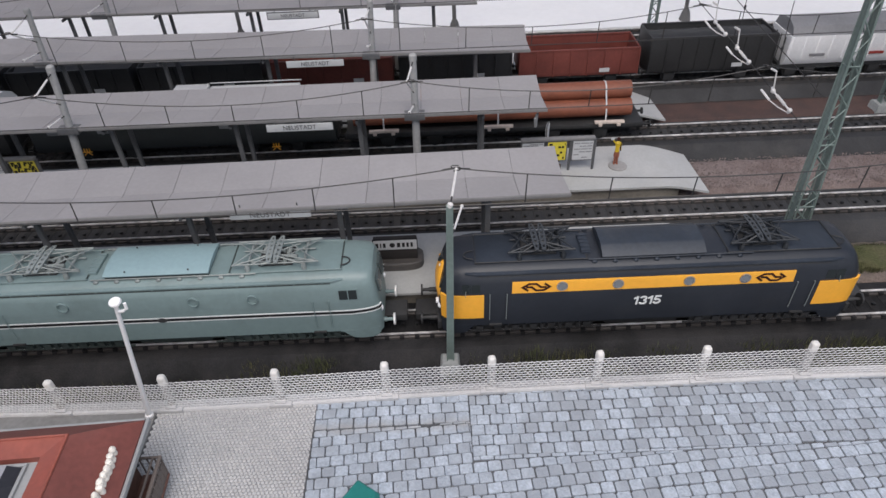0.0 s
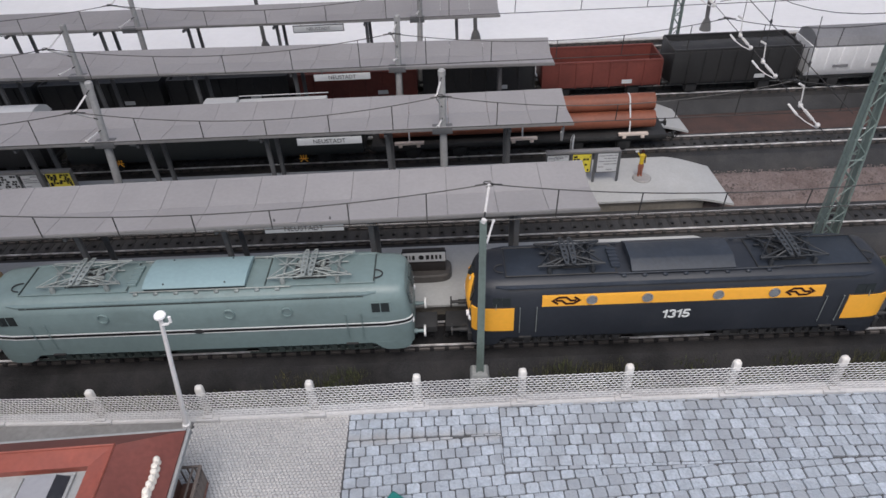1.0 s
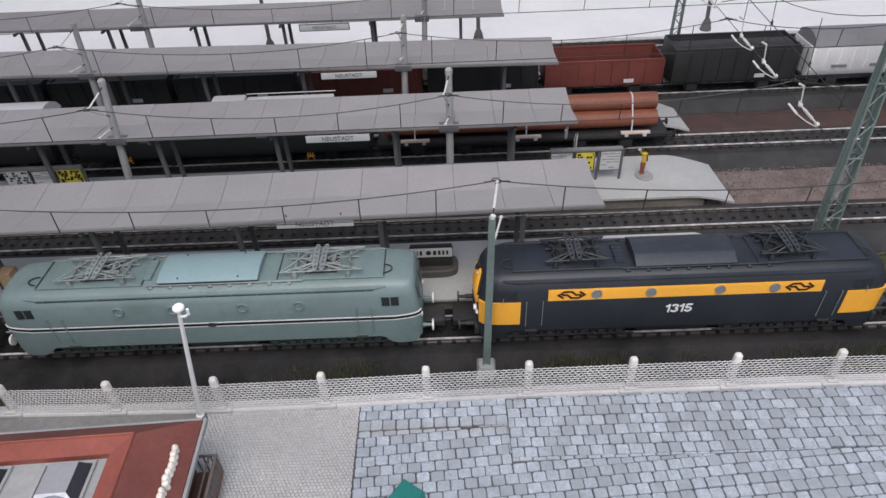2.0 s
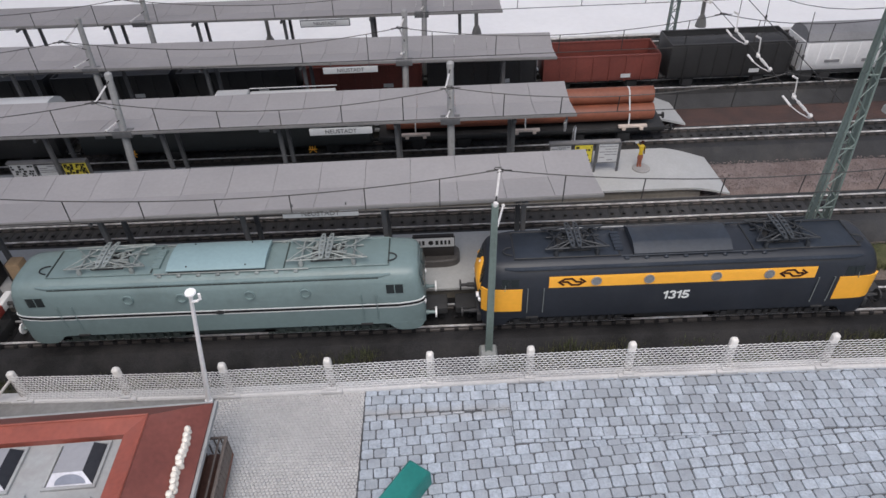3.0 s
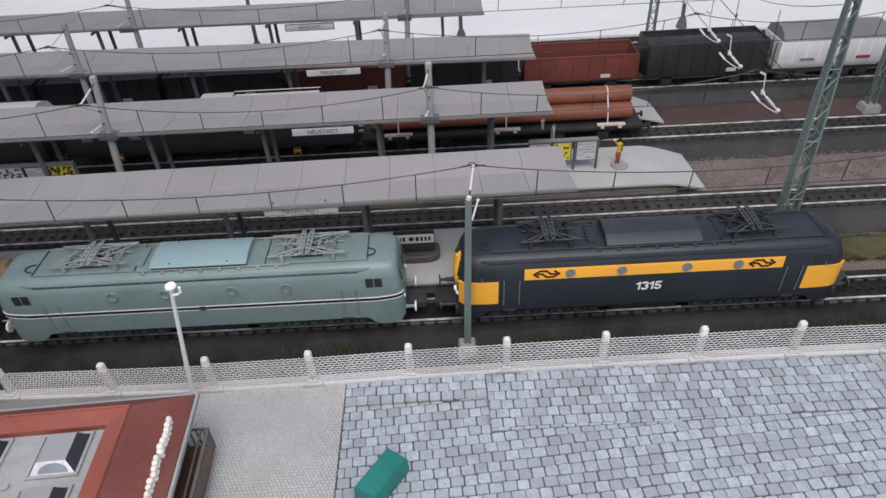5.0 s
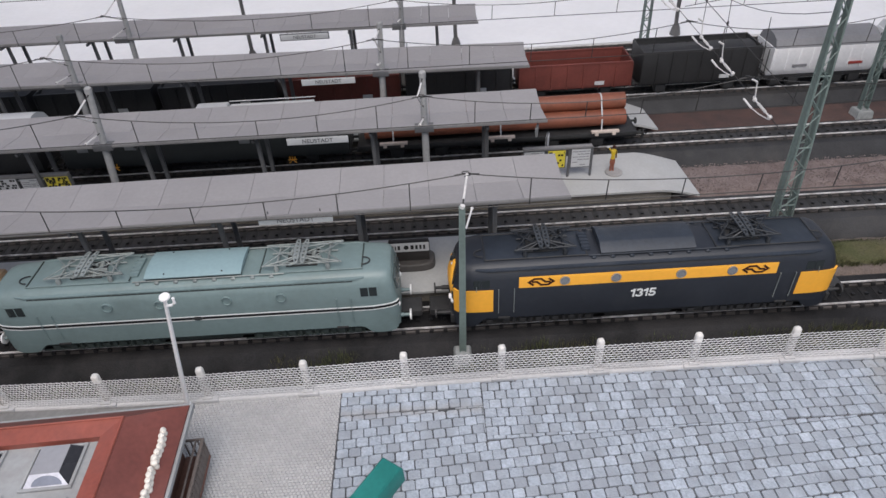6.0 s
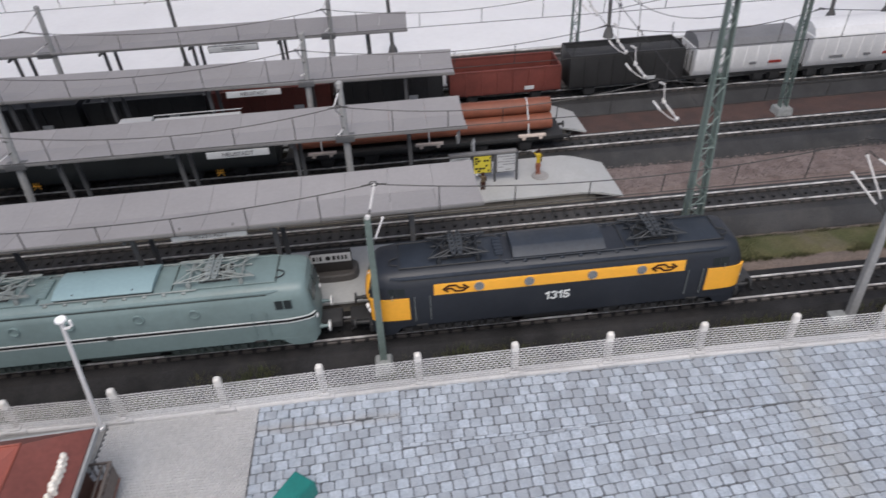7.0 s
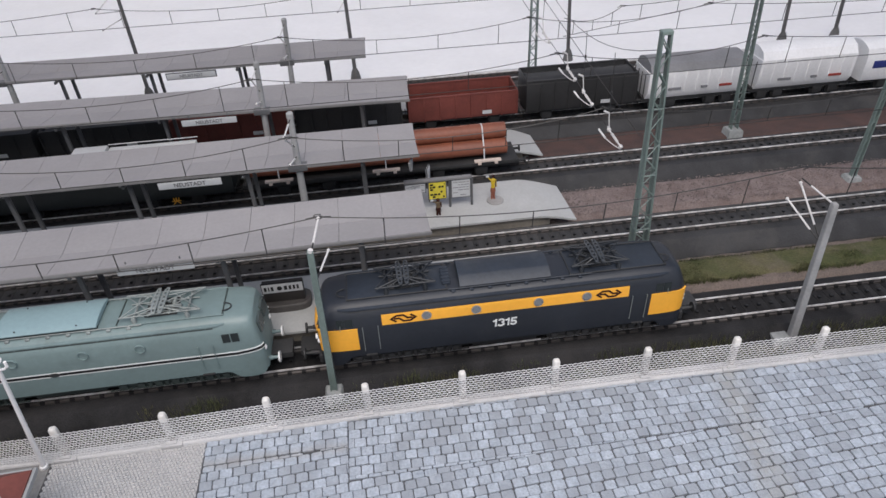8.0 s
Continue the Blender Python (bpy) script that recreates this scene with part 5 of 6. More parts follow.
def low_z(y):
    """The height of the lower steady wire, over the thing's own base."""
    return -0.0005 + 0.0085 * (y - 0.045) / 0.17


def high_z(y):
    return 0.0190 + 0.0085 * (y - 0.045) / 0.12


for nm, h0, ya, yb in (("steady_wire", low_z, 0.034, 0.330), ("directional_wire", high_z, 0.033, 0.330)):
    bm = bmesh.new()
    tube(bm, [(-0.001 + 0.004 * (y - 0.034), y, h0(y)) for y in [ya + (yb - ya) * i / 12 for i in range(13)]], 0.00024, 5)
    part(nm, bm, M_WIRE, span)
bm = bmesh.new()
tube(bm, [(0.001 + 0.004 * u, 0.034 + 0.296 * u, 0.064 - 0.030 * (1 - (2 * u - 1) ** 2) + 0.002 * u) for u in [i / 14 for i in range(15)]], 0.00020, 5)
part("head_wire", bm, M_WIRE, span)
for k, (near, far) in enumerate(((0.0553, 0.0755), (0.1087, 0.1268), (0.1460, 0.1638), (0.2140, 0.2320))):
    xx = -0.001
    bm = bmesh.new()
    rod(bm, (xx, near, low_z(near)), (xx, far, low_z(far)), 0.00048, seg=8)
    for f_ in range(5):
        yy = near + (far - near) * (0.30 + 0.10 * f_)
        rod(bm, (xx, yy, low_z(yy)), (xx, yy + 0.0008, low_z(yy + 0.0008)), 0.00085, seg=10)
    for yy in (near, far):
        ball(bm, (xx, yy, low_z(yy)), 0.0014, 0.9, 1.1, 1.0)
    ball(bm, (xx, far + 0.0012, low_z(far) + 0.0010), 0.0009)
    part("insulator", bm, M_INSUL, span, "white insulator rod with round clamps")
    bm = bmesh.new()
    tube(bm, [(xx - 0.0004, near - 0.0006, low_z(near) - 0.0012), (xx - 0.0024, near + 0.0070, low_z(near) - 0.0016), (xx - 0.0048, near + 0.0135, low_z(near) - 0.0004), (xx - 0.0062, far - 0.0006, low_z(far) + 0.0006)], 0.00030, 6)
    rod(bm, (xx - 0.0046, near + 0.0130, low_z(near) - 0.0005), (xx - 0.0064, far + 0.0004, low_z(far) + 0.0008), 0.00062, seg=8)
    part("steady_arm", bm, M_INSUL, span, "bent white steady arm")
    top = high_z(far + 0.006)
    bm = bmesh.new()
    rod(bm, (xx, far, low_z(far)), (xx - 0.0010, far + 0.0006, low_z(far) + 0.0105), 0.00036, seg=6)
    rod(bm, (xx - 0.0010, far + 0.0006, low_z(far) + 0.0105), (xx - 0.0044, far + 0.0002, low_z(far) + 0.0125), 0.00060, seg=8)
    part("hanger_rod", bm, M_INSUL, span, "white hanger with a short stub")
    bm = bmesh.new()
    rod(bm, (xx - 0.0008, far + 0.0006, low_z(far) + 0.0100), (xx + 0.0012, far + 0.0060, top), 0.00022, seg=5)
    rod(bm, (xx + 0.0012, far + 0.0060, top), (xx + 0.0020, far + 0.0100, 0.0445 - 0.0040 * k), 0.00022, seg=5)
    part("suspension_wire", bm, M_WIRE, span)
    bm = bmesh.new()
    ball(bm, (xx + 0.0012, far + 0.0060, top), 0.0009, 0.8, 0.8, 1.8)
    part("knot", bm, M_UNDER, span, "dark wire knot")


# ---- goods wagons ----
def wagon_gear(t, length, bogies=False):
    """Underframe, wheels, buffers and couplers of a wagon, over the rail at z = 0."""
    b = bmesh.new()
    box(b, -length / 2, length / 2, -0.0115, 0.0115, 0.0088, 0.0120, 0.0004)
    part("underframe", b, M_UNDER, t)
    for sx in (-1, 1):
        for k in ((0.36, 0.20) if bogies else (0.30,)):
            b = bmesh.new()
            for sy in (-1, 1):
                rod(b, (sx * length * k, sy * 0.0070, 0.0055), (sx * length * k, sy * 0.0092, 0.0055), 0.0055, seg=20)
            rod(b, (sx * length * k, -0.008, 0.0055), (sx * length * k, 0.008, 0.0055), 0.0010, seg=6)
            part("wheelset", b, M_UNDER, t)
            for sy in (-1, 1):
                b = bmesh.new()
                box(b, sx * length * k - 0.0045, sx * length * k + 0.0045, sy * 0.0110 - 0.0009, sy * 0.0110 + 0.0009, 0.0030, 0.0090, 0.0004)
                part("axle_guard", b, M_UNDER, t)
        for sy in (-1, 1):
            b = bmesh.new()
            rod(b, (sx * length / 2, sy * 0.0100, 0.0110), (sx * (length / 2 + 0.0045), sy * 0.0100, 0.0110), 0.0010, seg=8)
            rod(b, (sx * (length / 2 + 0.0045), sy * 0.0100, 0.0110), (sx * (length / 2 + 0.0053), sy * 0.0100, 0.0110), 0.0025, seg=16)
            part("buffer", b, M_UNDER, t)
        b = bmesh.new()
        box(b, min(sx * length / 2, sx * (length / 2 + 0.008)), max(sx * length / 2, sx * (length / 2 + 0.008)), -0.0014, 0.0014, 0.0045, 0.0065, 0.0004)
        tube(b, [(sx * (length / 2 + 0.004), -0.003, 0.009), (sx * (length / 2 + 0.009), -0.003, 0.010), (sx * (length / 2 + 0.011), -0.003, 0.007), (sx * (length / 2 + 0.009), -0.003, 0.0045)], 0.0005)
        part("coupler", b, M_UNDER, t)


def open_wagon(x, y, length, top, material, label, group="wagons of the goods train", load=None):
    t = thing("open_wagon", (x, y, RAIL_Z), label, "goods wagon", group)
    wagon_gear(t, length)
    L, W, z0, z1 = length / 2, 0.0160, 0.0120, top - RAIL_Z
    b = bmesh.new()
    box(b, -L, L, -W, W, z0, z0 + 0.0015, 0.0003)
    part("floor", b, material, t)
    for sy in (-1, 1):
        b = bmesh.new()
        box(b, -L, L, sy * W - 0.0006, sy * W + 0.0006, z0 + 0.0015, z1, 0.0003)
        box(b, -L - 0.0003, L + 0.0003, sy * W - 0.0010, sy * W + 0.0010, z1 - 0.0012, z1 + 0.0003, 0.0003)
        part("side_wall", b, material, t)
        n = int(length / 0.0125)
        for k in range(n + 1):
            xx = -L + length * k / n
            b = bmesh.new()
            box(b, xx - 0.0006, xx + 0.0006, sy * (W + 0.0009) - 0.0007, sy * (W + 0.0009) + 0.0007, z0, z1 - 0.001, 0.0002)
            part("stanchion", b, material, t)
        b = bmesh.new()
        box(b, L * 0.35, L * 0.52, sy * (W + 0.0017) - 0.0002, sy * (W + 0.0017) + 0.0002, z0 + 0.003, z0 + 0.0062)
        part("data_plate", b, M_SIGN, t, "small white lettering panel")
    for sx in (-1, 1):
        b = bmesh.new()
        box(b, sx * L - 0.0006, sx * L + 0.0006, -W, W, z0 + 0.0015, z1, 0.0003)
        part("end_wall", b, material, t)
    if load:
        b = bmesh.new()
        bmesh.ops.create_grid(b, x_segments=24, y_segments=10, size=0.5)
        for v in b.verts:
            v.co = Vector((v.co.x * (length - 0.003), v.co.y * 0.030, z1 - 0.005 + 0.004 * (1 - (2 * v.co.y) ** 2) + 0.0012 * noise.noise(Vector((v.co.x * 40, v.co.y * 12, x * 10)))))
        part("load", b, load, t, "dark heaped load")
    return t


def hopper_wagon(x, y, length, top, body_mat, roof_mat, label):
    t = thing("hopper_wagon", (x, y, RAIL_Z), label, "goods wagon", "wagons of the goods train")
    wagon_gear(t, length, True)
    L, z0, z1 = length / 2, 0.0125, top - RAIL_Z
    b = bmesh.new()
    prism(b, [(-0.0125, z0), (-0.0165, z0 + 0.006), (-0.0168, z1 - 0.010), (0.0168, z1 - 0.010), (0.0165, z0 + 0.006), (0.0125, z0)], -L * 0.94, L * 0.94)
    part("body", b, body_mat, t)
    b = bmesh.new()
    prism(b, [(-0.0168, z1 - 0.010), (-0.0130, z1 - 0.0035), (-0.0060, z1 - 0.0005), (0.0, z1), (0.0060, z1 - 0.0005), (0.0130, z1 - 0.0035), (0.0168, z1 - 0.010)], -L * 0.92, L * 0.92)
    part("roof", b, roof_mat, t)
    for k in range(9):
        xx = -L * 0.9 + L * 1.8 * k / 8
        for sy in (-1, 1):
            b = bmesh.new()
            box(b, xx - 0.0005, xx + 0.0005, sy * 0.0168 - 0.0005, sy * 0.0168 + 0.0005, z0 + 0.006, z1 - 0.010, 0.0002)
            part("rib", b, body_mat, t)
    for sx in (-1, 1):
        b = bmesh.new()
        box(b, sx * L * 0.97 - 0.0012, sx * L * 0.97 + 0.0012, -0.012, 0.012, 0.012, 0.014, 0.0003)
        for yy in (-0.012, -0.004, 0.004, 0.012):
            rod(b, (sx * L * 0.98, yy, 0.013), (sx * L * 0.98, yy, z1 - 0.012), 0.0004, seg=6)
        part("end_platform", b, M_UNDER, t)
    for k, (xa, xb) in enumerate(((-0.55, -0.30), (0.10, 0.22), (0.45, 0.70))):
        b = bmesh.new()
        box(b, L * xa, L * xb, -0.0178, -0.0168, z0 + 0.0085, z0 + 0.0105)
        part("lettering_bar", b, M_RED if k == 2 else M_WAGGREY, t, "small printed mark")
    return t


open_wagon(-0.4950, T4, 0.098, 0.0465, M_COALBLACK, "black open goods wagon under the canopy", load=M_COALBLACK)
open_wagon(-0.3900, T4, 0.098, 0.0465, M_COALBLACK, "black open goods wagon under the canopy", load=M_COALBLACK)
open_wagon(-0.2850, T4, 0.098, 0.0465, M_COALBLACK, "black open goods wagon under the canopy", load=M_COALBLACK)
open_wagon(-0.1800, T4, 0.098, 0.0465, M_OXIDE, "oxide red open goods wagon under the canopy")
open_wagon(-0.0800, T4, 0.090, 0.0465, M_COALBLACK, "black open goods wagon under the canopy", load=M_COALBLACK)
open_wagon(0.0200, T4, 0.096, 0.0465, M_OXIDE, "oxide red open goods wagon on the rear track")
open_wagon(0.1270, T4, 0.100, 0.0530, M_COALBLACK, "black high-sided goods wagon on the rear track", load=M_COALBLACK)
hopper_wagon(0.2330, T4, 0.096, 0.0600, M_WAGWHITE, M_WAGGREY, "white hopper wagon with a grey roof on the rear track")
hopper_wagon(0.3380, T4, 0.098, 0.0630, M_WAGWHITE, M_WAGWHITE, "tall white hopper wagon on the rear track")

t = thing("passenger_coach", (0.4950, T4, RAIL_Z), "white coach with a blue window band on the rear track", "railway coach")
wagon_gear(t, 0.200, True)
bm = bmesh.new()
prism(bm, [(-0.0150, 0.0120), (-0.0165, 0.0150), (-0.0165, 0.0360), (-0.0140, 0.0420), (-0.0070, 0.0455), (0.0, 0.0465), (0.0070, 0.0455), (0.0140, 0.0420), (0.0165, 0.0360), (0.0165, 0.0150), (0.0150, 0.0120)], -0.100, 0.100)
part("body", bm, M_WAGWHITE, t)
for k in range(7):
    bm = bmesh.new()
    box(bm, -0.092 + k * 0.027, -0.073 + k * 0.027, -0.0168, -0.0160, 0.0240, 0.0310, 0.0003)
    part("window", bm, M_BLUE, t, "blue tinted window")

# pipe wagon
t = thing("pipe_wagon", (-0.0560, T3, RAIL_Z), "black flat wagon with timber chocks on the third track", "goods wagon")
wagon_gear(t, 0.214, True)
bm = bmesh.new()
box(bm, -0.106, 0.106, -0.0150, 0.0150, 0.0120, 0.0150, 0.0004)
part("deck", bm, M_UNDER, t)
for cx in (-0.1590 + 0.0, -0.0787, 0.0024, 0.0812):
    if cx < -0.10:
        continue
    bm = bmesh.new()
    box(bm, cx - 0.0105, cx + 0.0105, -0.0172, -0.0142, 0.0160, 0.0177, 0.0003)
    part("timber_chock", bm, M_TIMBER, t, "pale timber bearer")
    for s in (-1, 1):
        bm = bmesh.new()
        box(bm, cx + s * 0.0065 - 0.0013, cx + s * 0.0065 + 0.0013, -0.0178, -0.0155, 0.0142, 0.0161, 0.0003)
        part("chock_foot", bm, M_TIMBER, t)
R_ = 0.0061
for k, (yy, zz) in enumerate(((-0.0064, 0.0236), (0.0064, 0.0236), (0.0, 0.0340))):
    p = thing("steel_pipe", (-0.0560, T3 + yy, RAIL_Z + zz), "orange-brown pipe stacked on the flat wagon", "pipe", "pipes on the wagon")
    bm = bmesh.new()
    ring = lambda x, r: [(x, r * math.cos(a), r * math.sin(a)) for a in [i * math.pi / 16 for i in range(32)]]
    loft(bm, [ring(-0.0960, R_ * 0.86), ring(-0.1000, R_ * 0.86), ring(-0.1002, R_), ring(0.0972, R_), ring(0.0974, R_ * 0.86), ring(0.0900, R_ * 0.86)])
    part("pipe_wall", bm, M_PIPE, p, smooth=50)
for cx in (-0.0787, 0.0024, 0.0788):
    st = thing("lashing_strap", (-0.0560 + cx, T3, RAIL_Z), "white strap tied over the stacked pipes", "strap", "straps on the pipes")
    bm = bmesh.new()
    path = [(0, -0.0140, 0.0165), (0, -0.0128, 0.0236), (0, -0.0105, 0.0285), (0, -0.0064, 0.0345)] + [(0, 0.0063 * math.cos(a), 0.0340 + 0.0063 * math.sin(a)) for a in (2.9, 2.5, 2.1, 1.57, 1.0, 0.5)]
    for a, c in zip(path, path[1:]):
        d = (Vector(c) - Vector(a))
        nn = Vector((1, 0, 0)).cross(d).normalized() * 0.0002
        loft(bm, [[Vector(q) + Vector((sx * 0.00048, 0, 0)) + s * nn for sx, s in ((-1, -1), (1, -1), (1, 1), (-1, 1))] for q in (a, c)])
    part("band", bm, M_SIGN, st)

# dark diesel locomotive and coach further along the third track
t = thing("diesel_locomotive", (-0.2750, T3, RAIL_Z), "dark green-black diesel locomotive with a grey roof under the canopy", "locomotive")
wagon_gear(t, 0.214, True)
bm = bmesh.new()
prism(bm, [(-0.0160, 0.0110), (-0.0165, 0.0130), (-0.0165, 0.0340), (-0.0130, 0.0400), (0.0, 0.0415), (0.0130, 0.0400), (0.0165, 0.0340), (0.0165, 0.0130), (0.0160, 0.0110)], -0.1065, 0.1065)
part("body", bm, mat("dark_diesel_green", (0.022, 0.027, 0.028), 0.45, bump=0.03), t)
bm = bmesh.new()
box(bm, -0.006, 0.018, -0.0060, 0.0110, 0.0400, 0.0462, 0.0012)
part("roof_hood", bm, M_SIGN, t, "pale roof hood")
bm = bmesh.new()
box(bm, 0.0185, 0.082, 0.0060, 0.0110, 0.0400, 0.0442, 0.0008)
tube(bm, [(0.018, 0.011, 0.0462), (0.083, 0.011, 0.0462)], 0.0004)
part("roof_rail", bm, M_SIGN, t)
for cx, cz in ((-0.071, -0.0030), (0.063, -0.0050)):
    bm = bmesh.new()
    for s in (-1, 0, 1):
        rod(bm, (cx + s * 0.0016, -0.0170, cz + 0.0140), (cx + s * 0.0020, -0.0170, cz + 0.0165), 0.0004, seg=6)
    rod(bm, (cx - 0.0032, -0.0170, cz + 0.0138), (cx + 0.0032, -0.0170, cz + 0.0138), 0.0004, seg=6)
    tube(bm, [(cx - 0.0028, -0.0170, cz + 0.0112), (cx, -0.0170, cz + 0.0138), (cx + 0.0026, -0.0170, cz + 0.0112)], 0.0004)
    part("yellow_spring", bm, M_YELLOW, t, "small yellow suspension detail")
for cx in (-0.090, -0.055, 0.030, 0.068, 0.095):
    bm = bmesh.new()
    box(bm, cx - 0.004, cx + 0.004, -0.0168, -0.0160, 0.0245, 0.0300, 0.0003)
    part("window", bm, M_PORTGLASS, t)
t = thing("passenger_coach", (-0.5060, T3, RAIL_Z), "dark coach with a white roof under the canopy", "railway coach")
wagon_gear(t, 0.215, True)
bm = bmesh.new()
box(bm, -0.107, 0.107, -0.0165, 0.0165, 0.0110, 0.0400, 0.0010)
part("body", bm, M_COALBLACK, t)
bm = bmesh.new()
prism(bm, [(-0.0168, 0.0400), (-0.0130, 0.0455), (-0.0060, 0.0492), (0.0, 0.0500), (0.0060, 0.0492), (0.0130, 0.0455), (0.0168, 0.0400)], -0.107, 0.107)
part("roof", bm, M_SIGN, t, "white curved roof")


# ---- platform furniture ----
t = thing("news_kiosk", (-0.1228, 0.0430, PLAT_Z), "dark brown news kiosk with a white lettered board on the platform", "kiosk")
M_KIOSK = mat("kiosk_brown_black", (0.030, 0.026, 0.025), 0.6, bump=0.1)
bm = bmesh.new()
out = [(0.0150 * (1 if math.cos(a) > 0 else -1) * abs(math.cos(a)) ** 0.6, 0.0082 * (1 if math.sin(a) > 0 else -1) * abs(math.sin(a)) ** 0.6) for a in [k * math.pi / 14 for k in range(28)]]
loft(bm, [[(x, y, 0) for x, y in out], [(x, y, 0.0042) for x, y in out], [(x * 0.95, y * 0.92, 0.0050) for x, y in out]])
part("base", bm, mat("kiosk_base", (0.085, 0.078, 0.074), 0.6, bump=0.15), t, "rounded dark base")
bm = bmesh.new()
box(bm, -0.0122, 0.0118, -0.0035, 0.0004, 0.0040, 0.0186, 0.0006)
part("body", bm, M_KIOSK, t)
bm = bmesh.new()
box(bm, -0.0124, 0.0122, -0.0046, -0.0034, 0.0124, 0.0196, 0.0003)
board = part("sign_frame", bm, M_BLACK, t)
bm = bmesh.new()
box(bm, -0.0118, 0.0118, -0.0050, -0.0045, 0.0130, 0.0192, 0.0001)
part("sign_panel", bm, M_SIGN, board, "white board with black marks")
for k, (xa, xb) in enumerate(((-0.0106, -0.0092), (-0.0082, -0.0076), (-0.0066, -0.0052), (0.0010, 0.0028), (0.0038, 0.0052), (0.0062, 0.0074), (0.0084, 0.0096))):
    bm = bmesh.new()
    box(bm, xa, xb, -0.0053, -0.0049, 0.0148, 0.0176)
    part("mark", bm, M_BLACK, board)
bm = bmesh.new()
rod(bm, (-0.0016, -0.0053, 0.0162), (-0.0016, -0.0049, 0.0162), 0.0015, seg=16)
part("round_mark", bm, M_BLACK, board)


def notice_boards(x, y, panels, group, lift=0.0):
    t = thing("notice_board", (x, y, PLAT_Z), "dark framed notice boards with printed posters on the platform", "notice board", group)
    xs = sorted({p[0] for p in panels} | {p[1] for p in panels})
    for px in (xs[0], panels[1][1] + 0.003, xs[-1] + 0.0014):
        b = bmesh.new()
        rod(b, (px, 0, 0), (px, 0, 0.0205 + lift), 0.0009, seg=8)
        part("post", b, M_STEEL, t)
    b = bmesh.new()
    box(b, xs[0] - 0.001, xs[-1] + 0.001, -0.0018, 0.0018, 0.0205 + lift, 0.0222 + lift, 0.0003)
    part("top_rail", b, M_ROOFTRIM, t)
    for xa, xb, za, zb, m_, kind_ in panels:
        b = bmesh.new()
        box(b, xa - 0.0008, xb + 0.0008, -0.0008, 0.0004, za - 0.0008, zb + 0.0006, 0.0002)
        fr = part("frame", b, M_STEEL, t)
        b = bmesh.new()
        box(b, xa, xb, -0.0011, -0.0005, za, zb)
        part("poster", b, m_, fr)
        rnd = random.Random(int(xa * 1e5))
        for r in range(6):
            zz = zb - (zb - za) * (r + 0.8) / 6.6
            xx = xa + 0.0007
            while xx < xb - 0.0010:
                w = rnd.uniform(0.0008, 0.0024) if kind_ else rnd.uniform(0.001, 0.006)
                w = min(w, xb - 0.0006 - xx)
                if rnd.random() < (0.62 if kind_ else 0.5):
                    b = bmesh.new()
                    hh = 0.0007 if kind_ else 0.00025
                    box(b, xx, xx + w, -0.00128, -0.00105, zz - hh, zz + hh)
                    part("print_mark", b, M_BLACK if kind_ else M_WAGGREY, fr)
                xx += w + 0.0005
    return t


notice_boards(-0.0090, 0.1310, [(-0.0330, -0.0190, 0.0150, 0.0218, M_SIGN, 0), (-0.0162, -0.0042, 0.0085, 0.0220, M_YSIGN, 1), (0.0003, 0.0134, 0.0082, 0.0222, M_SIGN, 0)], "platform notice boards", 0.0026)
notice_boards(-0.3860, 0.1300, [(-0.0240, -0.0080, 0.0130, 0.0255, M_SIGN, 1), (-0.0050, 0.0090, 0.0150, 0.0245, M_SIGN, 0), (0.0120, 0.0280, 0.0150, 0.0250, M_YSIGN, 1)], "platform notice boards", 0.0052)

t = thing("platform_number_sign", (-0.0245, 0.1400, PLAT_Z), "small white sign plate on a thin post, side on", "sign", rz=72)
bm = bmesh.new()
rod(bm, (0, 0, 0), (0, 0, 0.0180), 0.0005, seg=8)
part("post", bm, M_STEEL, t)
bm = bmesh.new()
box(bm, -0.0042, 0.0042, -0.0005, 0.0005, 0.0180, 0.0300, 0.0004)
plate = part("plate", bm, M_STEEL, t)
bm = bmesh.new()
box(bm, -0.0034, 0.0034, -0.0009, 0.0009, 0.0190, 0.0292, 0.0002)
part("face", bm, M_SIGN, plate, "plain white sign face")

t = thing("hanging_sign", (-0.0380, 0.1085, 0.0625), "small tapered grey sign hanging under the canopy edge", "sign", rz=70)
bm = bmesh.new()
prism(bm, [(-0.0012, 0.0), (0.0012, 0.0), (0.0040, 0.0072), (-0.0040, 0.0072)], -0.0006, 0.0006, "y")
part("plate", bm, M_CONC, t)
bm = bmesh.new()
for dx in (-0.0024, 0.0024):
    rod(bm, (dx, 0, 0.0068), (dx, 0, 0.0092), 0.0003, seg=6)
part("hanger", bm, M_STEEL, t)

t = thing("round_stand", (0.0235, 0.1325, PLAT_Z), "round grey disc on the platform", "stand")
bm = bmesh.new()
loft(bm, [[(r * math.cos(a), r * math.sin(a), z) for a in [k * math.pi / 14 for k in range(28)]] for z, r in ((-0.0001, 0.0062), (0.0007, 0.0062), (0.0010, 0.0058))])
part("disc", bm, M_FIGSTAND, t)


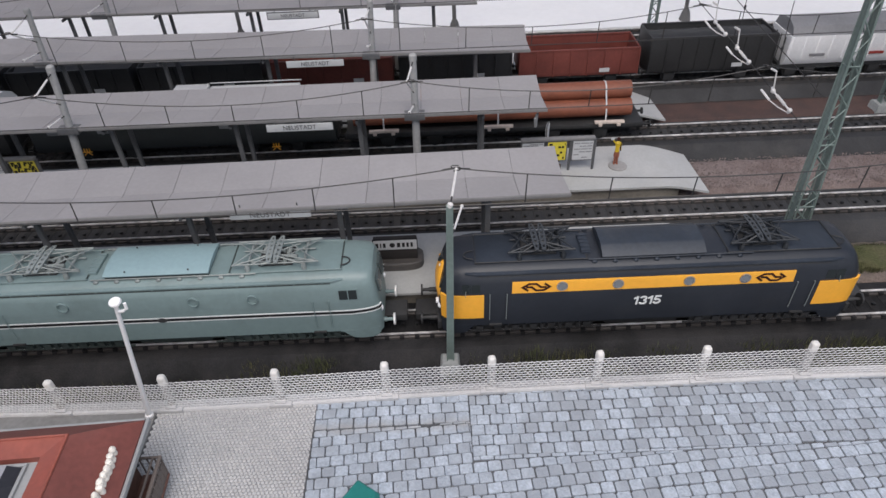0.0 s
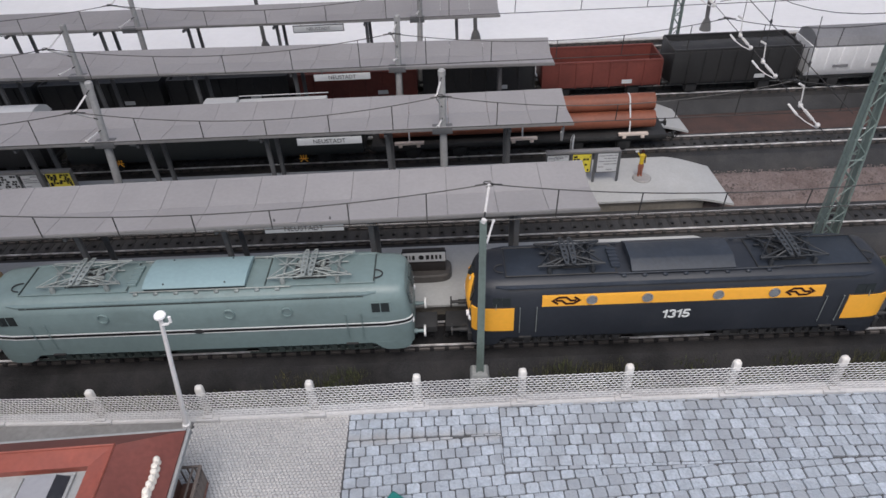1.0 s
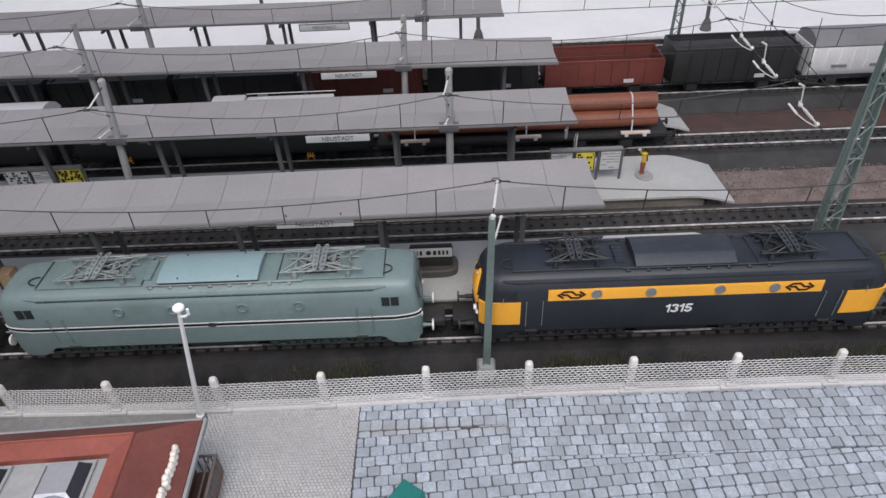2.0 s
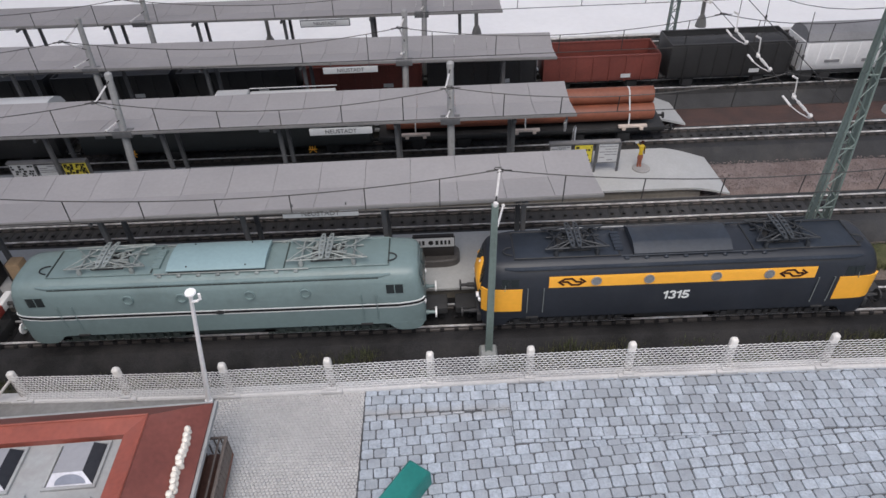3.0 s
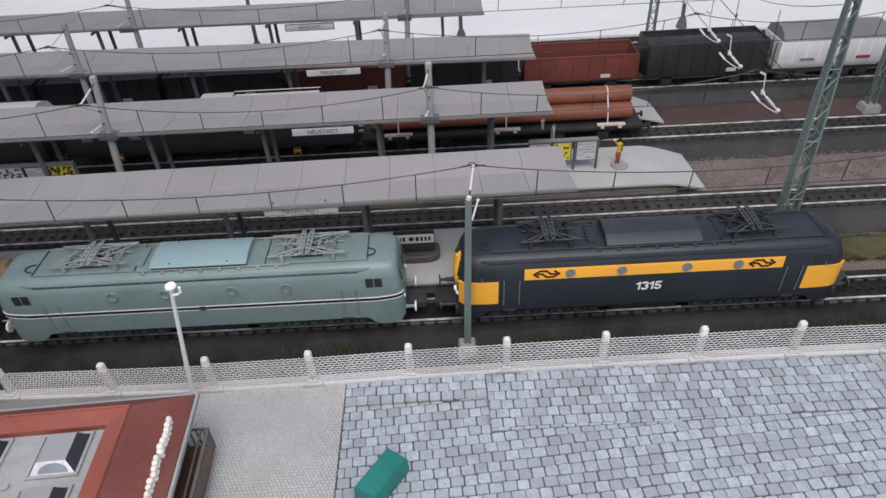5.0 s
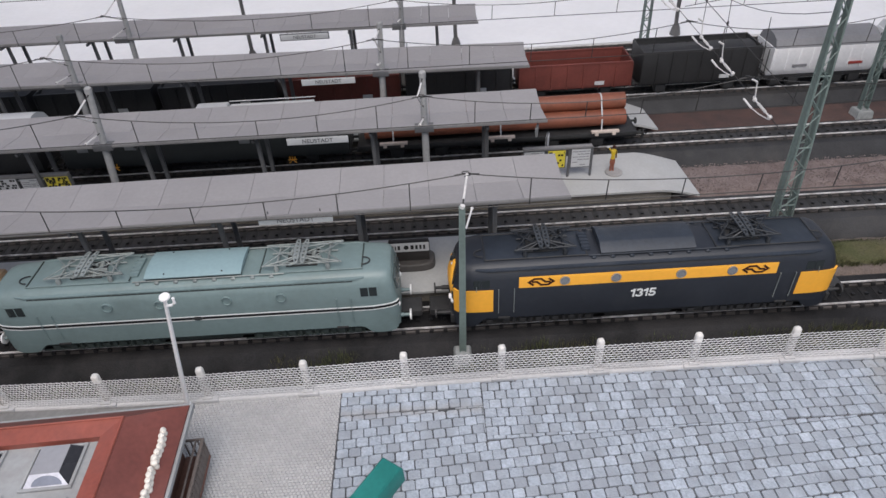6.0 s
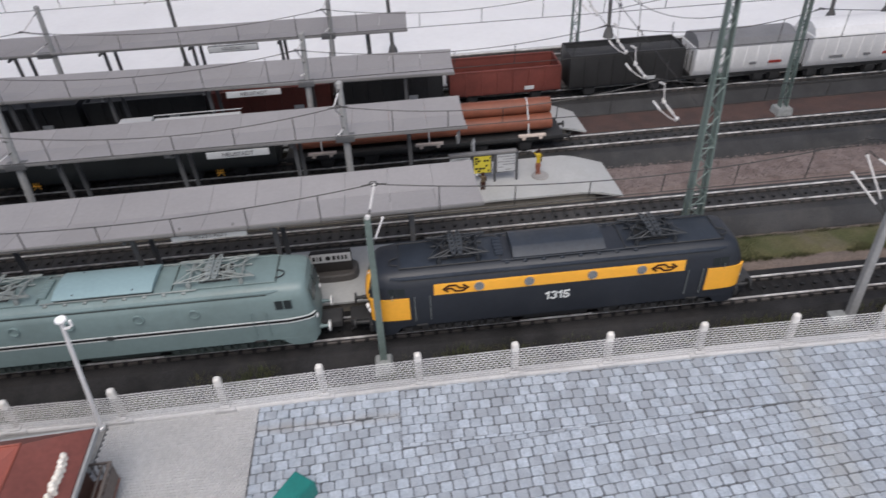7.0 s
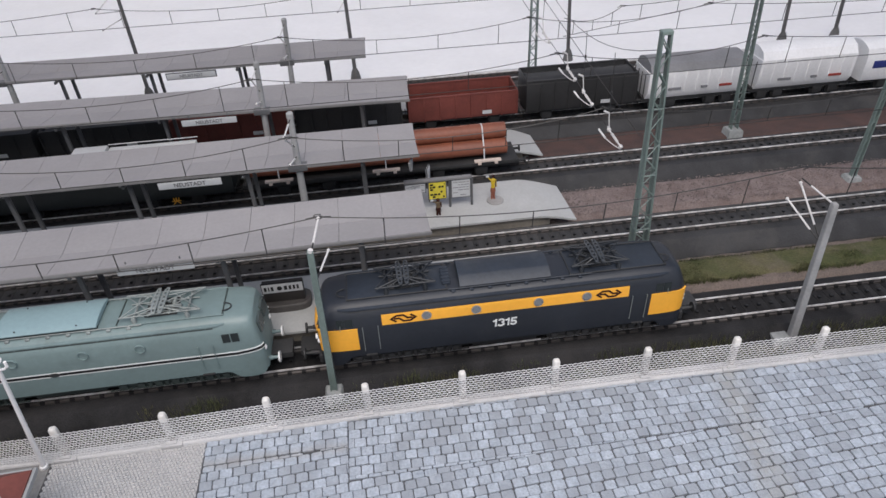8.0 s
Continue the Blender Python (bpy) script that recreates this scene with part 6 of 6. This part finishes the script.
def figurine(x, y, z, h, cloth, legs, label):
    b = bmesh.new()
    for s in (-1, 1):
        rod(b, (s * 0.0009, 0, 0), (s * 0.0007, 0, h * 0.30), 0.0007, 0.0009, seg=8)
        ball(b, (s * 0.0010, -0.0005, 0.0004), 0.0008, 0.9, 1.5, 0.6)
    loft(b, [[(w * math.cos(a), 0.7 * w * math.sin(a), zz) for a in [k * math.pi / 5 for k in range(10)]] for zz, w in ((h * 0.27, 0.0019), (h * 0.36, 0.0020), (h * 0.46, 0.0017))])
    low = len(b.faces)
    loft(b, [[(w * math.cos(a), 0.7 * w * math.sin(a), zz) for a in [k * math.pi / 5 for k in range(10)]] for zz, w in ((h * 0.44, 0.0016), (h * 0.60, 0.0014), (h * 0.78, 0.0020), (h * 0.83, 0.0010))])
    rod(b, (-0.0018, 0, h * 0.77), (-0.0036, -0.0008, h * 0.90), 0.00055, seg=6)
    rod(b, (0.0019, 0, h * 0.77), (0.0021, -0.0006, h * 0.50), 0.00055, seg=6)
    mid = len(b.faces)
    ball(b, (0, 0, h * 0.92), 0.0013)
    top = len(b.faces)
    ball(b, (-0.0043, -0.0009, h * 0.95), 0.0011, 1.2, 0.6, 0.8)
    b.faces.ensure_lookup_table()
    for i, f in enumerate(b.faces):
        f.material_index = 1 if i < low else 0 if i < mid else 2 if i < top else 3
    ob = solid("figurine", b, cloth, label, "figurine")
    for m_ in (legs, M_EMBLEM, M_SIGN):
        ob.data.materials.append(m_)
    ob.location = (x, y, z)
    return ob


M_FIGLEGS = mat("figure_red_brown", (0.30, 0.10, 0.06), 0.5, bump=0)
figurine(0.0222, 0.1345, PLAT_Z + 0.0010, 0.0205, M_FIGYELLOW, M_FIGLEGS, "small yellow and brown plastic figurine on a round disc")
figurine(-0.0200, 0.1220, PLAT_Z, 0.0135, mat("figure_olive_brown", (0.13, 0.09, 0.05), 0.6, bump=0), M_EMBLEM, "small dark brown plastic figurine before the notice boards")

# buffer stop at the track's end
t = thing("buffer_stop", (-0.3600, T1, RAIL_Z - 0.003), "black buffer stop with a white and red beam", "buffer stop")
for k, (ya, yb, m_) in enumerate(((-0.0170, -0.0065, M_BUFFWHITE), (-0.0065, 0.0055, M_RED), (0.0055, 0.0170, M_BUFFWHITE))):
    bm = bmesh.new()
    box(bm, -0.0020, 0.0020, ya, yb, 0.0130, 0.0180, 0.0004)
    part("beam_section", bm, m_, t)
for sy in (-1, 1):
    bm = bmesh.new()
    box(bm, -0.0055, 0.0012, sy * 0.0082 - 0.0015, sy * 0.0082 + 0.0015, 0.0, 0.0130, 0.0004)
    tube(bm, [(-0.030, sy * 0.0082, 0.001), (-0.003, sy * 0.0082, 0.0140)], 0.0014, 8)
    part("support", bm, M_UNDER, t)
    bm = bmesh.new()
    rod(bm, (0.0018, sy * 0.0100, 0.0150), (0.0058, sy * 0.0100, 0.0150), 0.0012, seg=10)
    rod(bm, (0.0058, sy * 0.0100, 0.0150), (0.0066, sy * 0.0100, 0.0150), 0.0026, seg=16)
    part("buffer", bm, M_UNDER, t)
bm = bmesh.new()
box(bm, -0.0060, 0.0010, -0.0130, 0.0130, -0.004, 0.0060, 0.0008)
part("body", bm, M_UNDER, t)

# platform bench and box near the buffer stop
t = thing("platform_box", (-0.3860, 0.0380, PLAT_Z), "dark cabinet with a small white label on the platform", "cabinet")
bm = bmesh.new()
box(bm, -0.0160, 0.0080, -0.0060, 0.0060, 0.0, 0.0150, 0.0008)
part("body", bm, M_KIOSK, t)
bm = bmesh.new()
box(bm, -0.0060, 0.0010, -0.0064, -0.0059, 0.0090, 0.0125, 0.0001)
part("label_plate", bm, M_SIGN, t)
t = thing("wooden_crate", (-0.3655, 0.0380, PLAT_Z), "pale wooden crate on the front platform", "crate")
bm = bmesh.new()
box(bm, -0.0040, 0.0040, -0.0040, 0.0040, 0.0, 0.0155, 0.0012)
part("body", bm, M_CARDBOARD, t)
bm = bmesh.new()
box(bm, -0.0060, -0.0041, -0.0030, 0.0030, 0.0, 0.0140, 0.0006)
part("lid", bm, M_KIOSK, t)

# white street lamp by the fence
t = thing("street_lamp", (-0.2348, -0.0515, PAVE_Z), "white plastic street lamp with a round flat top", "street lamp")
bm = bmesh.new()
loft(bm, [[(lx * 0.0165 + r * math.cos(a), -lx * 0.0100 + r * math.sin(a), z) for a in [k * math.pi / 6 for k in range(12)]] for z, r, lx in ((0, 0.0020, 0.0), (0.0015, 0.0019, 0.02), (0.0020, 0.0012, 0.03), (0.041, 0.0010, 0.51), (0.0800, 0.0008, 0.99))])
part("pole", bm, M_LAMPWHITE, t)
bm = bmesh.new()
rod(bm, (0.0163, -0.0099, 0.0793), (0.0166, -0.0100, 0.0811), 0.0010, 0.0022, seg=20)
rod(bm, (0.0166, -0.0100, 0.0811), (0.0167, -0.0100, 0.0818), 0.0023, 0.0021, seg=20)
part("lamp_head", bm, M_LAMPWHITE, t)
bm = bmesh.new()
tube(bm, [(0.0156, -0.0096, 0.0760), (0.0183, -0.0100, 0.0767), (0.0197, -0.0100, 0.0777), (0.0199, -0.0100, 0.0805)], 0.0006, 8)
part("side_arm", bm, M_LAMPWHITE, t)

# teal box on the cobbles
t = thing("plastic_box", (-0.1374, -0.1060, PAVE_Z), "turquoise green plastic block with chamfered edges on the setts", "box", rz=54)
bm = bmesh.new()
loft(bm, [[(-0.0118, -0.0058, 0.0), (0.0118, -0.0058, 0.0), (0.0118, 0.0058, 0.0), (-0.0118, 0.0058, 0.0)],
          [(-0.0116, -0.0056, 0.0086), (0.0116, -0.0056, 0.0086), (0.0116, 0.0056, 0.0086), (-0.0116, 0.0056, 0.0086)],
          [(-0.0106, -0.0046, 0.0100), (0.0106, -0.0046, 0.0100), (0.0106, 0.0046, 0.0100), (-0.0106, 0.0046, 0.0100)]])
bmesh.ops.bevel(bm, geom=list(bm.edges), offset=0.0003, segments=2, affect="EDGES")
part("shell", bm, M_TEAL, t)

# ---- red roofed house ----
h = thing("house", (-0.2166, -0.0795, 0.0130), "house with a red hipped roof, grey flat top and skylights", "house", rz=2.6)
EZ, HZ, IZ = 0.0320, 0.0450, 0.0410
bm = bmesh.new()
box(bm, -0.30, -0.0075, -0.30, -0.0075, -0.0026, EZ - 0.001)
part("wall", bm, M_BRICKWALL, h)
def roof_face(name, pts, thick, material, label=""):
    b = bmesh.new()
    up = [b.verts.new(p) for p in pts]
    dn = [b.verts.new((p[0], p[1], p[2] - thick)) for p in pts]
    fs = [b.faces.new(up), b.faces.new(dn[::-1])]
    fs += [b.faces.new((up[i], dn[i], dn[(i + 1) % len(pts)], up[(i + 1) % len(pts)])) for i in range(len(pts))]
    bmesh.ops.recalc_face_normals(b, faces=fs)
    return part(name, b, material, h, label)
HX, HY, IX, IY = -0.0192, -0.0140, -0.0264, -0.0214
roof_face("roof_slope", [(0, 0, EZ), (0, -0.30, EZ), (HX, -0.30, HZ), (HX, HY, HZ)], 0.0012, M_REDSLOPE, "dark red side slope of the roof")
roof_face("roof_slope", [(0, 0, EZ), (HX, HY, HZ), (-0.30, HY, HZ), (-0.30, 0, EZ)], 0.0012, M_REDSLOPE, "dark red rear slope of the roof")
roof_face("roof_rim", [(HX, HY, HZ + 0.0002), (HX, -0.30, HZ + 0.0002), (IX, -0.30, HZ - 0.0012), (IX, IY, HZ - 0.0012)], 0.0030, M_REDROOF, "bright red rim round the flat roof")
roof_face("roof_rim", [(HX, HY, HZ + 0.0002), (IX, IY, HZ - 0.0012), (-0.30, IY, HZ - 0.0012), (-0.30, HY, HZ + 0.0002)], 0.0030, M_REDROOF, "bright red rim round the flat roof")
bm = bmesh.new()
tube(bm, [(HX, -0.30, HZ + 0.0002), (HX, HY, HZ + 0.0002), (-0.30, HY, HZ + 0.0002)], 0.0007, 8)
part("ridge_bead", bm, M_REDROOF, h)
bm = bmesh.new()
box(bm, -0.30, IX + 0.001, -0.30, IY + 0.001, IZ - 0.003, IZ, 0)
part("flat_roof", bm, M_FLATGREY, h, "grey flat roof deck")
for a, c in (((0.0010, -0.30), (0.0010, 0.0010)), ((-0.30, 0.0010), (-0.0008, 0.0010))):
    bm = bmesh.new()
    box(bm, min(a[0], c[0]) - 0.0010, max(a[0], c[0]) + 0.0004, min(a[1], c[1]) - 0.0010, max(a[1], c[1]) + 0.0006, EZ - 0.0030, EZ - 0.0006, 0.0004)
    part("eave_gutter", bm, M_FLATGREY, h, "pale grey eaves gutter")
# skylights: glazed frusta on raised curbs
def skylight(x, y):
    s = 0.0086
    b = bmesh.new()
    for x0, x1, y0, y1 in ((-s - 0.0012, s + 0.0012, -s - 0.0012, -s), (-s - 0.0012, s + 0.0012, s, s + 0.0012), (-s - 0.0012, -s, -s, s), (s, s + 0.0012, -s, s)):
        box(b, x + x0, x + x1, y + y0, y + y1, IZ, IZ + 0.0012, 0.0003)
    light = part("skylight", b, M_FLATGREY, h, "grey skylight curb")
    lo = [(-s + 0.0003, -s + 0.0003), (s - 0.0003, -s + 0.0003), (s - 0.0003, s - 0.0003), (-s + 0.0003, s - 0.0003)]
    hi = [(-0.0058, -0.0050), (0.0050, -0.0050), (0.0050, 0.0072), (-0.0058, 0.0072)]
    z0, z1 = IZ + 0.0006, IZ + 0.0042
    # shade on one side and glare on the front are put into the pane colours
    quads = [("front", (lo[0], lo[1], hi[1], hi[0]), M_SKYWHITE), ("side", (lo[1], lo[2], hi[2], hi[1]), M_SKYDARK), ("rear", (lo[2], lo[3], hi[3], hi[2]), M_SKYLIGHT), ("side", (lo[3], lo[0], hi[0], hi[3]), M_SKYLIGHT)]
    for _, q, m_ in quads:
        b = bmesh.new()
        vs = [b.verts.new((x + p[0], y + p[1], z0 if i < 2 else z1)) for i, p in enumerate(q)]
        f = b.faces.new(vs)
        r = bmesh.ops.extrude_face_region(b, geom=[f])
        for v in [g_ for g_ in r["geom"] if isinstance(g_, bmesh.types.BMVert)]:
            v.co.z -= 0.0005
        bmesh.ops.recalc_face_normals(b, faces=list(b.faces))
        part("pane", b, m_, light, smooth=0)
    # a rounded blue-grey arch laid on the front pane
    b = bmesh.new()
    rise = (z1 - z0) / (hi[0][1] - lo[0][1])
    arch = [(0.0056 * math.cos(a), 0.0024 * math.sin(a)) for a in [math.pi * k / 12 for k in range(13)]]
    up_ = [b.verts.new((x + 0.0004 + p[0], y + lo[0][1] + 0.0003 + p[1], z0 + rise * (0.0003 + p[1]) + 0.0002)) for p in arch]
    dn_ = [b.verts.new((v.co.x, v.co.y, v.co.z - 0.0004)) for v in up_]
    fs = [b.faces.new(up_), b.faces.new(dn_[::-1])] + [b.faces.new((up_[k], dn_[k], dn_[(k + 1) % 13], up_[(k + 1) % 13])) for k in range(13)]
    bmesh.ops.recalc_face_normals(b, faces=fs)
    part("blind", b, M_PANEARCH, light, "rounded blue-grey arch on the pane", smooth=0)
    b = bmesh.new()
    box(b, x + hi[0][0], x + hi[1][0], y + hi[0][1], y + hi[2][1], z1 - 0.0005, z1)
    part("pane", b, M_SKYLIGHT, light)
for i in range(4):
    for j in range(3):
        skylight(-0.0409 - 0.0312 * i, -0.0320 - 0.0232 * j)
bm = bmesh.new()
rod(bm, (-0.0565, -0.0440, IZ), (-0.0565, -0.0440, IZ + 0.0012), 0.0015, seg=16)
part("roof_vent", bm, M_FLATGREY, h)
# row of turned cream finials up the side slope
rnd = random.Random(3)
y = -0.0165
while y > -0.12:
    bm = bmesh.new()
    zb = EZ + (HZ - EZ) * (0.0062 / 0.0208)
    dx, w, d = rnd.uniform(-0.0005, 0.0005), rnd.uniform(0.0009, 0.0012), rnd.uniform(0.0011, 0.0015)
    tw = rnd.uniform(-0.3, 0.3)
    rings = []
    for z, f in ((-0.0016, 0.8), (-0.0002, 1.05), (0.0008, 0.75), (0.0016, 1.0), (0.0026, 0.85), (0.0031, 0.4)):
        f *= rnd.uniform(0.88, 1.12)
        rings.append([(-0.0050 + dx + f * w * math.cos(a + tw) * 1.15, y + f * d * math.sin(a + tw) * 1.15, zb + z) for a in [math.pi / 8 + k * math.pi / 4 for k in range(8)]])
    loft(bm, rings)
    part("finial", bm, M_CREAM, h, "cream turned finial", smooth=30)
    y -= rnd.uniform(0.0023, 0.0029)
# balcony on the side wall: floor, two rails on thin balusters
for x0, x1, y0, y1, z0, z1, m_, nm in ((-0.0075, 0.0034, -0.150, -0.0068, 0.0040, 0.0054, M_BRICKWALL, "balcony_floor"), (0.0024, 0.0030, -0.150, -0.0068, 0.0054, 0.0135, M_WOODGREY, "balcony_front"),
                                      (0.0022, 0.0036, -0.150, -0.0062, 0.0158, 0.0170, M_WOODGREY, "balcony_rail"), (-0.0004, 0.0004, -0.150, -0.0070, 0.0158, 0.0167, M_WOODGREY, "balcony_rail"),
                                      (-0.0075, 0.0034, -0.0070, -0.0060, 0.0158, 0.0168, M_WOODGREY, "balcony_rail")):
    bm = bmesh.new()
    box(bm, x0, x1, y0, y1, z0, z1, 0.0003)
    part(nm, bm, m_, h)
bm = bmesh.new()
box(bm, -0.00025, 0.00025, -0.00025, 0.00025, 0.0054, 0.0160)
baluster = mesh_of("baluster", bm, M_WOODGREY)
for k in range(40):
    piece("baluster", baluster, h, (0.0029, -0.0068 - 0.0030 * k, 0))
for k in range(3):
    piece("baluster", baluster, h, (-0.0056 + 0.0030 * k, -0.0065, 0))
for k in range(3):
    bm = bmesh.new()
    tube(bm, [(-0.0075, -0.0170 - 0.032 * k, 0.0180), (-0.0030, -0.0170 - 0.032 * k, 0.0262), (-0.0005, -0.0170 - 0.032 * k, 0.0285)], 0.0011, 8)
    part("eave_bracket", bm, M_CREAM, h, "pale curved eaves bracket")

# flat roofed hut at the pavement's end
t = thing("hut", (-0.3950, -0.0640, PAVE_Z), "low grey hut with a flat roof beside the fence", "hut")
bm = bmesh.new()
box(bm, -0.042, 0.042, -0.010, 0.010, -0.0005, 0.0080, 0.0005)
part("wall", bm, M_CONC, t)
bm = bmesh.new()
box(bm, -0.047, 0.0500, -0.0130, 0.0120, 0.0080, 0.0102, 0.0006)
part("roof", bm, M_FLATGREY, t)

# ballast pebbles on the pink gravel
rnd = random.Random(21)
verts, faces = [], []
for _ in range(5200):
    x, y = rnd.uniform(0.066, 0.42), rnd.uniform(T2 + 0.029, T3 - 0.031)
    r = rnd.uniform(0.0003, 0.0008)
    base = len(verts)
    z = 0.0046
    verts += [(x + r, y, z), (x - r * 0.6, y + r * 0.9, z), (x - r * 0.6, y - r * 0.9, z), (x + rnd.uniform(-r, r) * 0.4, y, z + r * 0.9)]
    faces += [(base, base + 1, base + 3), (base + 1, base + 2, base + 3), (base + 2, base, base + 3)]
me = bpy.data.meshes.new("gravel")
me.from_pydata(verts, [], faces)
me.materials.append(mat("pale_pink_pebble", (0.235, 0.190, 0.178), 0.85, var=0.2, island=0.28, bump=0))
tagged(new("gravel", me), "scattered pale pink and brown pebbles between tracks", "gravel", kind="stuff")
cobbles()
for tr, xa, xb in TRACKS:
    x = xa
    while x < xb:
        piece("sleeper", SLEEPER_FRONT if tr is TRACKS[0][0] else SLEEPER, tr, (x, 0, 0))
        piece("stud", STUD, tr, (x, 0, 0))
        x += 0.0077
